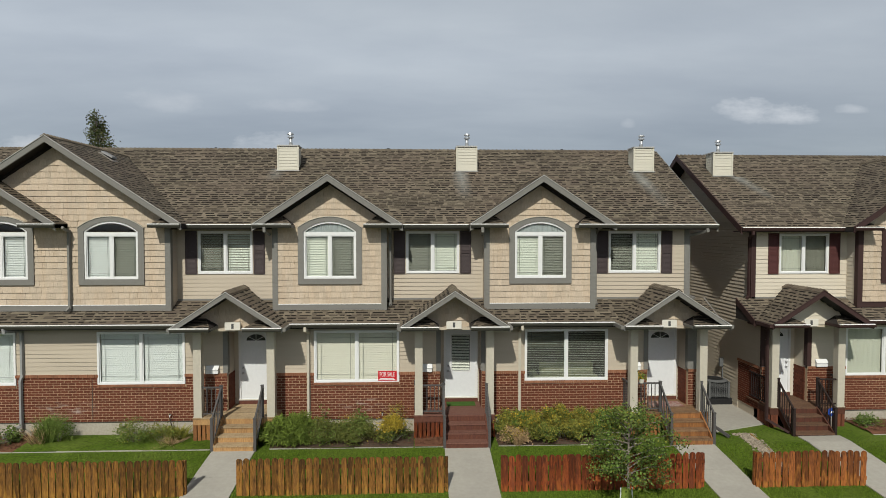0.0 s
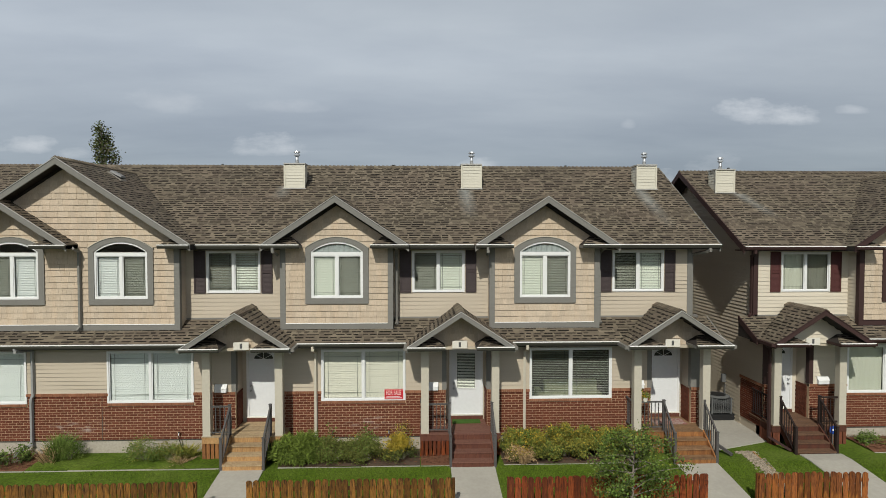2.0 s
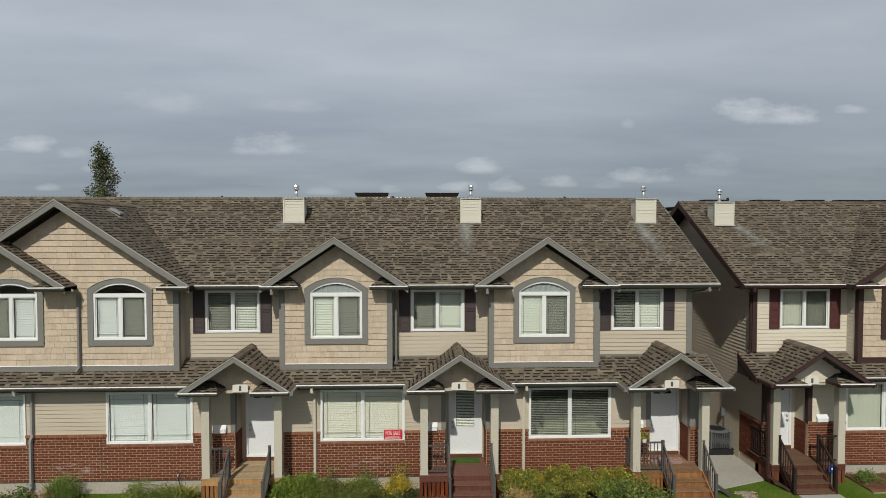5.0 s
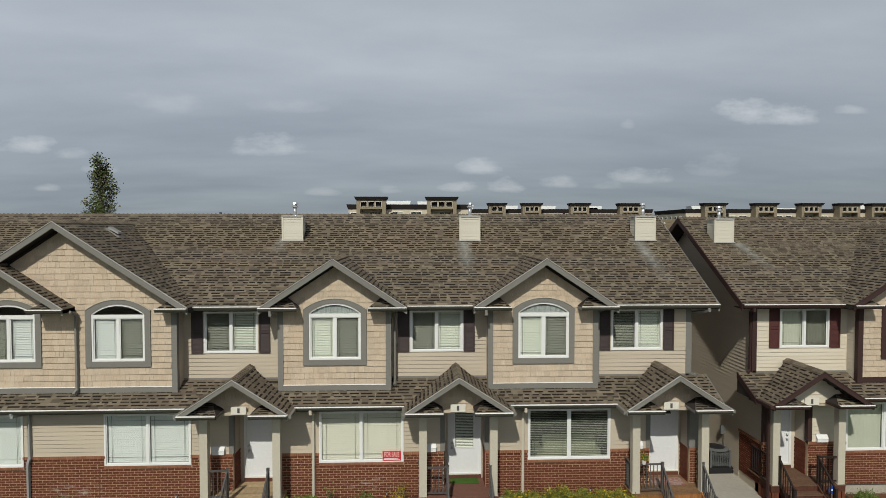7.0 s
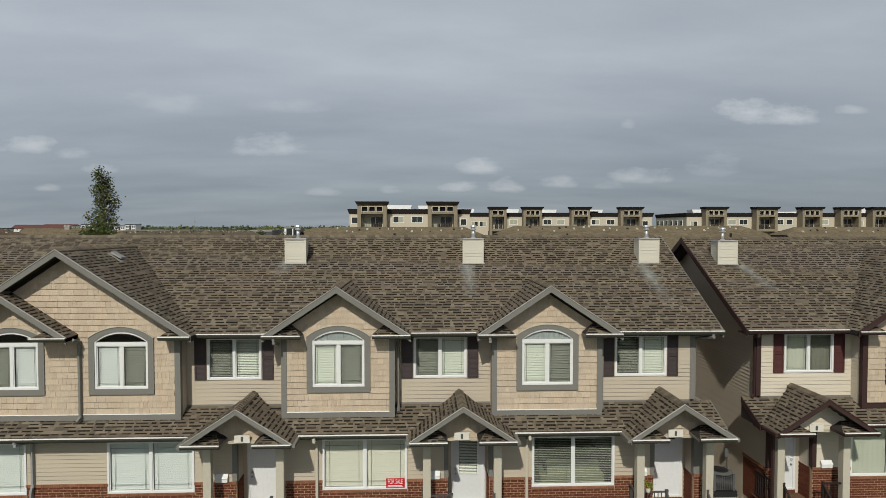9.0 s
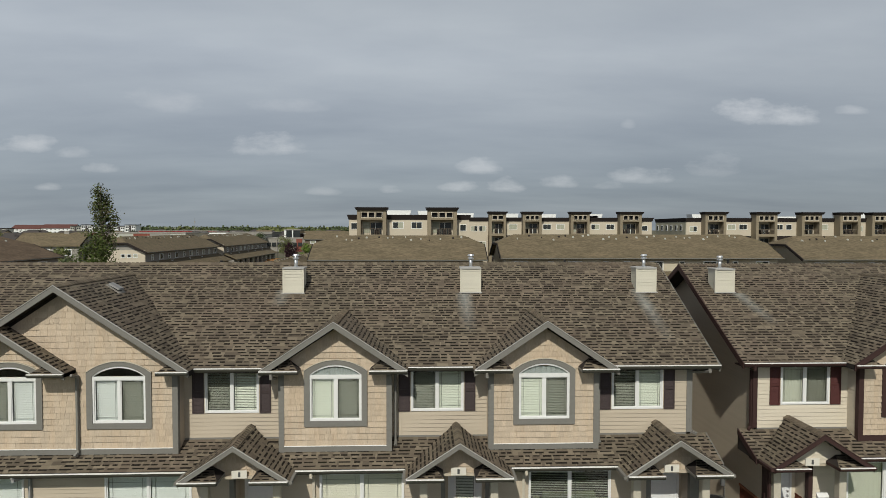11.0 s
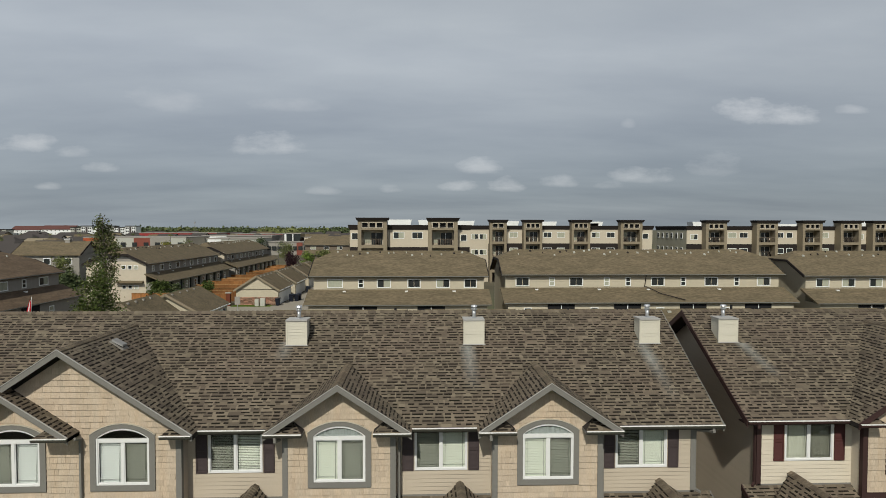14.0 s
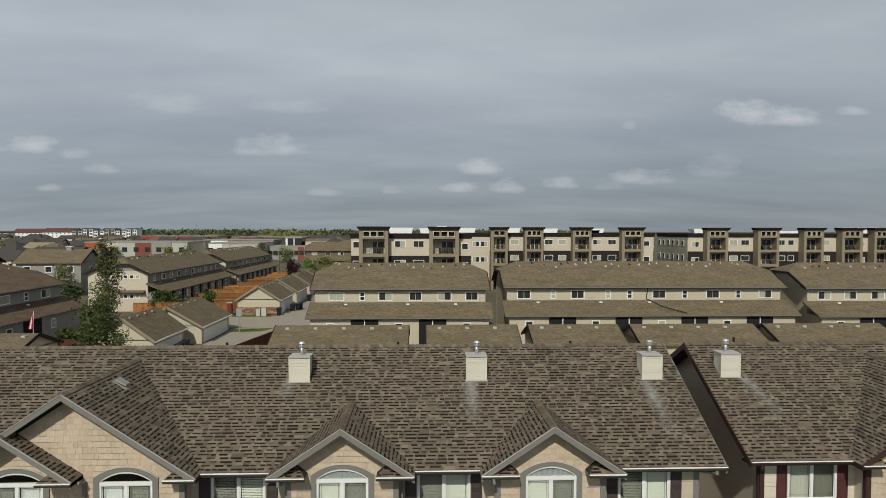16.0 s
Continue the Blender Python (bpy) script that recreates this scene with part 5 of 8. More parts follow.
            while z < 6.15:
                if not 5.46 < z < 5.57:
                    lou.hexa([(a + 0.05, REC - 0.032, z), (b - 0.05, REC - 0.032, z), (b - 0.05, REC - 0.022, z), (a + 0.05, REC - 0.022, z), (a + 0.05, REC - 0.025, z + 0.034), (b - 0.05, REC - 0.025, z + 0.034), (b - 0.05, REC - 0.022, z + 0.034), (a + 0.05, REC - 0.022, z + 0.034)])
                z += 0.04
            part("louvre_panel", lou, shutter, s)
        nxt = (bases[i + 1] + 0.485 - 2.24) if i + 1 < len(bases) else xb
        gutter(tr, house, (gc + half, EAVE_Y + 0.02, EAVE_Z - 0.02), (nxt, EAVE_Y + 0.02, EAVE_Z - 0.02), trim)
        # living-room window, downspout
        slider(tr, house, u - 0.01, u + 2.60, 1.565, 3.17, LOW, "sheer" if red else "blind_cream" if i == 1 else "blind_white" if u else "blind", blind_tilt=((0.49, 0.49) if i == 0 else (0.455, 0.455) if u != 0 else (0.02, 0.02)), pitch=0.055 if u == 0 else 0.0545)
        if not wide:
            downspout(tr, house, [(u - 0.17, LOW_Y - 0.05, LOW_Z - 0.10), (u - 0.17, LOW_Y - 0.05, LOW_Z - 0.2), (u - 0.17, LOW - 0.05, 3.1), (u - 0.17, LOW - 0.05, 0.25)], MAT["post"] if not red else trim)
        # door niche: cheeks, brick piers, ceiling
        m = M(tr)
        n0, n1, yd = u + 3.86, u + 5.16, REC + 0.06
        for a, b in ((n0 - 0.12, n0), (n1, n1 + 0.12)):
            m.box(a, b, LOW + 0.125, yd, 1.78, 3.3)
        m.box(n0, n1, LOW + 0.125, yd, 3.25, 3.3)
        m.box(n0, u + 4.0, yd, yd + 0.1, 0.7, 3.25).box(u + 5.09, n1, yd, yd + 0.1, 0.7, 3.25).box(u + 4.0, u + 5.09, yd, yd + 0.1, 3.06, 3.25)
        part("niche_wall", m, siding, house)
        m = M(tr)
        for a, b in ((n0 - 0.12, n0 + 0.02), (n1 - 0.02, n1 + 0.12)):
            z, row = 0.72, 0
            while z < 1.78:
                y = LOW + 0.125 - (0.1 if row % 2 else 0)
                while y < yd - 0.02:
                    m.box(a, b, max(y, LOW + 0.125) + 0.004, min(y + 0.21, yd) - 0.004, z + 0.005, z + 0.0675)
                    y += 0.22
                z, row = z + 0.0725, row + 1
        part("niche_brick", m, MAT["bricks"], house, kind="stuff")
        for e, s in ((n0, -1), (n1, 1)):
            part("corner_board", M(tr).box(min(e, e + s * 0.12), max(e, e + s * 0.12), LOW - 0.02, LOW + 0.01, 1.88, 3.32), trim, house)
            part("corner_board", M(tr).box(min(e, e - s * 0.022), max(e, e - s * 0.022), LOW - 0.02, LOW + 0.16, 1.88, 3.24), trim, house)
    part("window_corner_board", M(tr).box(wall_end - 0.13, wall_end - 0.022, REC - 0.03, REC, 3.95, 6.3), trim, house)
    part("corner_board", M(tr).box(wall_end - 0.02, wall_end + 0.03, REC - 0.03, REC + 0.12, 3.95, 6.3), trim, house)
    part("corner_board", M(tr).box(wall_end - 0.13, wall_end + 0.025, LOW - 0.025, LOW + 0.005, 1.88, 3.34), trim, house)
    slider(tr, house, u3 - 2.60, u3 + 0.01, 1.565, 3.17, LOW, "blind_white", blind_tilt=(0.52, 0.52), pitch=0.066)
    downspout(tr, house, [(u3 + 0.02, LOW_Y - 0.05, LOW_Z - 0.10), (u3 + 0.05, LOW_Y - 0.05, LOW_Z - 0.2), (u3 + 0.22, LOW - 0.06, 3.22), (u3 + 0.22, LOW - 0.06, 1.86), (u3 + 0.17, LOW - 0.07, 1.7), (u3 + 0.17, LOW - 0.07, 0.36), (u3 - 0.12, LOW - 0.5, 0.12)], MAT["ac_pale"])
    downspout(tr, house, [(roof_end - 0.35, EAVE_Y - 0.05, EAVE_Z - 0.12), (roof_end - 0.35, EAVE_Y - 0.05, EAVE_Z - 0.2), (wall_end + 0.05, REC + 0.05, EAVE_Z - 0.36), (wall_end + 0.05, REC + 0.05, 4.1), (wall_end + 0.2, REC - 0.1, 4.05)], trim)
    for c in chimneys:
        chimney(tr, house, c)
    return house


row_a = town_row("town_house_row", here, "two-storey row houses with tan siding and red brick base", (-13.0, -6.5, 0.0), -25.0, 5.40, 6.10, MAT["trim"], MAT["shutter"], MAT["vinyl"], chimneys=(-7.99, -1.555, 4.96, -14.5 - 5.95), keep_bricks=(-4.0, 3.0))
row_b = town_row("town_house_row", there, "two-storey row houses with cream siding and brown-red trim", (-13.0,), -25.0, -7.58, -6.93, MAT["trim_red"], MAT["shutter_red"], MAT["vinyl_cream"], chimneys=(-7.97,), keep_bricks=(-11, -7), red=True)

# ---- ground and front yard ----
PROFILE = [(-4800, -0.45), (-60, -0.45), (-9, -0.45), (-5, -0.38), (-3.75, -0.28), (-2.5, -0.12), (-1.42, 0.0), (0.3, 0.0), (11, 0.0), (20, 0.4), (30, 0.8), (60, 0.8), (100, 0.8), (250, 0.8), (700, 0.8), (4800, 0.8)]


def ground_z(y):
    for (a, b), (c, d) in zip(PROFILE, PROFILE[1:]):
        if a <= y <= c:
            return b + (d - b) * (y - a) / (c - a)
    return 0.0


def draped(xs, y0, y1, lift, thick=0.0):
    """A sheet over the ground between x0 and x1."""
    ys = [y0] + [y for y, _ in PROFILE if y0 < y < y1] + [y1]
    m = M()
    for a, b in zip(ys, ys[1:]):
        za, zb = ground_z(a) + lift, ground_z(b) + lift
        if thick:
            m.hexa([(xs[0], a, za - thick), (xs[1], a, za - thick), (xs[1], b, zb - thick), (xs[0], b, zb - thick), (xs[0], a, za), (xs[1], a, za), (xs[1], b, zb), (xs[0], b, zb)])
        else:
            m.add([(xs[0], a, za), (xs[1], a, za), (xs[1], b, zb), (xs[0], b, zb)], [(0, 1, 2, 3)])
    return m


g = M()
gx = [-4800, -300, -60, -30, 0, 30, 60, 300, 4800]
for (a, za), (b, zb) in zip(PROFILE, PROFILE[1:]):
    for p, q in zip(gx, gx[1:]):
        g.add([(p, a, za), (q, a, za), (q, b, zb), (p, b, zb)], [(0, 1, 2, 3)])
solid("ground", g, MAT["ground"], (0, 0, 0), "open ground of dry grass and bare earth", "ground", kind="structure")
lawn = solid("lawn", draped((-32, 32), -9, 0.3, 0.006), MAT["grass"], (0, -4, 0), "mown green front lawn", "lawn", kind="structure")

WALKS = [(-9.12, -7.92), (-2.56, -1.28), (4.08, 5.28), (8.12, 9.42)]
for i, (a, b) in enumerate(WALKS):
    w = thing("walkway", ((a + b) / 2, -1.5, 0), "pale concrete front walk with scored joints", "walkway", "front walks", "structure")
    y = -1.40 if i < 3 else -0.95
    while y > -8.5:
        part("slab", draped((a, b), y - 1.49, y, 0.035, 0.09), MAT["concrete"], w)
        y -= 1.5
pad = thing("side_path", (6.9, 1.5, 0), "concrete path between the two buildings", "path", kind="structure")
for a, b in ((-0.62, 0.9), (0.91, 2.6), (2.61, 4.4), (4.41, 9.0)):
    m = M().hexa([(5.45, a, -0.1), (8.0, a + (0.9 if a < 0 else 0), -0.1), (8.0, b, -0.1), (5.45, b, -0.1), (5.45, a, 0.04), (8.0, a + (0.9 if a < 0 else 0), 0.04), (8.0, b, 0.04), (5.45, b, 0.04)])
    part("slab", m, MAT["concrete"], pad)
st = M()
for _ in range(1500):
    f = random.random()
    y = -0.6 - 2.6 * f
    x = 6.42 + 0.06 * math.sin(y * 2) + random.gauss(0, 0.10) + (0.5 * random.random() - 0.25 if f < 0.06 else 0) + 0.25 * (1 - f)
    r = random.uniform(0.015, 0.045)
    z = ground_z(y) + 0.012
    st.add([(x - r, y - r * 0.7, z), (x + r, y - r * 0.8, z), (x + r * 0.9, y + r, z), (x - r * 0.8, y + r, z), (x, y, z + r * random.uniform(0.6, 1.1))], [(0, 1, 4), (1, 2, 4), (2, 3, 4), (3, 0, 4)])
solid("gravel", st, MAT["gravel"], (6.4, -2, 0), "strip of mixed gravel stones", "gravel", kind="stuff")
solid("garden_edging", M().beam((6.78, -0.75, 0.02), (6.65, -3.2, ground_z(-3.2) + 0.03), 0.03, 0.10), WOOD["tan"], (6.7, -2, 0), "thin timber edging beside the gravel", "edging", kind="structure")

BEDS = [(-25, -14.7, "mulch"), (-14.68, -9.18, "grass"), (-7.55, -3.45, "soil"), (-1.0, 3.05, "soil"), (10.55, 20, "mulch"), (-3.42, -2.58, "mulch")]
for a, b, k in BEDS:
    m = M()
    dy = 0.6 if a > 9 else 0
    n = max(2, int((b - a) / 0.12))
    rows = 11
    for i in range(n + 1):
        for j in range(rows + 1):
            m.v.append((a + (b - a) * i / n, -1.33 + dy * 0.85 + 1.32 * j / rows, 0.022 + (0.035 * noise.noise((i * 0.5, j * 0.5, a)) + 0.02 if 0 < j < rows else 0)))
    m.f = [(i * (rows + 1) + j, (i + 1) * (rows + 1) + j, (i + 1) * (rows + 1) + j + 1, i * (rows + 1) + j + 1) for i in range(n) for j in range(rows)]
    solid("planting_bed", m, MAT[k], ((a + b) / 2, -0.7, 0), "bark-mulched planting bed by the wall" if k == "mulch" else "weedy grass bed along the brick wall" if k == "grass" else "soil planting bed along the brick wall", "planting bed", kind="structure", smooth=True)
    if k != "grass":
        ch = M()
        for _ in range(int((b - a) * (260 if k == "mulch" else 70))):
            x, y = random.uniform(a, b), random.uniform(-1.3, -0.05) + dy
            t, l, w = random.uniform(0, 6.3), random.uniform(0.02, 0.05), random.uniform(0.006, 0.014)
            c, s = math.cos(t), math.sin(t)
            z = 0.055 + random.uniform(0, 0.02)
            ch.add([(x + l * c - w * s, y + l * s + w * c, z), (x + l * c + w * s, y + l * s - w * c, z + 0.012), (x - l * c + w * s, y - l * s - w * c, z), (x - l * c - w * s, y - l * s + w * c, z + 0.012)], [(0, 1, 2, 3)])
        solid("bark_chips", ch, MAT["mulch"], ((a + b) / 2, -0.7, 0), "loose bark chips and litter in the bed", "bark chips", kind="stuff")
    ed = M()
    x = a
    while x < b - 0.05:
        q = min(x + 1.2, b)
        ed.box(x + 0.004, q - 0.004, -1.385 + dy * 0.85, -1.355 + dy * 0.85, -0.05, (0.03 if a < -10 else 0.02) + random.uniform(-0.008, 0.008))
        x = q
    solid("bed_edging", ed, MAT["concrete"], ((a + b) / 2, -1.37, 0), "low pale concrete bed edging", "edging", kind="structure")

bl = M()
for _ in range(120000):
    x, y = random.uniform(-13, 11.5), random.uniform(-4.3, -1.36)
    if x < -9.3 and random.random() < 0.42:
        x, y = random.uniform(-17, -9.2), random.uniform(-1.3, -0.05)
    if any(a - 0.02 < x < b + 0.02 for a, b in WALKS) or (abs(x - 6.45) < 0.2) or (x > 5.5 and x < 8 and y > -0.65):
        continue
    if x > 10 and y > -0.85 or (y > -1.43 and y < -1.32):
        continue
    h, t, w = random.uniform(0.025, 0.07), random.uniform(0, 6.3), random.uniform(0.004, 0.008)
    c, s = math.cos(t) * w, math.sin(t) * w
    z = ground_z(y) + 0.004
    bl.add([(x - c, y - s, z), (x + c, y + s, z), (x + random.gauss(0, 0.015), y + random.gauss(0, 0.015), z + h)], [(0, 1, 2)])
solid("grass", bl, MAT["blade"], (0, -3, 0), "short mown grass blades", "grass", kind="stuff")

# ---- porches ----


def railing(tr, porch, p, q, mat, low=0.1, high=0.88, step=0.115):
    """Rails and balusters between two newels, level or down the stairs (p, q at foot level)."""
    p, q = Vector(p), Vector(q)
    r = part("railing", M(tr).beam(p + Vector((0, 0, high)), q + Vector((0, 0, high)), 0.045, 0.045), mat, porch, "metal railing with slim upright bars")
    part("bottom_rail", M(tr).beam(p + Vector((0, 0, low)), q + Vector((0, 0, low)), 0.035, 0.035), mat, r)
    n = max(2, round((Vector((q.x - p.x, q.y - p.y, 0))).length / step))
    for i in range(1, n):
        c = p.lerp(q, i / n)
        part("baluster", M(tr).box(c.x - 0.011, c.x + 0.011, c.y - 0.011, c.y + 0.011, c.z + low, c.z + high), mat, r)


def newel(tr, porch, x, y, z0, z1, mat, w=0.075):
    n = part("newel", M(tr).box(x - w / 2, x + w / 2, y - w / 2, y + w / 2, z0, z1), mat, porch)
    part("newel_cap", M(tr).box(x - w / 2 - 0.008, x + w / 2 + 0.008, y - w / 2 - 0.008, y + w / 2 + 0.008, z1, z1 + 0.02), mat, n)


def porch(tr, u, wd, worn, rail, trim, label, side_rail=False, red=False, steps=(3.95, 5.22), skirt=None):
    skirt = skirt or wd
    P = thing("front_porch", tr(u + 4.25, -0.3, 0), label, "porch", "porches along the row")
    x0, x1, deck = u + 3.05, u + 5.50, 0.72
    yg = -0.68 if red else -0.57
    y = -0.70
    while y < REC + 0.03:
        part("deck_board", M(tr).box(x0, x1, y, min(y + 0.136, REC + 0.05), deck - 0.035, deck + random.uniform(-0.003, 0.003)), worn, P)
        y += 0.14
    part("rim_board", M(tr).box(x0 + 0.01, x1 - 0.01, -0.685, -0.65, deck - 0.22, deck - 0.036), wd, P)
    for x in (x0 + 0.005, x1 - 0.035):
        part("rim_board", M(tr).box(x, x + 0.03, -0.645, -0.01, deck - 0.22, deck - 0.036), wd, P)
    a, b = u + steps[0], u + steps[1]
    for k in range(1, 5):
        z, yy = deck - 0.18 * k, -0.685 - 0.27 * (k - 1)
        part("riser", M(tr).box(a + 0.05, b - 0.05, yy - 0.02 - 0.002 * k, yy, z + 0.002, z + 0.18 - 0.042), wd, P)
        if k < 4:
            for j in (0, 1):
                part("tread", M(tr).box(a + 0.03, b - 0.03, yy - 0.315 + 0.155 * j, yy - 0.165 + 0.155 * j - (0.004 if j == 0 else 0.01), z - 0.038, z + random.uniform(-0.003, 0.003)), worn, P)
    for x in (a + 0.01, b - 0.05):
        part("stringer", M(tr).prism([(x, -0.66, 0.50), (x, -0.66, 0.76), (x, -1.50, 0.20), (x, -1.50, -0.02), (x, -1.24, -0.02)], (0.04, 0, 0)), wd, P)
    # skirting boards below the deck
    for s0, s1 in ((x0, a), (b, x1)):
        x = s0 + 0.01
        while x < s1 - 0.04:
            w = min(0.098, s1 - x - 0.005)
            part("skirt_board", M(tr).box(x, x + w, -0.670 + random.uniform(-0.004, 0.004), -0.646, 0.03 + random.uniform(-0.015, 0.015), deck - 0.06), skirt, P)
            x += 0.128
    for sx in (x0 + 0.008, x1 - 0.03):
        y = -0.64
        while y < -0.06:
            part("skirt_board", M(tr).box(sx, sx + 0.022, y, y + 0.12, 0.0, deck - 0.22), skirt, P)
            y += 0.128
    # posts, beam, gable
    for c in (u + 3.20, u + 5.335):
        p = part("post", M(tr).box(c - 0.115, c + 0.115, -0.68, -0.45, deck, 3.27), MAT["post"], P, "boxed cream porch post")
        part("post_base", M(tr).box(c - 0.125, c + 0.125, -0.69, -0.44, deck + 0.002, deck + 0.025), MAT["post"], p)
    part("beam", M(tr).box(u + 3.085, u + 5.45, min(yg + 0.006, -0.66), -0.46, 3.27, 3.36), MAT["vinyl"], P)
    for c in (u + 3.2, u + 5.335):
        part("side_beam", M(tr).box(c - 0.09, c + 0.09, -0.45, -0.01, 3.27, 3.36), MAT["vinyl"], P)
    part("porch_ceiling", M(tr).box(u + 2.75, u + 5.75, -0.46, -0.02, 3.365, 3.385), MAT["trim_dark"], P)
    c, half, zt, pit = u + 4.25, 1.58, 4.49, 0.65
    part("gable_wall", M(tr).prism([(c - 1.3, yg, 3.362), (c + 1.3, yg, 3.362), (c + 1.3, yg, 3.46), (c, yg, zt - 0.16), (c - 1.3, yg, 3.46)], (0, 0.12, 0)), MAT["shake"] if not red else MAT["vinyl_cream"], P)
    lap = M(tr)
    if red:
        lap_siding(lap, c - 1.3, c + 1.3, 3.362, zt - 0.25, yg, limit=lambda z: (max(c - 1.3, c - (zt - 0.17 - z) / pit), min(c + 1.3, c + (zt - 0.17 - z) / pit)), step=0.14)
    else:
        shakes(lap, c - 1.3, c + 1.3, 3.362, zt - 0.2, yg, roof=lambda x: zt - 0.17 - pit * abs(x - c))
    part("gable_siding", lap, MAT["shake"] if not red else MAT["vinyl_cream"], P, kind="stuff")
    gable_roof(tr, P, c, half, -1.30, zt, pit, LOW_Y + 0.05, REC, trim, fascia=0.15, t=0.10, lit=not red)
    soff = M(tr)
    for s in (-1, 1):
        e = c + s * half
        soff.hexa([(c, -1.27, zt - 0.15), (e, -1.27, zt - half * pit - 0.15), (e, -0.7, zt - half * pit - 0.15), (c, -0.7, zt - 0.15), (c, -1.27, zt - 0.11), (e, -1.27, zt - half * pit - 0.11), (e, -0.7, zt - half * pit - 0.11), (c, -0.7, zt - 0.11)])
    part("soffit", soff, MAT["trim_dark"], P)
    for s in (-1, 1):
        eave_return(tr, P, c + s * (half - 0.02), c + s * 0.46, -1.30, 3.475, yg, trim, rise=0.17)
        e = c + s * half
        part("side_gutter", M(tr).box(min(e, e + s * 0.09), max(e, e + s * 0.09), -1.30, LOW_Y - 0.05, 3.36, 3.455), trim, P)
    pl = part("number_plaque", M(tr).box(c - 0.225, c + 0.225, min(yg, -0.65) - 0.062, min(yg, -0.65) - 0.026, 3.31, 3.54), MAT["plaque"], P, "pale rectangular number plaque")
    part("plaque_mark", M(tr).box(c - 0.035, c + 0.035, min(yg, -0.65) - 0.068, min(yg, -0.65) - 0.0625, 3.355, 3.50), MAT["ink"], pl)
    # railings
    newel(tr, P, a - 0.01, -0.65, deck, deck + 0.93, rail)
    newel(tr, P, b + 0.01, -0.65, deck, deck + 0.93, rail)
    newel(tr, P, a - 0.01, -1.48, -0.02, 0.93, rail)
    newel(tr, P, b + 0.01, -1.48, -0.02, 0.93, rail)
    for x in (a - 0.01, b + 0.01):
        railing(tr, P, (x, -0.65, deck), (x, -1.48, 0.02), rail)
    railing(tr, P, (u + 3.33, -0.62, deck), (a - 0.05, -0.62, deck), rail)
    railing(tr, P, (x0 + 0.03, -0.44, deck), (x0 + 0.03, -0.03, deck), rail)
    if side_rail:
        y, k = -0.64, 0
        while y < -0.04:
            part("skirt_board", M(tr).box(x1 - 0.012 - 0.002 * (k % 2), x1 + 0.012, y, y + 0.085, 0.0, deck - 0.225), skirt, P)
            y, k = y + 0.092, k + 1
        x = b + 0.06
        while x < x1 - 0.05:
            part("skirt_board", M(tr).box(x, min(x + 0.085, x1 - 0.02), -0.68, -0.655, 0.0, deck - 0.225), skirt, P)
            x += 0.092
        railing(tr, P, (x1 - 0.03, -0.44, deck), (x1 - 0.03, 0.55, deck), rail)
    return P


def front_door(tr, house, u, style):
    x0, x1, y = u + 4.0, u + 5.09, REC + 0.06
    d = part("front_door", M(tr).box(x0 + 0.07, x1 - 0.07, y + 0.01, y + 0.055, 0.885, 2.985), MAT["door"], house, "white panelled entrance door")
    part("door_frame", M(tr).ring(arch((x0 + x1) / 2, (x1 - x0) / 2, 0.845, 3.06, 0), arch((x0 + x1) / 2, (x1 - x0) / 2 - 0.07, 0.885, 2.985, 0), y - 0.02, y + 0.06), MAT["white"], d)
    part("threshold", M(tr).box(x0, x1, y - 0.05, y - 0.021, 0.845, 0.885), MAT["plaque"], d)
    part("sill_board", M(tr).box(x0, x1, y - 0.045, y + 0.055, 0.725, 0.843), WOOD["red"], d, "red-brown timber sill board")
    c = (x0 + x1) / 2
    side = x0 + 0.14
    for z in (1.72, 1.88):
        part("door_knob", M(tr).tube([(side, y + 0.01, z), (side, y - 0.02, z), (side, y - 0.05, z)], [0.03, 0.018, 0.03], 8), MAT["metal"], d, smooth=True)
    if style == "half":
        fr = part("glazing_frame", M(tr).ring(arch(c, 0.34, 1.68, 2.93, 0), arch(c, 0.29, 1.73, 2.88, 0), y - 0.006, y + 0.01), MAT["white"], d)
        part("glazing", M(tr).box(c - 0.29, c + 0.29, y + 0.002, y + 0.006, 1.73, 2.88), MAT["far_glass"], d)
        part("blind", blinds(M(tr), c - 0.28, c + 0.28, 1.73, 2.88, y - 0.024, 0.05, 0.0, 0.22), MAT["blind"], d)
    else:
        pts = [(c + 0.30 * math.cos(math.pi * k / 14), y + 0.004, 2.74 + 0.20 * math.sin(math.pi * k / 14)) for k in range(15)]
        fan = part("fan_light", M(tr).prism(pts, (0, 0.004, 0)), MAT["far_glass"], d, "dark half-round fan light")
        for k in (3, 7, 11):
            part("glazing_bar", M(tr).beam((c, y, 2.74), (c + 0.30 * math.cos(math.pi * k / 14), y, 2.74 + 0.20 * math.sin(math.pi * k / 14)), 0.012, 0.012, (0, 1, 0)), MAT["white"], fan)
        for pz0, pz1 in ((1.05, 1.5), (1.62, 2.55)):
            for px in (-0.2, 0.2):
                part("door_panel", M(tr).ring(arch(c + px, 0.15, pz0, pz1, 0), arch(c + px, 0.125, pz0 + 0.025, pz1 - 0.025, 0), y + 0.006, y + 0.01), MAT["door"], d)


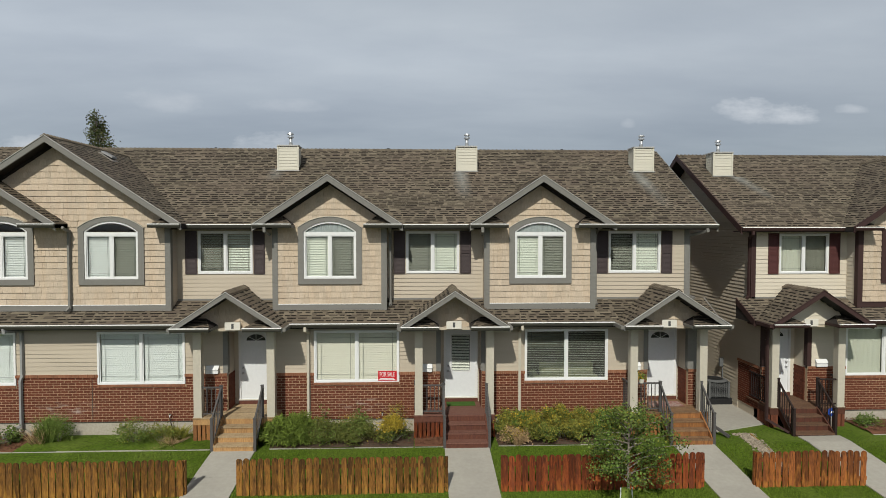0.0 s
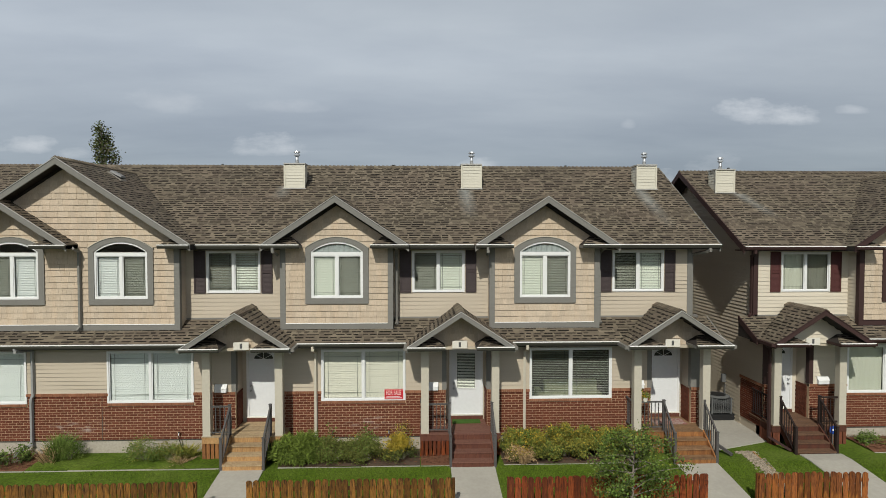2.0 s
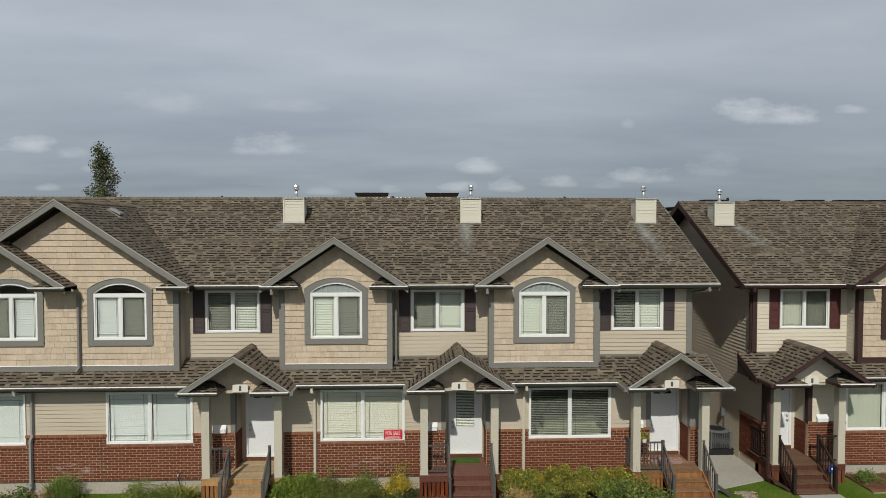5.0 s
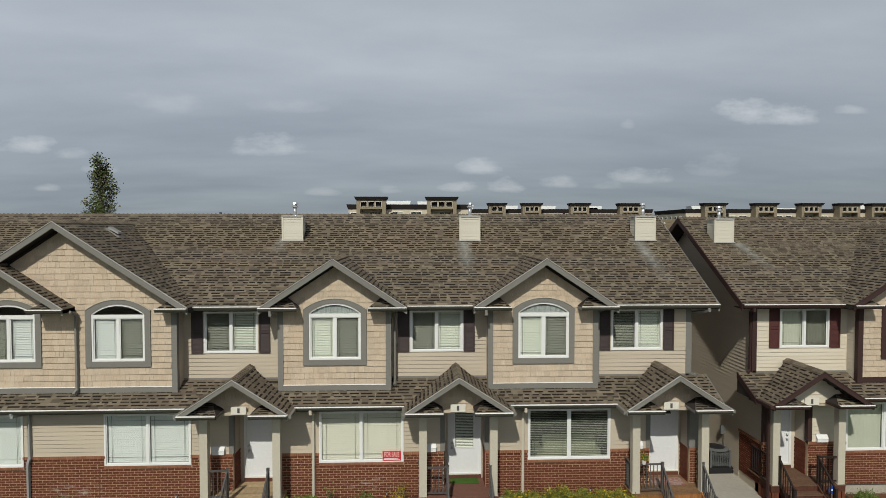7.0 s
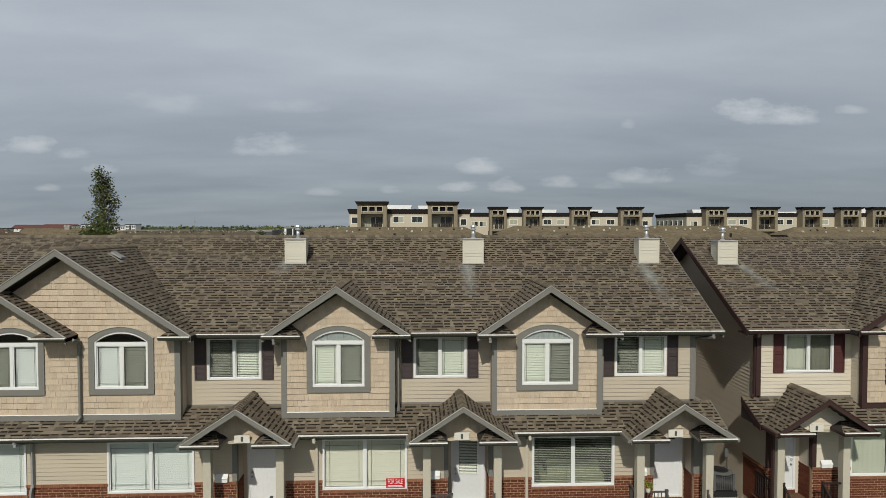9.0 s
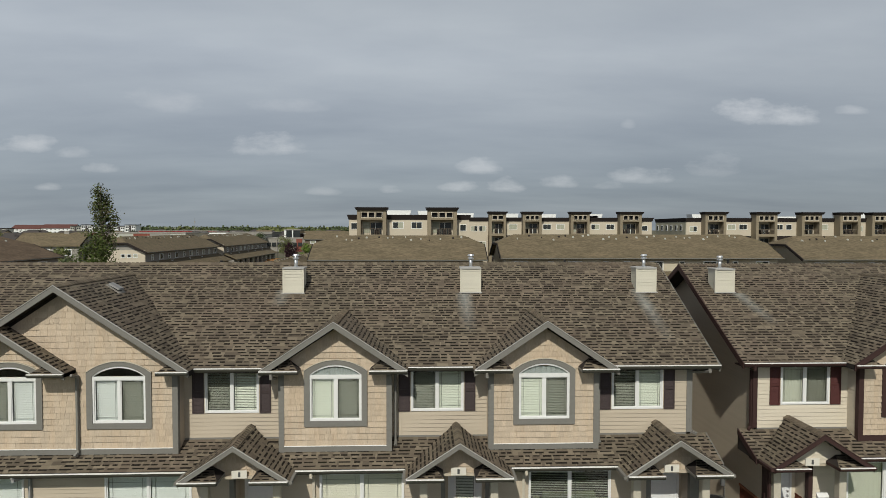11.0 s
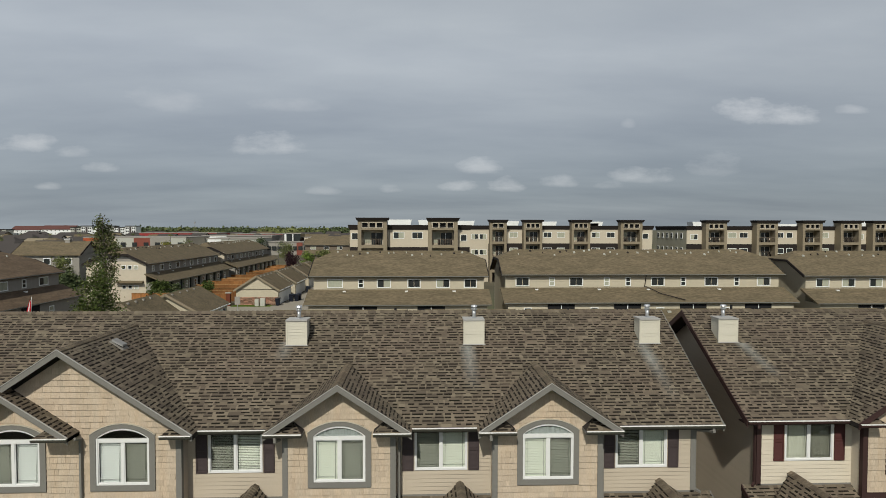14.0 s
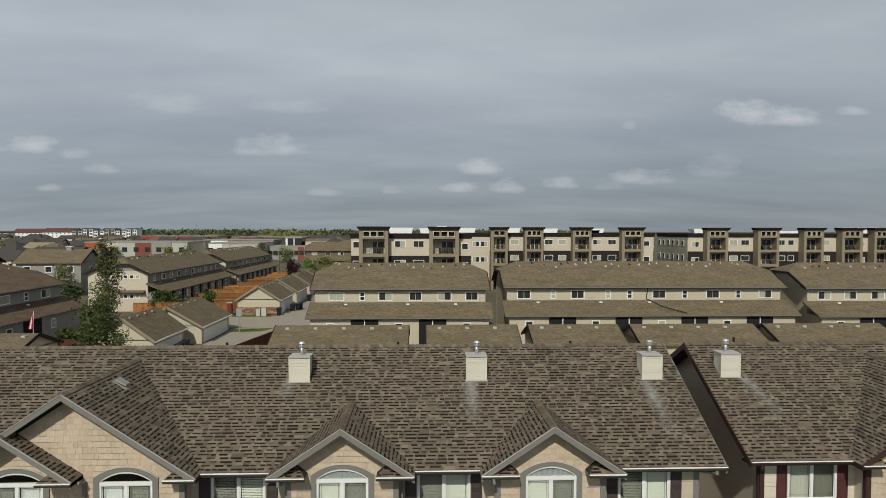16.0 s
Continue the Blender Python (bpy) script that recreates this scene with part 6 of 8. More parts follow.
def mailbox(tr, house, u):
    b = solid("mailbox", M(tr).prism([(u + 3.25, 0.0, 1.88), (u + 3.25, -0.11, 1.88), (u + 3.25, -0.11, 2.02), (u + 3.25, -0.02, 2.09), (u + 3.25, 0.0, 2.09)], (0.36, 0, 0)), MAT["white"], tr(u + 3.43, 0, 1.88), "white wall-mounted mailbox beside the door", "mailbox", "mailboxes")
    part("lid", M(tr).prism([(u + 3.24, -0.118, 1.99), (u + 3.24, -0.02, 2.10), (u + 3.24, 0.0, 2.10), (u + 3.24, 0.0, 2.115), (u + 3.24, -0.025, 2.115), (u + 3.24, -0.128, 2.0)], (0.38, 0, 0)), MAT["white"], b)


porch(here, -13.0, WOOD["tan"], WOOD["tan_worn"], MAT["rail"], MAT["trim"], "gabled front porch with pale weathered wooden steps", steps=(3.89, 5.07), skirt=WOOD["orange"])
porch(here, -6.5, WOOD["red"], WOOD["red_worn"], MAT["rail"], MAT["trim"], "gabled front porch with red-brown painted steps", skirt=WOOD["fence_red"])
porch(here, 0.0, WOOD["orange"], WOOD["orange_worn"], MAT["rail"], MAT["trim"], "gabled front porch with orange-brown stained steps", side_rail=True, steps=(4.03, 5.27))
porch(there, -13.0, WOOD["dark"], WOOD["dark_worn"], MAT["rail_brown"], MAT["trim_red"], "gabled front porch with dark red-stained steps and brown trim", side_rail=True, red=True, skirt=WOOD["dark_board"])
for tr, hs, u, style in ((here, row_a, -13.0, "fan"), (here, row_a, -6.5, "half"), (here, row_a, 0.0, "fan"), (there, row_b, -13.0, "fan")):
    front_door(tr, hs, u, style)
    mailbox(tr, hs, u)

# ---- fences ----


def picket_fence(x0, x1, wd, label, y=-3.75):
    f = thing("picket_fence", ((x0 + x1) / 2, y, ground_z(y)), label, "fence", "picket fences along the front")
    for z in (-0.08, 0.42):
        part("rail", M().box(x0, x1, y + 0.022, y + 0.06, z - 0.045, z + 0.045), wd, f)
    x = x0
    while x < x1 - 0.08:
        w, top = random.uniform(0.138, 0.152), 0.65 + random.uniform(-0.02, 0.02)
        o = arch(x + w / 2, w / 2, -0.27 + random.uniform(-0.02, 0.01), top - 0.06, 0.06, 8)
        tilt = random.uniform(-0.012, 0.012)
        part("picket", M().prism([(px + tilt * (pz + 0.27), y, pz) for px, pz in o], (0, 0.02, 0)), wd, f)
        x += 0.168 + random.uniform(-0.006, 0.01)
    x = x0 + 0.03
    while x < x1 + 0.01:
        part("fence_post", M().box(x - 0.045, x + 0.045, y + 0.062, y + 0.15, ground_z(y) - 0.2, 0.60), wd, f)
        x += max(1.0, (x1 - x0 - 0.06) / 3)


picket_fence(-17.0, -9.02, WOOD["fence_gold"], "weathered golden-brown wooden picket fence")
picket_fence(-7.76, -2.58, WOOD["fence_gold"], "patchy golden-brown wooden picket fence with pale bare boards")
picket_fence(-1.22, 3.92, WOOD["fence_red"], "red-stained wooden picket fence behind a young tree")
picket_fence(5.24, 8.14, WOOD["fence_amber"], "amber-stained short wooden picket fence")

# ---- plants ----


def leaf(m, p, size, flat=0.0, slim=0.42):
    t = Vector((random.gauss(0, 1), random.gauss(0, 1), random.gauss(0, 1))).normalized()
    n = Vector((random.gauss(0, 1), random.gauss(0, 1), random.gauss(0, 1) + flat))
    s = t.cross(n).normalized() * size * slim
    t = t * size
    p = Vector(p)
    m.add([tuple(p), tuple(p + t * 0.5 + s), tuple(p + t), tuple(p + t * 0.5 - s)], [(0, 1, 2, 3)])


def shrub(name, at, rx, ry, h, mats, label, n=1500, size=0.05, slim=0.42, group="", clumps=26, loose=1.0):
    """A bush of stems and many small leaves in uneven clumps; mats: (material, share)."""
    x, y = at
    z = 0.03
    b = thing(name, (x, y, z), label, name.replace("_", " "), group)
    stems, cs = M(), []
    for _ in range(clumps):
        a, r = random.uniform(0, 6.283), math.sqrt(random.random())
        q = Vector((x + rx * r * math.cos(a), y + ry * r * math.sin(a), z + h * (1 - 0.55 * r * r) * random.uniform(0.35, 1.0)))
        cs.append(q)
        if random.random() < 0.6:
            stems.tube([(x + (q.x - x) * 0.15, y + (q.y - y) * 0.15, z - 0.05), (x + (q.x - x) * 0.6, y + (q.y - y) * 0.6, z + (q.z - z) * 0.6), tuple(q)], [0.012, 0.008, 0.003], 4)
    part("stems", stems, MAT["bark"], b)
    for mat, share in mats:
        m = M()
        own = random.sample(cs, max(2, int(len(cs) * min(1, share + 0.25))))
        if len(mats) > 1 and mat in (LEAF["yellow"], LEAF["dark"]):  # yellow flowers and tips on top; dark leaves below put base shade into colour
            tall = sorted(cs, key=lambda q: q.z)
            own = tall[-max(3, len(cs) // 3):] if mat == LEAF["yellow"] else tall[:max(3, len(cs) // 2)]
        for _ in range(int(n * share)):
            q = random.choice(own)
            s = 0.145 * (rx + h) * 0.6 * loose
            p = q + Vector((random.gauss(0, s), random.gauss(0, s), random.gauss(0, s * 0.8)))
            if p.z < z + 0.01:
                p.z = z + random.uniform(0.01, 0.1)
            leaf(m, p, size * random.uniform(0.6, 1.3), 0.9, slim)
        part("leaves", m, mat, b, kind="stuff")
    return b


def tuft(name, at, r, h, mat, label, n=350, w=0.008):
    x, y = at
    m = M()
    for _ in range(n):
        a, d = random.uniform(0, 6.283), abs(random.gauss(0, r * 0.4))
        bx, by = x + d * math.cos(a) * 0.5, y + d * math.sin(a) * 0.5
        hh = h * random.uniform(0.5, 1.1)
        tx, ty = x + d * math.cos(a) * 2 + random.gauss(0, 0.04), y + d * math.sin(a) * 2
        mx_, my_ = (bx * 0.6 + tx * 0.4), (by * 0.6 + ty * 0.4)
        m.add([(bx - w, by, 0.02), (bx + w, by, 0.02), (mx_ + w, my_, hh * 0.65), (mx_ - w, my_, hh * 0.65), (tx, ty, hh * random.uniform(0.75, 1.0))], [(0, 1, 2, 3), (3, 2, 4)])
    return solid(name, m, mat, (x, y, 0), label, "plant", kind="thing")


shrub("shrub", (-15.5, -0.75), 0.5, 0.45, 0.55, [(LEAF["dark"], 0.7), (LEAF["green"], 0.3)], "leafy dark green shrub by the wall", 1400, 0.06)
tuft("grassy_weed", (-14.15, -0.6), 0.42, 0.85, LEAF["green"], "clump of tall grassy weeds in the bed", 650)
tuft("grassy_weed", (-14.35, -0.7), 0.5, 0.55, LEAF["dry"], "clump of tall grassy weeds going dry", 260)
shrub("weeds", (-13.9, -0.5), 0.4, 0.3, 0.75, [(LEAF["green"], 1.0)], "leafy weeds against the brick wall", 2200, 0.05, 0.25)
shrub("weeds", (-11.6, -0.6), 0.6, 0.4, 0.6, [(LEAF["green"], 0.8), (LEAF["lime"], 0.2)], "low leafy weeds in the soil bed", 2400, 0.05, 0.28)
shrub("weeds", (-10.9, -0.65), 0.55, 0.4, 0.5, [(LEAF["lime"], 0.6), (LEAF["green"], 0.4)], "low leafy weeds in the soil bed", 2200, 0.05, 0.28)
tuft("iris_clump", (-10.4, -0.6), 0.35, 0.45, LEAF["lime"], "clump of strappy pale green leaves", 320, 0.014)
tuft("dry_grass", (-10.5, -0.9), 0.45, 0.25, LEAF["dry"], "low tuft of dry straw-coloured grass", 240)
for x, rx in ((-7.3, 0.55), (-6.75, 0.5), (-7.0, 0.4)):
    shrub("juniper", (x, -0.92), rx, 0.46, 0.80, [(LEAF["juniper"], 1.0)], "spreading bright green juniper bush", 9000, 0.13, 0.085, group="shrubs of the bed", clumps=46, loose=0.55)
shrub("shrub", (-5.95, -0.92), 0.52, 0.45, 0.66, [(LEAF["olive"], 0.8), (LEAF["green"], 0.2)], "dense rounded dark green shrub", 7500, 0.042, group="shrubs of the bed", clumps=40)
shrub("shrub", (-5.1, -0.92), 0.54, 0.45, 0.68, [(LEAF["olive"], 0.7), (LEAF["green"], 0.3)], "dense rounded dark green shrub", 7500, 0.042, group="shrubs of the bed", clumps=40)
shrub("flowering_shrub", (-5.5, -0.5), 0.25, 0.2, 0.62, [(LEAF["yellow"], 0.6), (LEAF["green"], 0.4)], "small shrub with yellow flowers", 420, 0.03)
shrub("flowering_shrub", (-6.35, -0.45), 0.3, 0.15, 0.62, [(LEAF["yellow"], 0.3), (LEAF["green"], 0.7)], "small shrub with few yellow flowers", 420, 0.03)
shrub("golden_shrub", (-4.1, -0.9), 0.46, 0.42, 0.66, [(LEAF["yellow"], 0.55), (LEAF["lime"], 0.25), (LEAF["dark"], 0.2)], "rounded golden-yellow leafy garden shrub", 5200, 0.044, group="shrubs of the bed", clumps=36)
shrub("flowering_shrub", (-4.0, -0.3), 0.3, 0.15, 0.98, [(LEAF["yellow"], 0.35), (LEAF["green"], 0.65)], "tall loose shrub with yellow flowers", 500, 0.035)
shrub("weeds", (-6.2, -0.3), 0.2, 0.12, 0.85, [(LEAF["green"], 1.0)], "tall leafy weed against the wall", 220, 0.06)
shrub("weeds", (-5.15, -0.3), 0.2, 0.12, 1.0, [(LEAF["green"], 1.0)], "tall leafy weed against the wall", 220, 0.06)
for i, x in enumerate((-0.55, 0.0, 0.5, 1.0, 1.5, 2.05, 2.6)):
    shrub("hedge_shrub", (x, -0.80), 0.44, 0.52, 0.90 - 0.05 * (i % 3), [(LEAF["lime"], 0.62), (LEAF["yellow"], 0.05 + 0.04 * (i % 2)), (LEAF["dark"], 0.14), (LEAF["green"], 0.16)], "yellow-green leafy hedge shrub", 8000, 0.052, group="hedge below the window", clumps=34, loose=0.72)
shrub("dry_shrub", (-0.50, -1.18), 0.36, 0.2, 0.52, [(LEAF["dry"], 0.9), (LEAF["yellow"], 0.1)], "withered straw-coloured shrub in the bed", 4200, 0.06, 0.25, group="hedge below the window")
tuft("dry_grass", (-0.42, -1.26), 0.3, 0.45, LEAF["dry"], "drooping dry straw-coloured leaves", 420, 0.01)
shrub("shrub", (10.95, -0.15), 0.35, 0.3, 0.42, [(LEAF["green"], 1.0)], "small rounded green shrub in bark mulch", 1000, 0.045)
shrub("shrub", (12.4, -0.15), 0.35, 0.3, 0.42, [(LEAF["green"], 1.0)], "small rounded green shrub in bark mulch", 1000, 0.045)


def tree(name, at, h, mats, label, spread, low, n=5000, size=0.07, limbs=16, trunk=0.045, lean=0.0, column=False, clump=0.3):
    x, y, z = at
    t = thing(name, at, label, "tree")
    tr_pts = [(x + lean * k / 5 + 0.02 * math.sin(k * 2.1) * h * 0.2, y + 0.015 * math.cos(k * 1.7) * h * 0.2, z - 0.1 + (h * 0.9 + 0.1) * k / 5) for k in range(6)]
    part("trunk", M().tube(tr_pts, [trunk * (1 - 0.16 * k) for k in range(6)], 8), MAT["bark"], t, smooth=True)
    ends = []
    for i in range(limbs):
        f = low + (0.95 - low) * (i + random.random()) / limbs
        k = min(4, int(f * 5))
        p = Vector(tr_pts[k]).lerp(Vector(tr_pts[k + 1]), f * 5 - k)
        a = i * 2.4 + random.uniform(-0.4, 0.4)
        if column:
            r = spread * (1.9 - 1.65 * f) * random.uniform(0.6, 1.1)
            q = p + Vector((r * math.cos(a), r * math.sin(a), r * 1.5))
        else:
            r = spread * math.sin(math.pi * (0.30 + 0.64 * (f - low) / (1 - low))) * random.uniform(0.75, 1.1)
            q = p + Vector((r * math.cos(a), r * math.sin(a), r * random.uniform(0.1, 0.55)))
        part("limb", M().tube([tuple(p), tuple(p.lerp(q, 0.5) + Vector((0, 0, 0.05 * r))), tuple(q)], [trunk * 0.4, trunk * 0.25, trunk * 0.08], 5), MAT["bark"], t)
        ends += [p.lerp(q, s) for s in (0.4, 0.6, 0.75, 0.9, 1.0)]
    ends.append(Vector(tr_pts[5]))
    for mat, share in mats:
        m = M()
        for _ in range(int(n * share)):
            q = random.choice(ends)
            p = q + Vector((random.gauss(0, clump), random.gauss(0, clump), random.gauss(0, clump))) * spread * 0.5
            leaf(m, p, size * random.uniform(0.6, 1.25), 0.6)
        part("crown", m, mat, t, kind="stuff")
    return t


tree("young_tree", (1.78, -4.25, ground_z(-4.25)), 2.4, [(LEAF["dark"], 0.30), (LEAF["green"], 0.56), (LEAF["lime"], 0.14)], "young leafy street tree with a slim trunk", 1.25, 0.22, 9500, 0.056, 34, 0.045, clump=0.15)

# ---- small things by the houses ----
sg = solid("for_sale_sign", M().box(-4.55, -3.98, -0.052, -0.046, 1.61, 1.91), MAT["red"], (-4.27, -0.05, 1.61), "red and white for-sale sign inside the window", "sign")
fc = bpy.data.curves.new("lettering", "FONT")
fc.body, fc.size, fc.align_x, fc.align_y, fc.extrude = "FOR SALE", 0.165, "CENTER", "CENTER", 0.001
fc.materials.append(MAT["white"])
tx = new("lettering", fc)
tx.parent = sg
tx.matrix_basis = pose(0, -0.006, 0.19, 90, 0, 0) @ Matrix.Diagonal((0.66, 1.25, 1, 1))
for k in range(2):
    part("small_print", M().box(-4.52 + 0.02 * k, -4.02 - 0.05 * k, -0.054, -0.0525, 1.635 + 0.035 * k, 1.655 + 0.035 * k), MAT["white"], sg)
solid("door_mat", M().box(-2.42, -1.52, 0.22, 0.60, 0.724, 0.745), MAT["mat_green"], (-1.97, 0.4, 0.72), "green artificial-turf door mat on the porch", "door mat")
solid("door_mat", M().box(3.98, 5.02, -0.12, 0.42, 0.724, 0.738), MAT["mat_pattern"], (4.5, 0.15, 0.72), "patterned woven door mat on the porch", "door mat")
fp = thing("flower_basket", (3.32, -0.15, 1.7), "hanging pot of yellow flowers by the post", "flower pot")
part("pot", M().tube([(3.40, -0.12, 1.62), (3.40, -0.12, 1.74)], [0.05, 0.075], 10), MAT["white"], fp)
m = M()
for _ in range(160):
    leaf(m, (3.40 + random.gauss(0, 0.06), -0.12 + random.gauss(0, 0.06), 1.80 + random.gauss(0, 0.06)), 0.05)
part("blossom", m, LEAF["yellow"], fp, "yellow flowers", "stuff")

ac = thing("air_conditioner", (7.40, 2.75, 0.04), "grey boxy outdoor air-conditioning unit on a black pad", "air conditioner")
part("pad", M().box(6.92, 7.88, 2.3, 3.2, 0.04, 0.24), MAT["black"], ac)
part("case", M().tube([(7.40, 2.75, 0.16), (7.40, 2.75, 0.86)], 0.47, 4), MAT["black"], ac)
cc = M()
for k in range(13):
    z = 0.2 + 0.05 * k
    cc.box(7.05, 7.75, 2.39, 2.40, z, z + 0.014).box(7.035, 7.045, 2.42, 3.1, z, z + 0.014).box(7.755, 7.765, 2.42, 3.1, z, z + 0.014)
for k in range(11):
    x = 7.07 + 0.066 * k
    cc.box(x - 0.006, x + 0.006, 2.385, 2.392, 0.17, 0.84)
part("louvre_guard", cc, MAT["ac"], ac)
for x, y in ((7.05, 2.4), (7.75, 2.4), (7.05, 3.1), (7.75, 3.1)):
    part("corner_post", M().box(x - 0.03, x + 0.03, y - 0.03, y + 0.03, 0.14, 0.88), MAT["ac"], ac)
part("top_cover", M().tube([(7.40, 2.75, 0.86), (7.40, 2.75, 0.89), (7.40, 2.75, 0.93)], [0.44, 0.44, 0.34], 20), MAT["ac"], ac)
part("fan_grille", M().tube([(7.40, 2.75, 0.93), (7.40, 2.75, 0.95)], [0.30, 0.05], 20), MAT["black"], ac)
for ob in ac.children:
    if not ob.name.startswith("pad"):
        ob.data.transform(Matrix.Translation((0, 0, 0.12)) @ Matrix.Diagonal((1, 1, 0.80, 1)))
solid("cable_conduit", M().tube([(7.82, 2.9, 0.5), (7.80, 2.95, 0.9), (7.83, 3.0, 1.3)], 0.018, 6), MAT["ac"], (7.82, 2.9, 0.5), "grey electrical conduit on the end wall", "conduit")
solid("conduit_box", M().box(7.70, 7.85, 2.95, 3.05, 1.25, 1.55), MAT["ac"], (7.78, 3.0, 1.25), "grey electrical disconnect box on the wall", "electrical box")
sy = thing("security_sign", (9.68, -0.2, 0.0), "blue octagonal yard sign on a short stake", "yard sign")
part("stake", M().box(9.67, 9.69, -0.21, -0.19, 0, 0.50), MAT["metal"], sy)
oct_ = [(9.68 + 0.14 * math.cos(math.pi / 8 + k * math.pi / 4), -0.225, 0.52 + 0.14 * math.sin(math.pi / 8 + k * math.pi / 4)) for k in range(8)]
part("panel", M().prism(oct_, (0, 0.012, 0)), MAT["blue"], sy)
part("panel_mark", M().box(9.62, 9.74, -0.229, -0.2255, 0.49, 0.55), MAT["white"], sy)
downspout(there, row_b, [(-7.35, LOW_Y - 0.05, LOW_Z - 0.2), (-7.42, -0.62, 3.2), (-7.42, -0.64, 0.5), (-7.42, -0.64, 0.35), (-7.75, -1.3, 0.14)], MAT["trim_red"])
downspout(here, row_a, [(5.72, -0.62, 0.25), (6.0, -1.0, 0.06)], MAT["rail"])
tb = thing("watering_bag", (1.72, -4.25, ground_z(-4.25)), "green trunk protector at the foot of the tree", "trunk protector")
part("bag", M().tube([(1.72, -4.25, -0.33), (1.72, -4.25, -0.2), (1.72, -4.25, -0.02)], [0.17, 0.16, 0.11], 10), LEAF["juniper"], tb)
for x in (1.58, 1.86):
    part("stake", M().tube([(x, -4.3, -0.34), (x, -4.3, 0.04)], 0.015, 6), MAT["white"], tb)
for x, z in ((-10.85, 0.62), (-4.42, 0.60), (1.95, 0.62)):
    tp = thing("garden_tap", (x, -0.03, z), "small metal garden tap on the brick wall", "tap", "garden taps")
    part("spout", M().tube([(x, -0.0, z), (x, -0.09, z), (x, -0.12, z - 0.05)], 0.016, 6), MAT["metal"], tp)
    part("wheel", M().tube([(x, -0.09, z + 0.03), (x, -0.09, z + 0.045)], 0.03, 8), MAT["black"], tp)
solid("garden_hose", M().tube([(-10.85, -0.1, 0.56), (-10.8, -0.14, 0.4), (-10.72, -0.2, 0.2), (-10.6, -0.3, 0.06)], 0.014, 6), MAT["black"], (-10.85, -0.1, 0.1), "dark garden hose hanging from the tap", "hose")
# roof vent on the large gable
vx, vy = -13.66, 2.15
vz = 9.02 - (vx + 14.21) * GABLE
rv = thing("roof_vent", (vx, vy, vz), "weathered metal roof vent on the shingles", "roof vent")
part("flange", M().hexa([(vx - 0.22, vy - 0.22, vz + 0.15), (vx + 0.22, vy - 0.22, vz - 0.142), (vx + 0.22, vy + 0.22, vz - 0.142), (vx - 0.22, vy + 0.22, vz + 0.15), (vx - 0.22, vy - 0.22, vz + 0.175), (vx + 0.22, vy - 0.22, vz - 0.118), (vx + 0.22, vy + 0.22, vz - 0.118), (vx - 0.22, vy + 0.22, vz + 0.175)]), MAT["far_grey"], rv)
part("throat", M().hexa([(vx - 0.10, vy - 0.12, vz + 0.07), (vx + 0.14, vy - 0.12, vz - 0.09), (vx + 0.14, vy + 0.12, vz - 0.09), (vx - 0.10, vy + 0.12, vz + 0.07), (vx - 0.10, vy - 0.12, vz + 0.17), (vx + 0.14, vy - 0.12, vz + 0.01), (vx + 0.14, vy + 0.12, vz + 0.01), (vx - 0.10, vy + 0.12, vz + 0.17)]), MAT["black"], rv)
part("hood", M().hexa([(vx - 0.16, vy - 0.16, vz + 0.16), (vx + 0.19, vy - 0.16, vz - 0.03), (vx + 0.19, vy + 0.16, vz - 0.03), (vx - 0.16, vy + 0.16, vz + 0.16), (vx - 0.15, vy - 0.15, vz + 0.22), (vx + 0.19, vy - 0.15, vz + 0.03), (vx + 0.19, vy + 0.15, vz + 0.03), (vx - 0.15, vy + 0.15, vz + 0.22)]), MAT["ac_pale"], rv)
for x in (-11.2, -4.5, 2.4, 9.4):
    dyb = 0.6 if x > 6 else 0
    solid("vent_pipe", M().tube([(x, RIDGE_Y + dyb + 0.25, RIDGE_Z - 0.2), (x, RIDGE_Y + dyb + 0.25, RIDGE_Z + 0.10)], 0.05, 8), MAT["black"], (x, RIDGE_Y + 0.25 + dyb, RIDGE_Z - 0.2), "short black plumbing vent at the ridge", "vent pipe", "roof pipes")

so = thing("sofa", (1.3, 1.6, 0.7), "pale olive sofa seen behind the window", "sofa")
SOFA = surface("sofa_cloth", (0.30, 0.31, 0.20), 0.9, 0.1, 20, 2, 0.1)
part("back", M().box(0.75, 2.5, 1.25, 1.5, 0.75, 1.80), SOFA, so)
part("seat", M().box(0.75, 2.5, 1.5, 2.2, 0.72, 1.15), SOFA, so)
for x in (0.55, 2.5):
    part("arm", M().box(x, x + 0.2, 1.3, 2.2, 0.72, 1.35), SOFA, so)

fp = thing("flower_pot", (3.45, -0.62, 1.60), "small pot of yellow flowers on the porch railing", "flower pot")
part("pot", M().tube([(3.45, -0.62, 1.605), (3.45, -0.62, 1.66), (3.45, -0.62, 1.73)], [0.055, 0.07, 0.085], 10), MAT["plaque"], fp)
pot_leaves, pot_flowers = M(), M()
for k in range(220):
    leaf(pot_leaves if k % 3 else pot_flowers, (3.45 + random.gauss(0, 0.07), -0.62 + random.gauss(0, 0.06), 1.76 + abs(random.gauss(0, 0.09)) - 0.03), random.uniform(0.03, 0.06))
part("leaves", pot_leaves, LEAF["green"], fp, kind="stuff")
part("blossom", pot_flowers, LEAF["yellow"], fp, kind="stuff")

# ---- behind the row: lanes, garages, terraces, flats, the far town ----
FAR_Z = 0.8


def flat(name, pts, mat, lift, label, category):
    c = [sum(p[i] for p in pts) / len(pts) for i in (0, 1)]
    m = M().add([(x, y, FAR_Z + lift) for x, y in pts], [tuple(range(len(pts)))])
    return solid(name, m, mat, (c[0], c[1], FAR_Z), label, category, kind="structure")


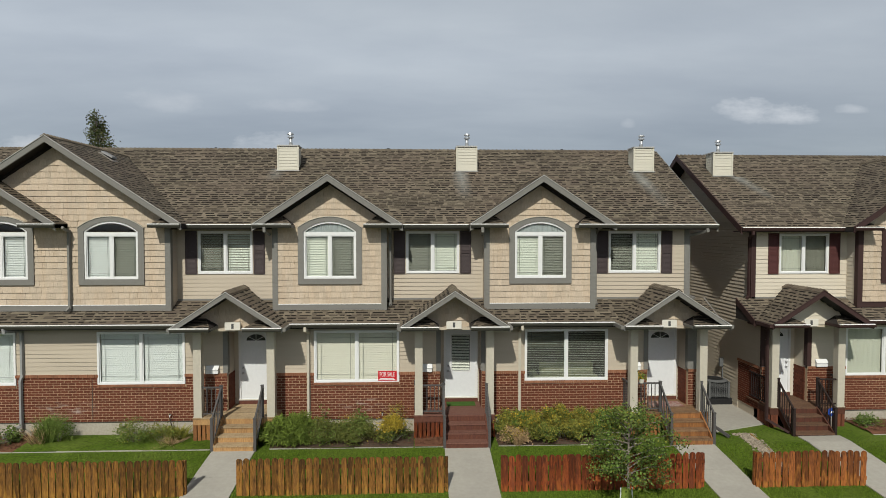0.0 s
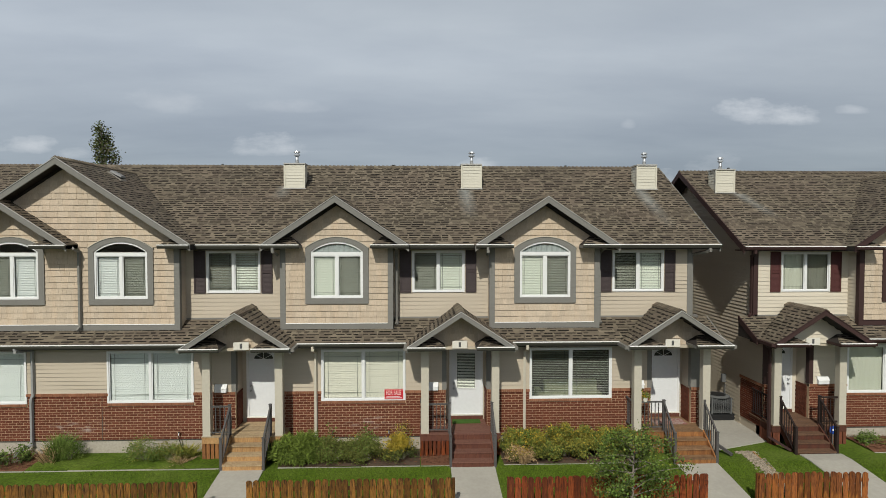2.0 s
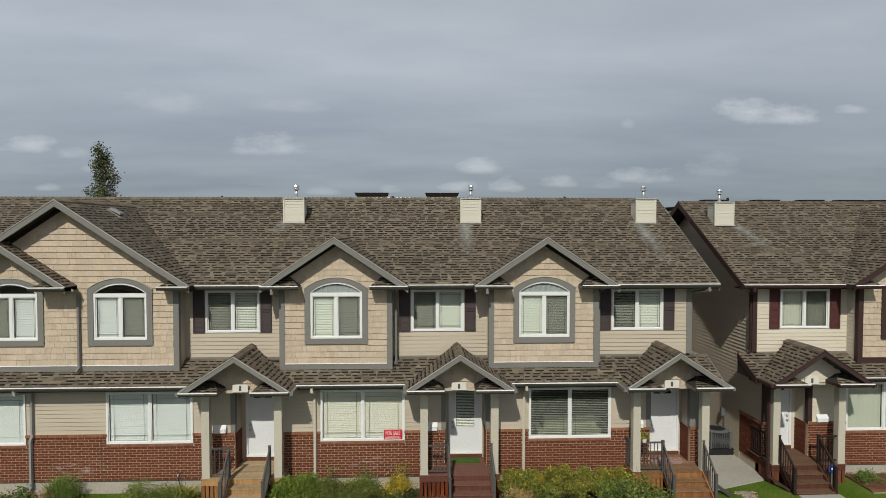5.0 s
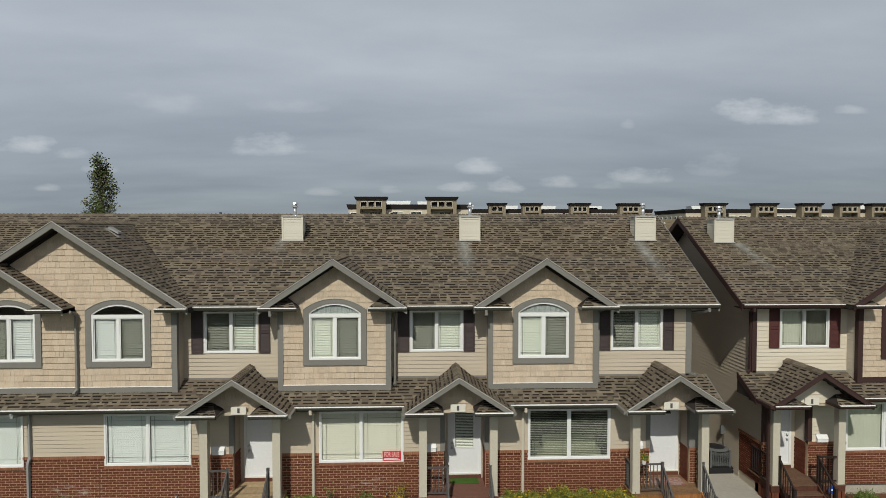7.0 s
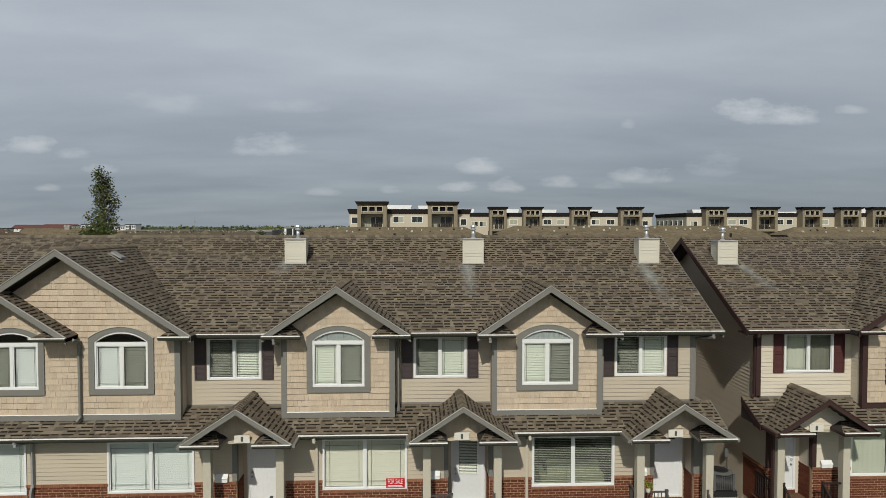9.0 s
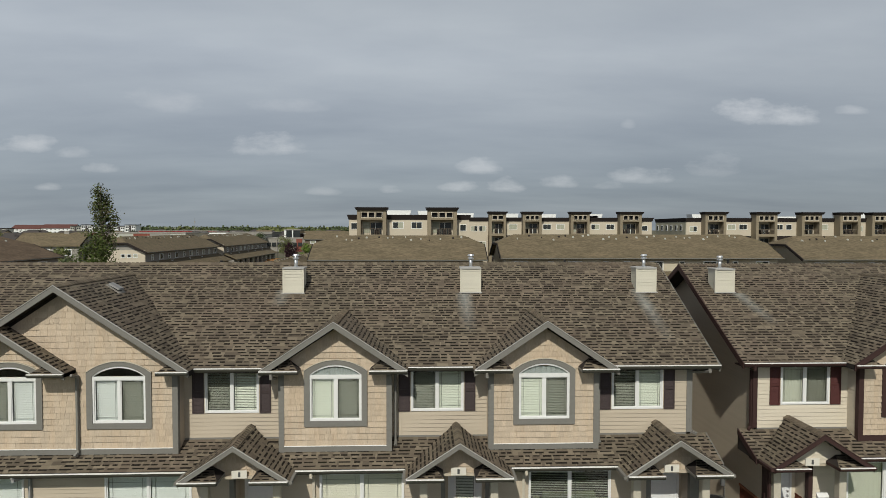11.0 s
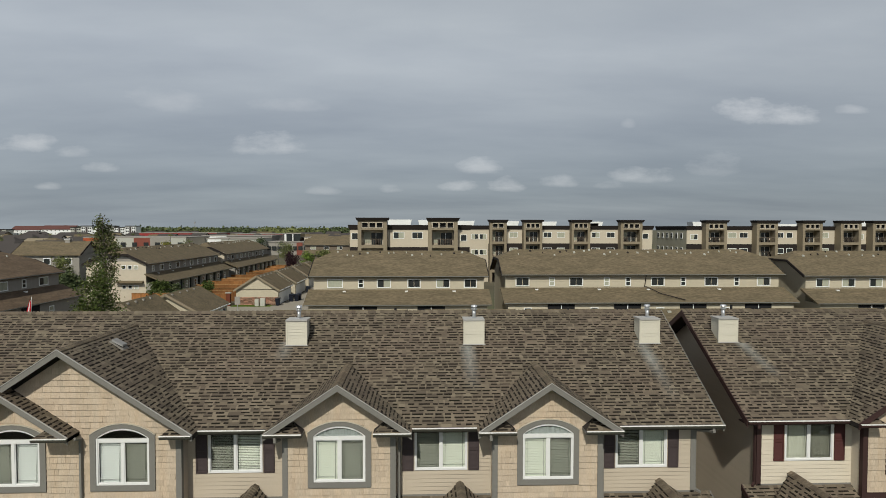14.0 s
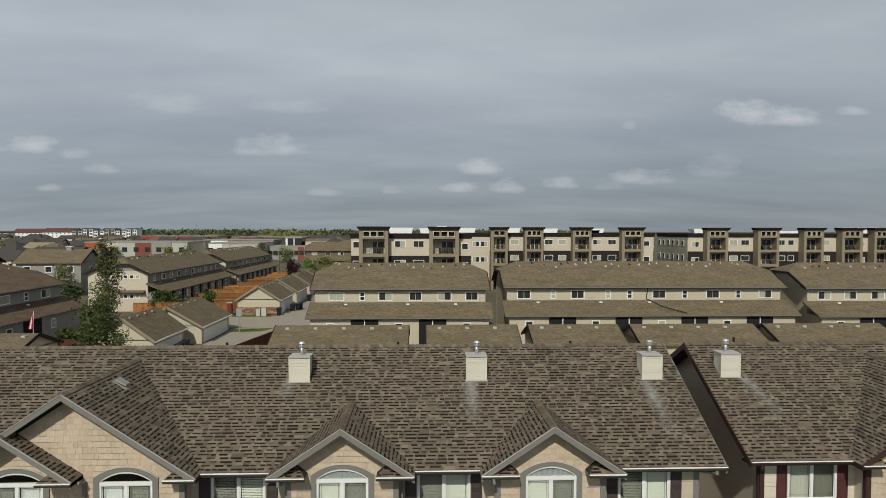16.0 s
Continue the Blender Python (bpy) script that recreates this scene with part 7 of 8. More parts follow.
flat("road", [(-31, 40.5), (75, 40.5), (75, 31), (-31, 31)], MAT["road"], 0.02, "pale worn lane between garages", "road")
flat("road", [(-28.3, 62), (-16.6, 62), (-16.6, 40.5), (-28.3, 40.5)], MAT["road"], 0.022, "pale worn lane between garages", "road")
flat("road", [(-25.0, 165), (-16.8, 165), (-16.6, 62), (-25.0, 62)], MAT["road"], 0.024, "pale lane running back between garages", "road")
flat("road", [(-48, 73.0), (-25.0, 73.0), (-25.0, 62), (-48, 63)], MAT["road"], 0.026, "pale side street", "road")
flat("lawn", [(-32, 74), (-26, 74), (-26, 72), (-32, 72)], MAT["grass"], 0.03, "small strip of mown grass beside the garages", "lawn")
flat("lawn", [(-28, 61), (-23, 61.5), (-24, 59), (-28, 58.5)], MAT["grass"], 0.032, "small strip of mown grass by the lane", "lawn")
flat("lawn", [(-43.8, 150), (-36, 150), (-36, 78), (-43.8, 78)], MAT["grass"], 0.03, "fenced back yards of mown grass", "lawn")


def small_window(tr, house, x0, x1, z0, z1, y, panes=2):
    w = part("window", M(tr).ring(arch((x0 + x1) / 2, (x1 - x0) / 2, z0, z1, 0, 2), arch((x0 + x1) / 2, (x1 - x0) / 2 - 0.09, z0 + 0.09, z1 - 0.09, 0, 2), y - 0.05, y + 0.04), MAT["far_white"], house)
    if panes == 1 and z1 - z0 > (x1 - x0) * 1.2:
        part("glazing_bar", M(tr).box(x0 + 0.09, x1 - 0.09, y - 0.04, y - 0.012, (z0 + z1) / 2 - 0.035, (z0 + z1) / 2 + 0.035), MAT["far_white"], w)
    for k in range(panes):
        a = x0 + 0.09 + (x1 - x0 - 0.18) * k / panes
        b = x0 + 0.09 + (x1 - x0 - 0.18) * (k + 1) / panes
        part("pane", M(tr).box(a + 0.03, b - 0.03, y - 0.01, y + 0.02, z0 + 0.09, z1 - 0.09), MAT["far_glass"] if (k + int(x0 * 7)) % 5 < 3 else MAT["far_pale"], w)


def terrace(name, tr, x0, x1, ze, zr, label, wins, mat_wall, half=5.5, roof_mat=None, low_out=2.6, zl_top=None, zl=None, openings=True, end_mat=None, vents=True, bays=(3.6, 3.0)):
    """A terrace seen from its back: two storeys, main roof, and a lower roof in front. Local y: 0 at the main eave, back is plus."""
    zl_top, zl = zl_top or ze - 1.55, zl or ze - 2.9
    yw = -low_out + (0.35 if bays[0] > 3 else 0.8)
    T = thing(name, tr((x0 + x1) / 2, half, FAR_Z), label, "row house", "terraces behind the row")
    m = M(tr).box(x0 + 0.5, x1 - 0.5, 0.5, 2 * half - 0.5, FAR_Z - 0.3, ze + 0.05)
    for x in (x0 + 0.5, x1 - 0.7):
        q = ze + (zr - ze) * 0.62 - 0.25
        m.prism([(x, 0.5, ze), (x, 2 * half - 0.5, ze), (x, half * 1.40, q), (x, half * 0.60, q)], (0.2, 0, 0))
    part("upper_wall", m, mat_wall, T)
    lap = M(tr)
    lap_siding(lap, x0 + 0.5, x1 - 0.5, zl_top - 0.1, ze - 0.15, 0.498, step=0.2, out=0.03)
    part("siding", lap, mat_wall, T, kind="stuff")
    part("lower_wall", M(tr).box(x0 + 0.4, x1 - 0.4, yw, 0.48, FAR_Z - 0.3, zl - 0.12), mat_wall, T)
    r, k, f = M(tr), 2.3, 0.62
    ym, zm = half * f, ze + (zr - ze) * f
    for t in (0.0, 0.2):
        r.add([(x0, 0, ze - t), (x1, 0, ze - t), (x1, ym, zm - t), (x1 - k, half, zr - t), (x0 + k, half, zr - t), (x0, ym, zm - t), (x0, 2 * half, ze - t), (x1, 2 * half, ze - t), (x1, 2 * half - ym, zm - t), (x0, 2 * half - ym, zm - t)],
              [(0, 1, 2, 3, 4, 5), (7, 6, 9, 4, 3, 8), (2, 8, 3), (9, 5, 4)])
    r.f += [(a, b, b + 10, a + 10) for a, b in ((0, 1), (1, 2), (2, 8), (8, 7), (7, 6), (6, 9), (9, 5), (5, 0))]
    roof_mat = roof_mat or MAT["far_shingle"]
    roof = part("roof", r, roof_mat, T, "brown shingle roof")
    part("low_roof", M(tr).prism([(x0 - 0.1, -low_out, zl - 0.16), (x0 - 0.1, -low_out, zl), (x0 - 0.1, 0.5, zl_top), (x0 - 0.1, 0.5, zl_top - 0.2)], (x1 - x0 + 0.2, 0, 0)), roof_mat, T, "brown shingle lean-to roof")
    part("gutter", M(tr).box(x0, x1, -0.10, -0.01, ze - 0.12, ze - 0.03), MAT["far_eave"], T)
    part("gutter", M(tr).box(x0, x1, -low_out - 0.10, -low_out - 0.01, zl - 0.12, zl - 0.03), MAT["far_eave"], T)
    for a in (x0, x1):
        for s in (1, -1):
            part("rake_board", M(tr).beam((a, half - s * half, ze - 0.12), (a, half - s * (half - ym), zm - 0.12), 0.1, 0.3), MAT["far_dark"], roof)
        part("clip_board", M(tr).beam((a, ym, zm - 0.12), (a, 2 * half - ym, zm - 0.12), 0.1, 0.26), MAT["far_dark"], roof)
    for x, w in wins:
        small_window(tr, T, x - w / 2, x + w / 2, zl_top + 0.16, zl_top + 1.16, 0.455, 2 if w > 1 else 1)
    if openings:
        x, k = x0 + 0.8, 0
        while x < x1 - 4:
            a, b = x, x + bays[k % 2]
            if k % 2:
                # no hollow here: a black slab on the wall paints the recess's shade
                part("patio_recess", M(tr).box(a, b, yw - 0.06, yw, FAR_Z, zl - 0.25), MAT["dark"], T, "flat black panel coloured as a shaded patio recess")
                part("patio_door_frame", M(tr).box((a + b) / 2 - 0.05, (a + b) / 2 + 0.05, yw - 0.10, yw - 0.06, FAR_Z, zl - 0.3), MAT["far_white"], T)
            else:
                small_window(tr, T, (a + b) / 2 - 0.45, (a + b) / 2 + 0.45, zl - 1.7, zl - 0.6, yw if bays[0] > 3 else yw - 0.4, 1)
                if bays[0] < 3:
                    part("pier", M(tr).box(a, b, yw - 0.4, yw, FAR_Z, zl - 0.13), mat_wall, T)
            x, k = b + (0.4 if bays[0] > 3 else 0.05), k + 1
    if end_mat:
        part("gable_cladding", M(tr).box(x0 + 0.45, x0 + 0.49, 0.45, 2 * half - 0.45, FAR_Z, ze + 0.35), end_mat, T, "cream siding on the end wall")
    if vents:
        x = x0 + 2.6
        while x < x1 - 2.6:
            f, e = random.uniform(0.74, 0.95), random.choice((0.07, 0.10, 0.13))
            y, z = half * f, ze + (zr - ze) * f
            part("roof_vent", M(tr).hexa([(x - e, y - e * 0.7, z - 0.08), (x + e, y - e * 0.7, z - 0.08), (x + e, y + e, z + 0.08), (x - e, y + e, z + 0.08), (x - e * 0.75, y - e * 0.6, z + 0.10), (x + e * 0.75, y - e * 0.6, z + 0.10), (x + e * 0.75, y + e * 0.8, z + 0.17), (x - e * 0.75, y + e * 0.8, z + 0.17)]), MAT["far_gutter"] if random.random() < 0.65 else MAT["far_dark"], roof)
            x += random.uniform(0.5, 1.6)
        x = x0 + 4
        while x < x1 - 2:
            part("roof_vent", M(tr).box(x - 0.17, x + 0.17, -0.1, 0.15, zl_top - 0.32, zl_top - 0.13), MAT["far_white"], T)
            x += random.uniform(5, 9)
    return T


def at(x, y):
    return lambda a, b, z: (x + a, y + b, z)


def east(x, y):
    """Rows that run away from the street and face right."""
    return lambda a, b, z: (x - b, y + a, z)


terrace("terrace", at(0, 49.0), -16.0, 4.25, 7.25, 9.9, "two-storey beige terrace with brown roofs", [(-13.1, 1.75), (-10.2, 0.65), (-7.6, 1.6), (-4.2, 1.5), (-0.9, 1.6), (2.2, 1.5)], MAT["far_wall"])
terrace("terrace", at(0, 49.2), 5.75, 38.7, 7.40, 10.05, "two-storey beige terrace with brown roofs", [(8.2, 1.6), (11.6, 0.65), (14.4, 1.6), (17.95, 0.65), (20.45, 0.65), (23.9, 1.6), (26.9, 0.65), (30.2, 1.6), (33.2, 0.65), (36.4, 1.6)], MAT["far_wall"])
terrace("terrace", at(0, 49.0), 40.8, 82.0, 7.25, 9.9, "two-storey beige terrace with brown roofs", [(43.3, 1.6), (46.4, 1.6), (49.7, 1.6), (53, 0.65), (55, 1.6), (60, 1.6)], MAT["far_wall"])
terrace("terrace", east(-47.5, 0), 12.0, 57.5, 7.2, 9.7, "two-storey grey terrace with brown roofs", [(k, 1.7 if i % 3 else 0.7) for i, k in enumerate((30, 34, 38, 41, 44, 47, 50.5, 54))], MAT["far_grey"], half=6.0, low_out=2.2, roof_mat=MAT["far_brown_shingle"])
terrace("terrace", east(-46.6, 0), 78.0, 113.0, 6.9, 9.4, "two-storey cream terrace with brown roofs", [(81 + 3.3 * k, 1.5 if k % 2 else 0.8) for k in range(10)], MAT["far_grey"], half=5.1, low_out=2.6, end_mat=MAT["far_cream"], bays=(2.1, 1.9))
terrace("terrace", east(-45.9, 0), 114.0, 152.0, 6.9, 9.4, "two-storey cream terrace with brown roofs", [(117 + 3.3 * k, 1.5 if k % 2 else 0.8) for k in range(10)], MAT["far_grey"], half=5.1, low_out=2.6, end_mat=MAT["far_cream"], bays=(2.1, 1.9))
gw = thing("gable_windows", (-49.7, 77.9, 3.0), "row of small square windows in the gable wall", "windows")
for z in (6.0, 2.85):
    for k in range(3):
        small_window(here, gw, -50.85 + 0.95 * k, -50.15 + 0.95 * k, z, z + 0.66, 78.44, 1)
solid("gable_canopy", M().prism([(-51.6, 77.7, 3.95), (-51.6, 78.47, 4.2), (-51.6, 78.47, 3.85), (-51.6, 77.7, 3.85)], (4.2, 0, 0)), MAT["far_shingle"], (-49.5, 78, 3.85), "narrow shingled canopy on the gable wall", "canopy")


def garage(x0, x1, y0, y1, ridge, label, doors="none", zt=5.1, ze=3.75, wall=None, base=FAR_Z):
    """A gabled garage; ridge along 'x' or 'y'."""
    wall = wall or MAT["far_wall"]
    G = thing("garage", ((x0 + x1) / 2, (y0 + y1) / 2, base), label, "garage", "garages behind the row")
    if ridge == "x":
        c = (y0 + y1) / 2
        m = M().box(x0 + 0.3, x1 - 0.3, y0 + 0.35, y1 - 0.35, base - 0.2, ze + 0.1)
        for x in (x0 + 0.3, x1 - 0.5):
            m.prism([(x, y0 + 0.35, ze), (x, y1 - 0.35, ze), (x, c, zt - 0.2)], (0.2, 0, 0))
        part("wall", m, wall, G)
        for s in (1, -1):
            y = c - s * (y1 - y0) / 2
            part("roof", M().hexa([(x0, y, ze - 0.14), (x1, y, ze - 0.14), (x1, c, zt - 0.14), (x0, c, zt - 0.14), (x0, y, ze), (x1, y, ze), (x1, c, zt), (x0, c, zt)]), MAT["far_shingle"], G)
            for x in (x0 - 0.02, x1 + 0.02):
                part("rake_board", M().beam((x, y, ze - 0.1), (x, c, zt - 0.1), 0.06, 0.26), MAT["far_dark"], G)
        x = x0 + 1.2
        while x < x1 - 0.6:
            part("roof_vent", M().box(x - 0.16, x + 0.16, c - 0.70, c - 0.46, zt - 0.30, zt - 0.12), MAT["far_gutter"], G)
            x += 2.55
    else:
        c = (x0 + x1) / 2
        m = M().box(x0 + 0.3, x1 - 0.3, y0 + 0.35, y1 - 0.35, base - 0.2, ze + 0.1)
        m.prism([(x0 + 0.3, y0 + 0.35, ze), (x1 - 0.3, y0 + 0.35, ze), (c, y0 + 0.35, zt - 0.2)], (0, 0.2, 0))
        m.prism([(x0 + 0.3, y1 - 0.55, ze), (x1 - 0.3, y1 - 0.55, ze), (c, y1 - 0.55, zt - 0.2)], (0, 0.2, 0))
        part("wall", m, wall, G)
        for s in (1, -1):
            x = c - s * (x1 - x0) / 2
            part("roof", M().hexa([(x, y0, ze - 0.14), (x, y1, ze - 0.14), (c, y1, zt - 0.14), (c, y0, zt - 0.14), (x, y0, ze), (x, y1, ze), (c, y1, zt), (c, y0, zt)]), MAT["far_shingle"], G)
            part("rake_board", M().beam((x, y0 - 0.02, ze - 0.12), (c, y0 - 0.02, zt - 0.12), 0.06, 0.28), MAT["far_taupe"], G)
        for k in range(4):
            y = y0 + 1.0 + k * (y1 - y0 - 1.6) / 4
            part("roof_vent", M().box(c + 0.3, c + 0.5, y - 0.1, y + 0.12, zt - 0.3, zt - 0.10), MAT["far_grey"], G)
        part("garage_door", M().box(x1 - 0.30, x1 - 0.26, y0 + 1.0, y1 - 1.0, base, ze - 0.5), MAT["far_white"], G)
        part("eave_gutter", M().box(x1, x1 + 0.1, y0, y1, ze - 0.16, ze - 0.03), MAT["far_white"], G)
    return G


for a, b in ((-16.9, -4.7), (-3.1, 5.3), (6.35, 14.8), (15.9, 27.7), (28.6, 40.0), (41.5, 53)):
    garage(a, b, 33.6, 40.2, "x", "beige garage with a brown shingle roof and vents")
for k in range(5):
    g1 = garage(-32.0, -25.0, 74.0 + 12.6 * k, 84.0 + 12.6 * k, "y", "cream double garage with a brown roof", zt=5.35, ze=3.1)
    if k == 0:
        m = M()
        z, r = FAR_Z, 0
        while z < FAR_Z + 1.0:
            x = -31.7 - (0.3 if r % 2 else 0)
            while x < -25.3:
                m.box(max(x, -31.7) + 0.02, min(x + 0.6, -25.3) - 0.02, 74.29, 74.34, z + 0.02, z + 0.18)
                x += 0.6
            z, r = z + 0.2, r + 1
        part("stone_base", m, MAT["stone_mix"], g1, "red brick base course", "stuff")
garage(-36.5, -29.9, 41.7, 50.0, "y", "cream garage with a brown shingle roof", zt=5.2, ze=2.8)
garage(-36.5, -28.4, 50.6, 61.0, "y", "cream garage with a brown shingle roof", zt=5.1, ze=2.8)
garage(-46.0, -36.2, 30.5, 37.3, "x", "garage with a brown shingle roof", zt=5.0, ze=3.7)


def board_fence(p, q, h, mat, label, base=FAR_Z):
    f = thing("board_fence", (*((Vector(p) + Vector(q)) / 2), base), label, "fence", "yard fences")
    p, q = Vector((*p, base)), Vector((*q, base))
    d = q - p
    n = max(2, int(d.length / 0.3))
    m = M()
    for i in range(n):
        a, b = p + d * ((i + 0.03) / n), p + d * ((i + 0.97) / n)
        m.beam((a.x, a.y, base + h / 2), (b.x, b.y, base + h / 2), 0.03, h + random.uniform(-0.02, 0.02))
    part("boarding", m, mat, f, kind="stuff")
    part("cap_rail", M().beam((p.x, p.y, base + h + 0.03), (q.x, q.y, base + h + 0.03), 0.16, 0.06), WOOD["tan"] if mat is MAT["fence_far"] else mat, f)
    for k in range(int(d.length / 2.4) + 1):
        c = p + d * min(1, k * 2.4 / d.length)
        part("fence_post", M().box(c.x - 0.06, c.x + 0.06, c.y + 0.02, c.y + 0.14, base, base + h + 0.06), mat, f)


for k in range(13):
    board_fence((-44.3 + (0.0, 1.6, 0.7)[k % 3], 79.0 + 5.6 * k), (-32.6, 79.0 + 5.6 * k), (1.75, 1.55, 1.65, 1.8)[k % 4], MAT["fence_far"], "orange cedar board fence between back yards")
board_fence((-32.6, 78.0), (-32.6, 146.0), 1.75, MAT["fence_far"], "orange cedar board fence along the garages")
board_fence((-47.5, 74.6), (-38.0, 74.6), 1.8, MAT["fence_far"], "orange cedar board fence along the side street")
board_fence((-32.8, 74.2), (-38.5, 74.4), 1.8, MAT["fence_far"], "orange cedar board fence along the side street")
board_fence((-22.2, 41.2), (-20.2, 51.0), 1.5, WOOD["dark"], "brown board fence by the lane")
board_fence((-44.5, 44.5), (-38.0, 44.5), 1.7, WOOD["dark"], "brown board fence around a back yard")
board_fence((-38.0, 38.0), (-38.0, 44.5), 1.7, WOOD["dark"], "brown board fence around a back yard")
pil = thing("gate_pillar", (-32.6, 73.6, FAR_Z), "brick gate pillar with a cap at the yard fence", "pillar")
part("shaft", M().box(-32.9, -32.3, 73.3, 73.9, FAR_Z, FAR_Z + 1.9), MAT["bricks"], pil)
part("cap", M().box(-33.0, -32.2, 73.2, 74.0, FAR_Z + 1.9, FAR_Z + 2.05), MAT["concrete"], pil)


def bin_(x, y, s=1.0):
    b = thing("wheelie_bin", (x, y, FAR_Z), "dark blue wheeled refuse bin", "bin", "refuse bins")
    part("tub", M().hexa([(x - 0.24 * s, y - 0.24 * s, FAR_Z), (x + 0.24 * s, y - 0.24 * s, FAR_Z), (x + 0.24 * s, y + 0.24 * s, FAR_Z), (x - 0.24 * s, y + 0.24 * s, FAR_Z), (x - 0.31 * s, y - 0.33 * s, FAR_Z + 1.0 * s), (x + 0.31 * s, y - 0.33 * s, FAR_Z + 1.0 * s), (x + 0.31 * s, y + 0.33 * s, FAR_Z + 1.0 * s), (x - 0.31 * s, y + 0.33 * s, FAR_Z + 1.0 * s)]), BLUE_BIN, b)
    part("lid", M().prism([(x - 0.34 * s, y - 0.38 * s, FAR_Z + 1.0 * s), (x - 0.34 * s, y + 0.36 * s, FAR_Z + 1.04 * s), (x - 0.34 * s, y + 0.36 * s, FAR_Z + 1.12 * s), (x - 0.34 * s, y - 0.38 * s, FAR_Z + 1.05 * s)], (0.68 * s, 0, 0)), BLUE_BIN, b)


BLUE_BIN = surface("blue_black_plastic", (0.013, 0.016, 0.025), 0.5, 0.1, 10, 1, 0.02)
for x, y in ((-24.2, 78.5), (-23.5, 79.2), (-23.3, 80.4), (-25.2, 73.6), (-24.0, 92), (-28.9, 44.5), (-28.9, 45.8), (-29.0, 47)):
    bin_(x, y, 1.05)
ub = thing("utility_box", (-27.4, 72.8, FAR_Z), "pale green utility cabinets by the garage", "utility box")
part("cabinet", M().box(-28.4, -27.8, 72.5, 73.1, FAR_Z, FAR_Z + 1.1), MAT["far_gutter"], ub)
part("cabinet", M().box(-27.6, -26.9, 72.5, 73.1, FAR_Z, FAR_Z + 1.25), MAT["far_gutter"], ub)

# ---- the flats ----


def balcony_tower(tr, F, x0, x1, y, top, levels, squares, floor=3.1):
    """A projecting frame with a deep cornice, small square openings and stacked balconies."""
    m = M(tr)
    w = 0.125 * (x1 - x0) if squares == 3 else 0.15 * (x1 - x0)
    yb = y + 2.2
    m.box(x0, x0 + w, y, yb, FAR_Z, top - 0.35).box(x1 - w, x1, y, yb, FAR_Z, top - 0.35)
    zb = top - 2.15
    m.box(x0 + w, x1 - w, y, yb, zb, zb + 0.28)
    m.box(x0 + w, x1 - w, y, yb, top - 0.75, top - 0.35)
    gap = (x1 - x0 - 2 * w) / squares
    for k in range(1, squares):
        c = x0 + w + gap * k
        m.box(c - 0.05, c + 0.05, y, yb, zb + 0.28, top - 0.75)
    for k in range(levels):
        z = zb - 2.62 - floor * k
        m.box(x0 + w, x1 - w, y, yb, z - 0.55, z)
    t = part("tower_frame", m, MAT["far_taupe"], F, "taupe stucco balcony tower")
    part("cornice", M(tr).hexa([(x0 - 0.14, y - 0.30, top - 0.5), (x1 + 0.14, y - 0.30, top - 0.5), (x1 + 0.14, yb, top - 0.5), (x0 - 0.14, yb, top - 0.5), (x0 - 0.36, y - 0.55, top), (x1 + 0.36, y - 0.55, top), (x1 + 0.36, yb, top), (x0 - 0.36, yb, top)]), MAT["far_dark"], t, "dark flared cornice")
    for k in range(squares):
        c = x0 + w + gap * (k + 0.5)
        # black sheet behind the square opening, its colour standing for shade
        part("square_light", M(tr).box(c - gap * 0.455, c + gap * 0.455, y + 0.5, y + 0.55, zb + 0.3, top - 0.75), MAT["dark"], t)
        part("square_frame", M(tr).ring(arch(c, gap * 0.455, zb + 0.32, top - 0.78, 0, 2), arch(c, gap * 0.455 - 0.09, zb + 0.43, top - 0.89, 0, 2), y - 0.02, y + 0.3), MAT["far_cream"], t)
    for k in range(levels):
        z = zb - 2.62 - floor * k
        part("balcony_back", M(tr).box(x0 + w, x1 - w, yb - 0.3, yb - 0.2, z, z + 2.6), MAT["far_cream"], t)
        xm = (x0 + x1) / 2
        part("patio_door", M(tr).box(xm - 0.3, xm + (x1 - x0) * 0.32, yb - 0.36, yb - 0.3, z, z + 2.1), MAT["far_glass"], t)
        part("patio_door_frame", M(tr).box(xm + (x1 - x0) * 0.1 - 0.05, xm + (x1 - x0) * 0.1 + 0.05, yb - 0.4, yb - 0.36, z, z + 2.1), MAT["far_white"], t)
        part("curtained_window", M(tr).box(x0 + w + 0.25, xm - 0.45, yb - 0.36, yb - 0.3, z + 0.3, z + 2.2), MAT["far_pale"], t)
        rl = M(tr).box(x0 + w, x1 - w, y + 0.05, y + 0.1, z + 1.0, z + 1.07)
        a = x0 + w
        while a < x1 - w:
            rl.box(a, a + 0.04, y + 0.06, y + 0.09, z, z + 1.0)
            a += 0.3
        part("balustrade", rl, MAT["far_brown"], t)
        for q in range(random.randint(1, 3)):
            cx = random.uniform(x0 + w + 0.5, x1 - w - 0.5)
            part("balcony_chair", M(tr).box(cx - 0.25, cx + 0.25, y + 0.9, y + 1.4, z, z + 0.45).box(cx - 0.25, cx + 0.25, y + 1.34, y + 1.42, z + 0.45, z + 0.95), MAT["far_dark"], t)


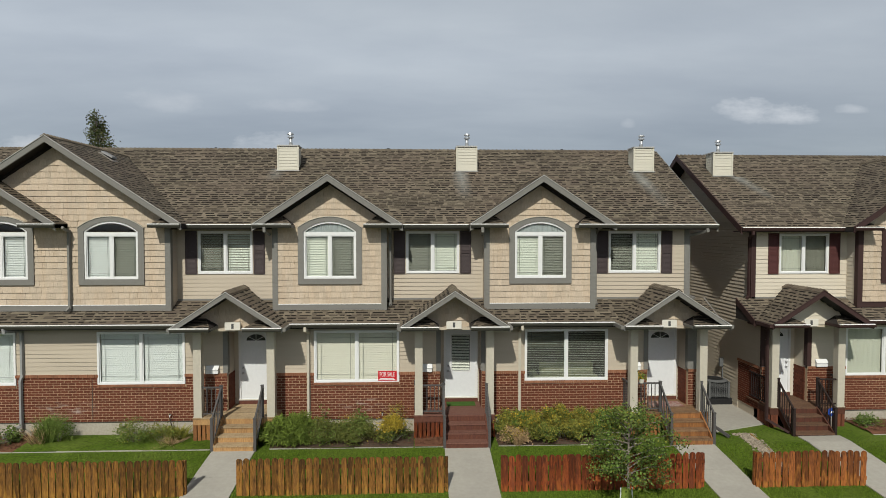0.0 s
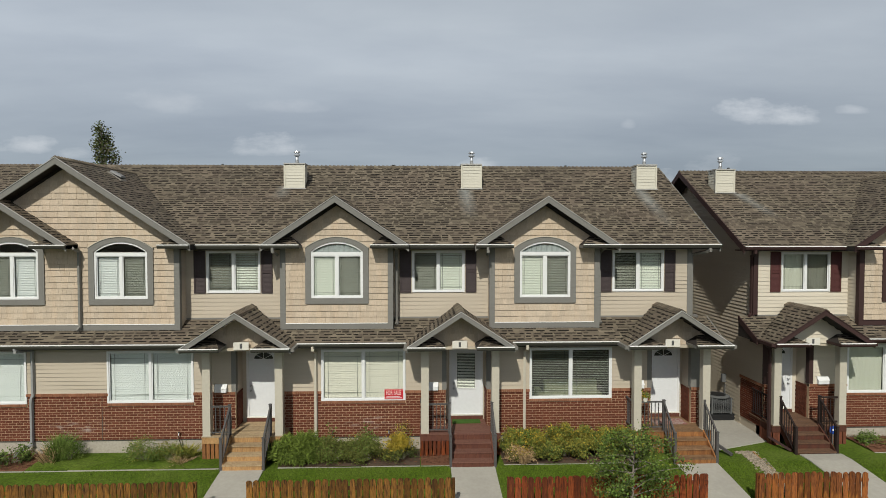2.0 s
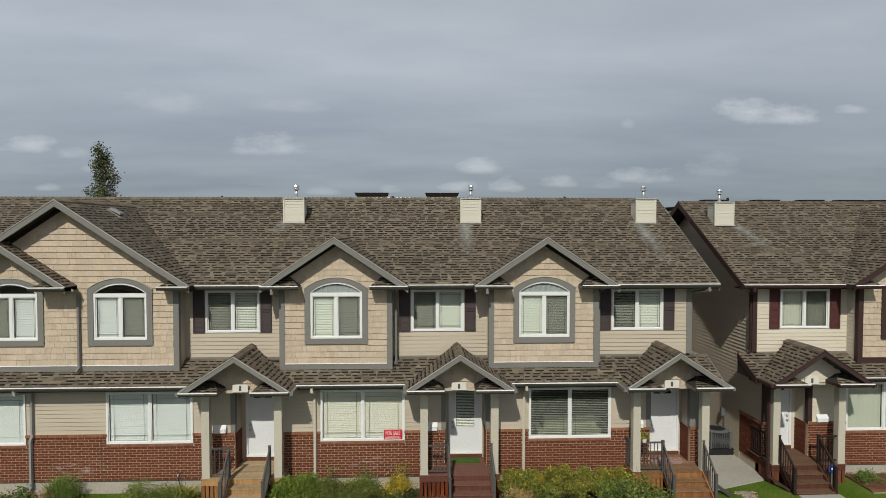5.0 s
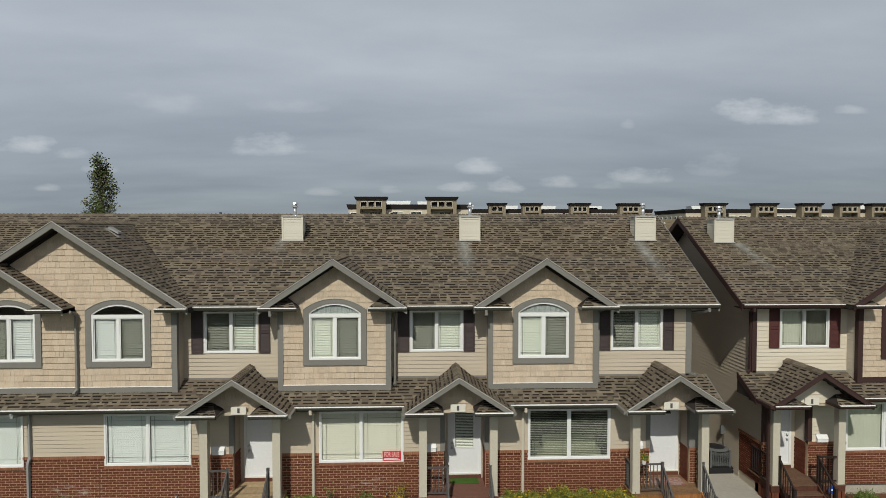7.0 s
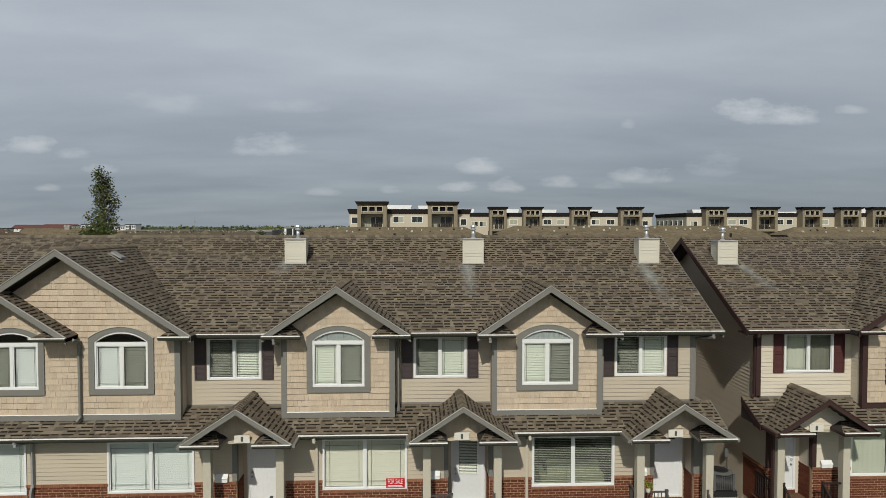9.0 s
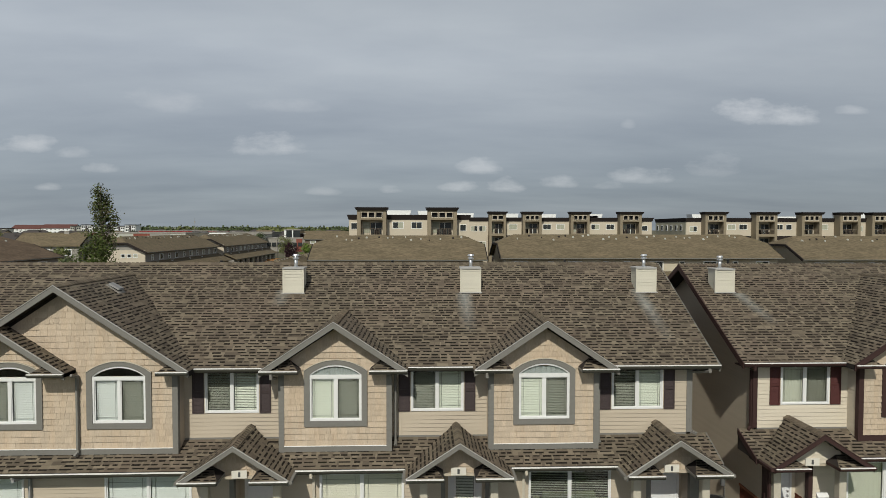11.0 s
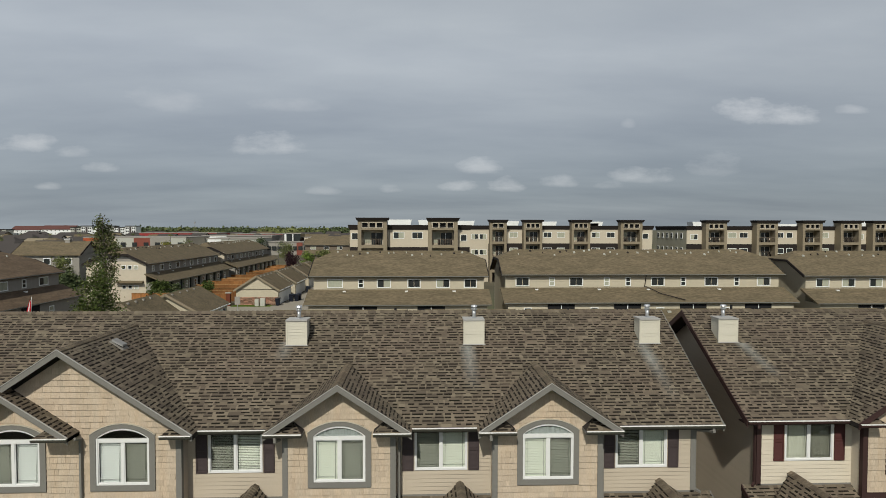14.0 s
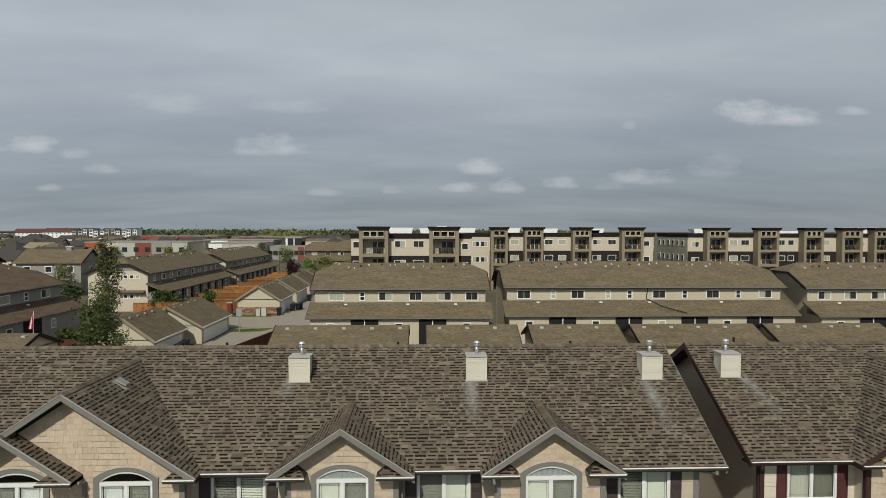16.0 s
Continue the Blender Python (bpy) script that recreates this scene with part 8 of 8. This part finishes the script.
def flats(name, x0, x1, y, depth, top, label, towers, wins, cream=()):
    F = thing(name, ((x0 + x1) / 2, y + depth / 2, FAR_Z), label, "apartment building", "flats")
    band = top - 3.95
    part("wall", M().box(x0, x1, y, y + depth, band, top - 0.5), MAT["far_cream"], F)
    part("lower_wall", M().box(x0 + 0.02, x1 - 0.02, y - 0.03, y + depth, FAR_Z - 0.3, band), MAT["far_dark"], F, "dark brown brick lower storeys")
    for a, b in cream:
        part("cream_bay", M().box(a, b, y - 0.06, y + 1.0, FAR_Z, band + 0.01), MAT["far_cream"], F)
    part("parapet", M().hexa([(x0 - 0.1, y - 0.1, top - 0.85), (x1 + 0.1, y - 0.1, top - 0.85), (x1 + 0.1, y + depth, top - 0.85), (x0 - 0.1, y + depth, top - 0.85), (x0 - 0.35, y - 0.35, top), (x1 + 0.35, y - 0.35, top), (x1 + 0.35, y + depth, top), (x0 - 0.35, y + depth, top)]), MAT["far_dark"], F, "dark parapet cornice")
    for x, w, z in wins:
        small_window(here, F, x - w / 2, x + w / 2, z - 0.3, z + 0.9, y, 2 if w > 1.4 else 1)
        small_window(here, F, x - w / 2, x + w / 2, z - 3.75, z - 2.55, y - (0.07 if any(a < x < b for a, b in cream) else 0.04), 2 if w > 1.4 else 1)
    for a, b, sq in towers:
        balcony_tower(here, F, a, b, y - 2.0, top + 1.25, 3, sq)
    return F


fl = flats("apartment_building", -16.0, 5.4, 88.7, 24, 13.2, "four-storey cream flats with taupe balcony towers", [(-14.4, -9.3, 3), (-2.1, 3.1, 3)], [(-15.1, 1.2, 10.9), (-7.3, 2.0, 11.05), (-4.0, 2.0, 11.05), (4.3, 1.2, 10.6)])
flats("apartment_building", 5.4, 48.4, 113.7, 16, 13.25, "four-storey cream flats with taupe balcony towers", [(11.7, 15.4, 2), (19.1, 23.2, 3), (29.7, 33.8, 3), (40.6, 45.4, 3)],
      [(8.6, 1.6, 10.5), (10.4, 1.6, 10.5), (17.2, 1.9, 10.9), (24.8, 1.9, 10.9), (27.8, 1.8, 10.9), (35.6, 1.9, 10.9), (39.0, 1.9, 10.9), (46.8, 1.4, 10.6)], [(5.45, 11.6), (45.5, 48.3)])
ft = flats("apartment_building", 54.9, 120, 110.7, 17, 13.2, "four-storey cream flats with taupe balcony towers", [(58.2, 62.8, 3), (69.4, 74.1, 3), (79.6, 84.0, 3), (88.1, 92.7, 3), (95.3, 99.8, 3), (105, 109, 3)],
           [(56.5, 1.7, 10.5), (65.0, 1.9, 10.9), (67.6, 1.9, 10.9), (75.8, 1.6, 10.9), (77.9, 1.4, 10.9), (85.8, 1.9, 10.9), (94.0, 1.4, 10.6)])
part("side_wall", M().box(54.82, 54.88, 110.9, 127.6, 4.5, 12.3), MAT["far_olive"], ft, "olive side wall")
for k in range(6):
    for z in (10.4, 7.2):
        y = 112.5 + 2.6 * k
        part("window", M().box(54.72, 54.80, y, y + 1.0, z, z + 1.3), MAT["far_white"], ft)
        part("pane", M().box(54.69, 54.71, y + 0.12, y + 0.88, z + 0.12, z + 1.18), MAT["far_glass"], ft)
for x, y, w, h in ((-7.5, 100, 4.0, 1.35), (-2.0, 101, 3.0, 1.3), (0.4, 99, 1.2, 1.7), (6.5, 122, 4.5, 1.4), (16.5, 124, 6, 1.4), (25.5, 124, 6, 1.3), (36, 124, 5.0, 0.9), (37.8, 124, 3.5, 1.3), (64.5, 122, 7, 1.3), (83, 122, 5, 0.8), (101, 122, 8, 1.6)):
    solid("rooftop_unit", M().hexa([(x - w / 2, y - 1.5, 12.7), (x + w / 2, y - 1.5, 12.7), (x + w / 2, y + 1.5, 12.7), (x - w / 2, y + 1.5, 12.7), (x - w / 2 - 0.4, y - 1.5, 12.95 + h), (x + w / 2 + 0.4, y - 1.5, 12.95 + h), (x + w / 2 + 0.4, y + 1.5, 12.95 + h), (x - w / 2 - 0.4, y + 1.5, 12.95 + h)]), MAT["far_white"], (x, y, 12.7), "white metal rooftop unit on the flat roof", "rooftop unit", "rooftop units")

# ---- the far town ----


def far_house(x, y, w, d, h, wall, roof, turn=0, label="two-storey far house with a pitched roof", hip=False):
    H = thing("house", (x, y, FAR_Z), label, "house", "far houses")
    c, s = math.cos(turn), math.sin(turn)
    tr = lambda a, b, z: (x + a * c - b * s, y + a * s + b * c, z)
    part("wall", M(tr).box(-w / 2, w / 2, -d / 2, d / 2, FAR_Z - 0.5, FAR_Z + h), wall, H)
    zr = FAR_Z + h + d * 0.27
    o, e = 0.5, (d * 0.4 if hip else -0.5)
    ze = FAR_Z + h - 0.2
    if hip:
        part("roof", M(tr).add([(-w / 2 - o, -d / 2 - o, ze), (w / 2 + o, -d / 2 - o, ze), (w / 2 + o, d / 2 + o, ze), (-w / 2 - o, d / 2 + o, ze), (-w / 2 + e, 0, zr), (w / 2 - e, 0, zr)],
                               [(0, 1, 5, 4), (2, 3, 4, 5), (1, 2, 5), (3, 0, 4), (0, 3, 2, 1)]), roof, H)
    else:
        for k in (-1, 1):
            y0 = k * (d / 2 + o)
            part("roof", M(tr).hexa([(-w / 2 - o, y0, ze - 0.2), (w / 2 + o, y0, ze - 0.2), (w / 2 + o, 0, zr - 0.2), (-w / 2 - o, 0, zr - 0.2), (-w / 2 - o, y0, ze), (w / 2 + o, y0, ze), (w / 2 + o, 0, zr), (-w / 2 - o, 0, zr)]), roof, H)
            part("gable", M(tr).prism([(k * w / 2, -d / 2, ze - 0.05), (k * w / 2, d / 2, ze - 0.05), (k * w / 2, 0, zr - 0.3)], (-0.1 * k, 0, 0)), wall, H)
            for q in (-1, 1):
                part("rake_board", M(tr).beam((k * (w / 2 + o), q * (d / 2 + o), ze - 0.12), (k * (w / 2 + o), 0, zr - 0.12), 0.08, 0.3), MAT["far_dark"], H)
    for k in (-1, 1):
        part("window", M(tr).box(k * (w / 2 + 0.04) - 0.03, k * (w / 2 + 0.04) + 0.03, -0.6, 0.6, FAR_Z + h - 2.3, FAR_Z + h - 1.1), MAT["far_white"], H)
        part("pane", M(tr).box(k * (w / 2 + 0.08) - 0.02, k * (w / 2 + 0.08) + 0.02, -0.45, 0.45, FAR_Z + h - 2.15, FAR_Z + h - 1.25), MAT["far_glass"], H)
    n = max(1, int(w / 4))
    for k in range(n):
        a = -w / 2 + w * (k + 0.5) / n
        for z in ([h - 2.2, h - 5.0] if h > 5 else [h - 2.0]):
            part("window", M(tr).box(a - 0.7, a + 0.7, -d / 2 - 0.06, -d / 2 - 0.01, FAR_Z + z, FAR_Z + z + 1.3), MAT["far_white"], H)
            part("pane", M(tr).box(a - 0.55, a + 0.55, -d / 2 - 0.1, -d / 2 - 0.065, FAR_Z + z + 0.15, FAR_Z + z + 1.15), MAT["far_glass"], H)
    return H


WALLS = ["far_wall", "far_grey", "far_white", "far_taupe", "far_cream", "far_olive"]
ROOFS = ["far_shingle", "far_slate", "far_slate", "far_shingle", "far_taupe"]
far_house(-77.5, 107, 12.0, 8.6, 6.7, MAT["far_grey"], MAT["far_shingle"], 0.08, "wide two-storey house with a broad brown roof")
far_house(-95, 103, 12, 8, 6.6, MAT["far_wall"], MAT["far_brown_shingle"], 0.0, "wide two-storey house with a broad brown roof")
rnd = random.Random(7)
for row, (y, n, xa, xb, h) in enumerate(((150, 5, -140, -78, 6.0), (185, 6, -190, -120, 6.2), (290, 15, -250, -120, 4.8), (340, 26, -300, -60, 4.6), (420, 34, -370, -40, 5.0), (520, 38, -430, -60, 5.8))):
    for k in range(n):
        x = xa + (xb - xa) * (k + rnd.uniform(0.2, 0.8)) / n
        far_house(x, y + rnd.uniform(-12, 12), rnd.uniform(9, 13), rnd.uniform(8, 10), h + rnd.uniform(-0.8, 0.8), MAT[rnd.choice(WALLS)], MAT["far_slate" if row > 1 and rnd.random() < 0.7 else rnd.choice(ROOFS)], rnd.uniform(-0.3, 0.3), hip=rnd.random() < 0.5)
for k in range(9):
    far_house(-62 + 9 * k + rnd.uniform(-2, 2), 250 + rnd.uniform(-20, 25), rnd.uniform(10, 14), 10, 6.2, MAT[rnd.choice(WALLS)], MAT[rnd.choice(ROOFS[:3])], rnd.uniform(-0.2, 0.2), hip=rnd.random() < 0.5)
terrace("terrace", at(0, 165), -39, -24.5, 7.5, 10.1, "far taupe terrace with a brown roof", [(-36, 1.6), (-32, 1.6), (-28, 1.6)], MAT["far_brown"], vents=False)


def block(x0, x1, y, d, h, mat, label, bands=(), wins=0):
    B = thing("commercial_building", ((x0 + x1) / 2, y + d / 2, FAR_Z), label, "building", "far commercial buildings")
    part("body", M().box(x0, x1, y, y + d, FAR_Z, FAR_Z + h), mat, B)
    part("parapet", M().box(x0 - 0.2, x1 + 0.2, y - 0.2, y + d, FAR_Z + h, FAR_Z + h + 0.4), MAT["far_grey"], B)
    for a, b, m in bands:
        part("panel", M().box(x0 + (x1 - x0) * a, x0 + (x1 - x0) * b, y - 0.3, y - 0.02, FAR_Z, FAR_Z + h - 0.1), m, B)
    for k in range(wins):
        x = x0 + (x1 - x0) * (k + 0.5) / wins
        part("window", M().box(x - 0.9, x + 0.9, y - 0.42, y - 0.32, FAR_Z + h - 3.4, FAR_Z + h - 1.7), MAT["far_glass"], B)
    return B


block(-130, -92, 212, 25, 8.0, MAT["far_cream"], "commercial building with orange, red and white panels", [(0.0, 0.18, MAT["far_orange"]), (0.32, 0.49, MAT["far_gutter"]), (0.49, 0.65, MAT["far_brick_red"]), (0.65, 0.85, MAT["far_grey"]), (0.85, 1.0, MAT["far_gutter"])], 9)
block(-92, -70, 232, 22, 7.2, MAT["far_gutter"], "long pale grey commercial building", [(0.05, 0.3, MAT["far_white"])], 6)
block(-70, -52, 244, 18, 5.6, MAT["far_grey"], "long low grey commercial building", [(0.72, 0.86, MAT["far_brick_red"])], 8)
block(-104, -72, 262, 25, 8.0, MAT["far_grey"], "grey commercial building with rooftop plant", [(0.1, 0.35, MAT["far_white"])], 8)
block(-64, -57, 252, 10, 9.2, MAT["far_glass"], "glazed commercial corner under a raised roof", [(0.0, 0.12, MAT["far_white"]), (0.5, 0.56, MAT["far_white"])], 0)
block(-56, -47, 256, 12, 7.4, MAT["far_brick_red"], "small brick-red commercial block", [(0.0, 0.3, MAT["far_cream"])], 3)
for k, (x0, x1, h) in enumerate(((-205, -150, 8), (-150, -95, 7))):
    block(x0, x1, 420 + 30 * k, 30, h, MAT["far_red"], "long low building under a red roof", [], 9)
CONDOS = [(-452, 9.5, "far_white"), (-438, 9.5, "far_gutter")] + [(-362 + 11.2 * k, 12.0 + 1.3 * (k % 2), "far_white" if k % 3 else "far_gutter") for k in range(6)]
for x, hh, col in CONDOS:
    F = thing("condominium", (x, 620, FAR_Z), "white and grey three-storey far condominium", "apartment building", "far condominiums")
    part("body", M().box(x - 5.2, x + 5.2, 620, 632, FAR_Z, FAR_Z + hh), MAT[col], F)
    part("roof", M().box(x - 5.6, x + 5.6, 619.4, 633, FAR_Z + hh, FAR_Z + hh + 0.7), MAT["far_dark"], F)
    part("dark_bay", M().box(x - 1.0, x + 1.0, 619.7, 619.98, FAR_Z, FAR_Z + hh - 0.6), MAT["far_slate"], F)
    for j in range(3):
        for q in (-4.0, -2.3, 2.3, 4.0):
            part("window", M().box(x + q - 0.6, x + q + 0.6, 619.8, 619.98, FAR_Z + hh - 2.8 - 3.2 * j, FAR_Z + hh - 1.2 - 3.2 * j), MAT["far_glass"], F)
for x, w, h in ((-424, 30, 9.6), (-391, 34, 10.2)):
    far_house(x, 645, w, 15, h, MAT["far_white"], MAT["far_maroon"], 0.0, "long far apartment house with a maroon roof")

# far woods on the horizon, and scattered town trees
m1, m2 = M(), M()
for k in range(26000):
    y = random.uniform(760, 1150)
    x = -3.6 + (y + 18) * random.uniform(-0.60, 0.26)
    h = (10 + 4.0 * noise.noise((x * 0.02, y * 0.01, 3.0)) + 3 * noise.noise((x * 0.09, y * 0.05, 1.0))) * random.uniform(0.2, 1.0)
    leaf(m1 if noise.noise((x * 0.012, y * 0.012, 0)) > 0.0 else m2, (x, y, FAR_Z + h + 0.5), random.uniform(2.2, 4.5))
solid("far_woods", m1, LEAF["far"], (-200, 900, 0), "belt of green woodland on the horizon", "woods", kind="stuff")
solid("far_woods", m2, LEAF["far_dark"], (-200, 900, 0), "belt of dark spruce woodland on the horizon", "woods", kind="stuff")


def far_tree(x, y, h, r, mat, label, n=2000):
    t = thing("tree", (x, y, FAR_Z), label, "tree", "town trees")
    part("trunk", M().tube([(x, y, FAR_Z - 0.1), (x + 0.1, y, FAR_Z + h * 0.5), (x, y, FAR_Z + h * 0.85)], [0.02 * h, 0.014 * h, 0.004 * h], 6), MAT["bark"], t)
    m = M()
    cl = [Vector((x + random.gauss(0, r * 0.45), y + random.gauss(0, r * 0.45), FAR_Z + h * random.uniform(0.25, 0.95))) for _ in range(18)]
    for _ in range(n):
        q = random.choice(cl)
        k = 1.15 - (q.z - FAR_Z) / h * 0.7
        leaf(m, (x + (q.x - x) * k + random.gauss(0, r * 0.2), y + (q.y - y) * k + random.gauss(0, r * 0.2), q.z + random.gauss(0, h * 0.06)), random.uniform(0.18, 0.4))
    part("crown", m, mat, t, kind="stuff")


for x, y, h, r, k in ((-30.1, 104, 6.9, 1.5, "purple"), (-29, 118, 6.2, 2.2, "green"), (-24.6, 116, 5.4, 2.0, "lime"), (-20.6, 122, 5.6, 2.0, "green"), (-26, 125, 6.4, 2.2, "far"), (-27.5, 132, 6, 2, "dark"), (-23, 140, 5, 1.8, "far"), (-44, 76, 3.7, 1.9, "dark"), (-41.5, 76.5, 3.3, 1.7, "far_dark"), (-38, 79.5, 3.2, 1.5, "dark"),
                      (-63, 62, 4.2, 1.7, "dark"), (-66, 66, 5.5, 2, "far"), (-84, 96, 6, 2.2, "far_dark"), (-70, 88, 5, 1.8, "green"), (-104, 150, 7, 2.5, "far"), (-73, 160, 7, 2.5, "far_dark"), (-50, 190, 8, 3, "far"), (-60, 196, 8, 2.6, "far_dark"), (-36, 195, 7, 2.6, "far"),
                      (-41, 46, 2.4, 1.3, "dark"), (-39.5, 47.5, 2.4, 1.2, "green"), (-120, 170, 8, 3, "far_dark"), (-45, 215, 8, 3, "far"), (-28, 205, 8, 3, "far"), (-22, 150, 6, 2.4, "far"), (-90, 190, 7, 2.6, "lime"), (-110, 195, 7, 2.6, "far"), (3.2, 58, 5, 1.4, "dark")):
    far_tree(x, y, h, r, LEAF[k], "leafy green tree in the town" if k != "purple" else "small dark purple-leaved ornamental tree")

tree("poplar_tree", (-22.62, 18.6, 0.35), 14.3, [(LEAF["poplar"], 0.72), (LEAF["dark"], 0.28)], "tall slender poplar with an open top", 1.08, 0.64, 3300, 0.12, 34, 0.12, column=True, clump=0.26)
tree("leafy_tree", (-22.3, 17.2, 0.3), 10.9, [(LEAF["poplar"], 0.25), (LEAF["dark"], 0.75)], "dense leafy tree in front of the poplar", 1.32, 0.35, 11000, 0.12, 46, 0.10, clump=0.34)

# flag on a pole in a back yard
fg = thing("flag", (-41.8, 41.7, FAR_Z), "red and white flag hanging from a pole", "flag")
part("pole", M().tube([(-41.8, 41.7, FAR_Z), (-41.45, 41.5, 5.85)], 0.025, 6), MAT["far_white"], fg)
fold = lambda a, b, c, d: M().hexa([(-41.95 + a, 41.42, 4.15 + 0.1 * a), (-41.95 + b, 41.46, 4.08), (-41.95 + b, 41.5, 4.08), (-41.95 + a, 41.47, 4.15 + 0.1 * a), (-41.62 + c, 41.42, 5.45), (-41.62 + d, 41.46, 5.55), (-41.62 + d, 41.5, 5.55), (-41.62 + c, 41.47, 5.45)])
part("cloth", fold(0.10, 0.26, 0.03, 0.09), MAT["far_white"], fg)
part("cloth_band", fold(-0.02, 0.10, -0.02, 0.03), MAT["red"], fg)
part("cloth_band", fold(0.26, 0.38, 0.09, 0.14), MAT["red"], fg)


def lamp_post(x, y, h):
    l = thing("street_lamp", (x, y, FAR_Z), "tall street lamp with a curved arm", "street lamp", "street lamps")
    part("pole", M().tube([(x, y, FAR_Z), (x, y, FAR_Z + h * 0.85), (x + 0.4, y, FAR_Z + h * 0.97), (x + 1.6, y, FAR_Z + h)], [0.1, 0.07, 0.06, 0.05], 6), MAT["rail"], l)
    part("head", M().box(x + 1.4, x + 2.2, y - 0.15, y + 0.15, FAR_Z + h - 0.1, FAR_Z + h + 0.1), MAT["far_grey"], l)


for x, y, h in ((-68, 72, 9), (-60, 160, 9), (-43, 150, 8), (-95, 205, 10), (-25, 185, 9)):
    lamp_post(x, y, h)
sp = thing("street_sign", (-26.4, 57.5, FAR_Z), "grey street sign on a post", "sign")
part("post", M().tube([(-26.4, 57.5, FAR_Z), (-26.4, 57.5, FAR_Z + 3.2)], 0.05, 6), MAT["metal"], sp)
part("plate", M().box(-26.75, -26.05, 57.44, 57.48, FAR_Z + 2.2, FAR_Z + 3.2), MAT["far_grey"], sp)

mast = thing("radio_mast", (-306, 800, 0), "slender far radio mast above the woods", "mast")
part("shaft", M().tube([(-306, 800, 0), (-306, 800, 24.5)], [0.35, 0.18], 6), MAT["far_grey"], mast)
part("aerial", M().box(-306.6, -305.4, 799.7, 800.3, 18.5, 21.0), MAT["far_grey"], mast)
for x, y, h, r, k in ((-52.5, 67, 5.6, 1.8, "far_dark"), (-50.2, 63, 3.4, 1.5, "dark"), (-54.5, 70, 5.0, 1.8, "dark"), (-72.0, 99, 6.0, 2.2, "far"), (-88, 103, 7.2, 2.0, "far_dark")):
    far_tree(x, y, h, r, LEAF[k], "leafy green tree in the town")
rnd = random.Random(11)
for k in range(46):
    y = rnd.uniform(200, 520)
    x = -3.6 + (y + 18) * rnd.uniform(-0.70, -0.18)
    far_tree(x, y, rnd.uniform(4.5, 8.5), rnd.uniform(1.8, 3.0), LEAF[rnd.choice(("far", "far_dark", "dark", "far", "lime"))], "leafy green tree in the town", 500)
pipe = thing("roof_drainpipe", (23, 49, 6.0), "dark drainpipe bent across the lean-to roof", "drainpipe")
part("pipe", M().tube([(22.35, 49.1, 7.3), (22.35, 49.55, 5.95), (22.55, 49.3, 5.92), (23.6, 48.0, 5.32), (25.9, 46.75, 4.72)], 0.05, 6), MAT["far_dark"], pipe)
ch = thing("house_chimney", (-75.4, 107, 8.4), "pale far house chimney on the brown roof", "chimney")
part("chimney_shaft", M().box(-75.9, -74.9, 106.6, 107.4, 8.3, 10.2), MAT["far_grey"], ch)
part("cap", M().box(-76.0, -74.8, 106.5, 107.5, 10.2, 10.35), MAT["far_white"], ch)

# ---- single pieces of walls, last ----
for args in LATE:
    pieces(*args)
for args in LATE_SHINGLES:
    single_shingles(*args)
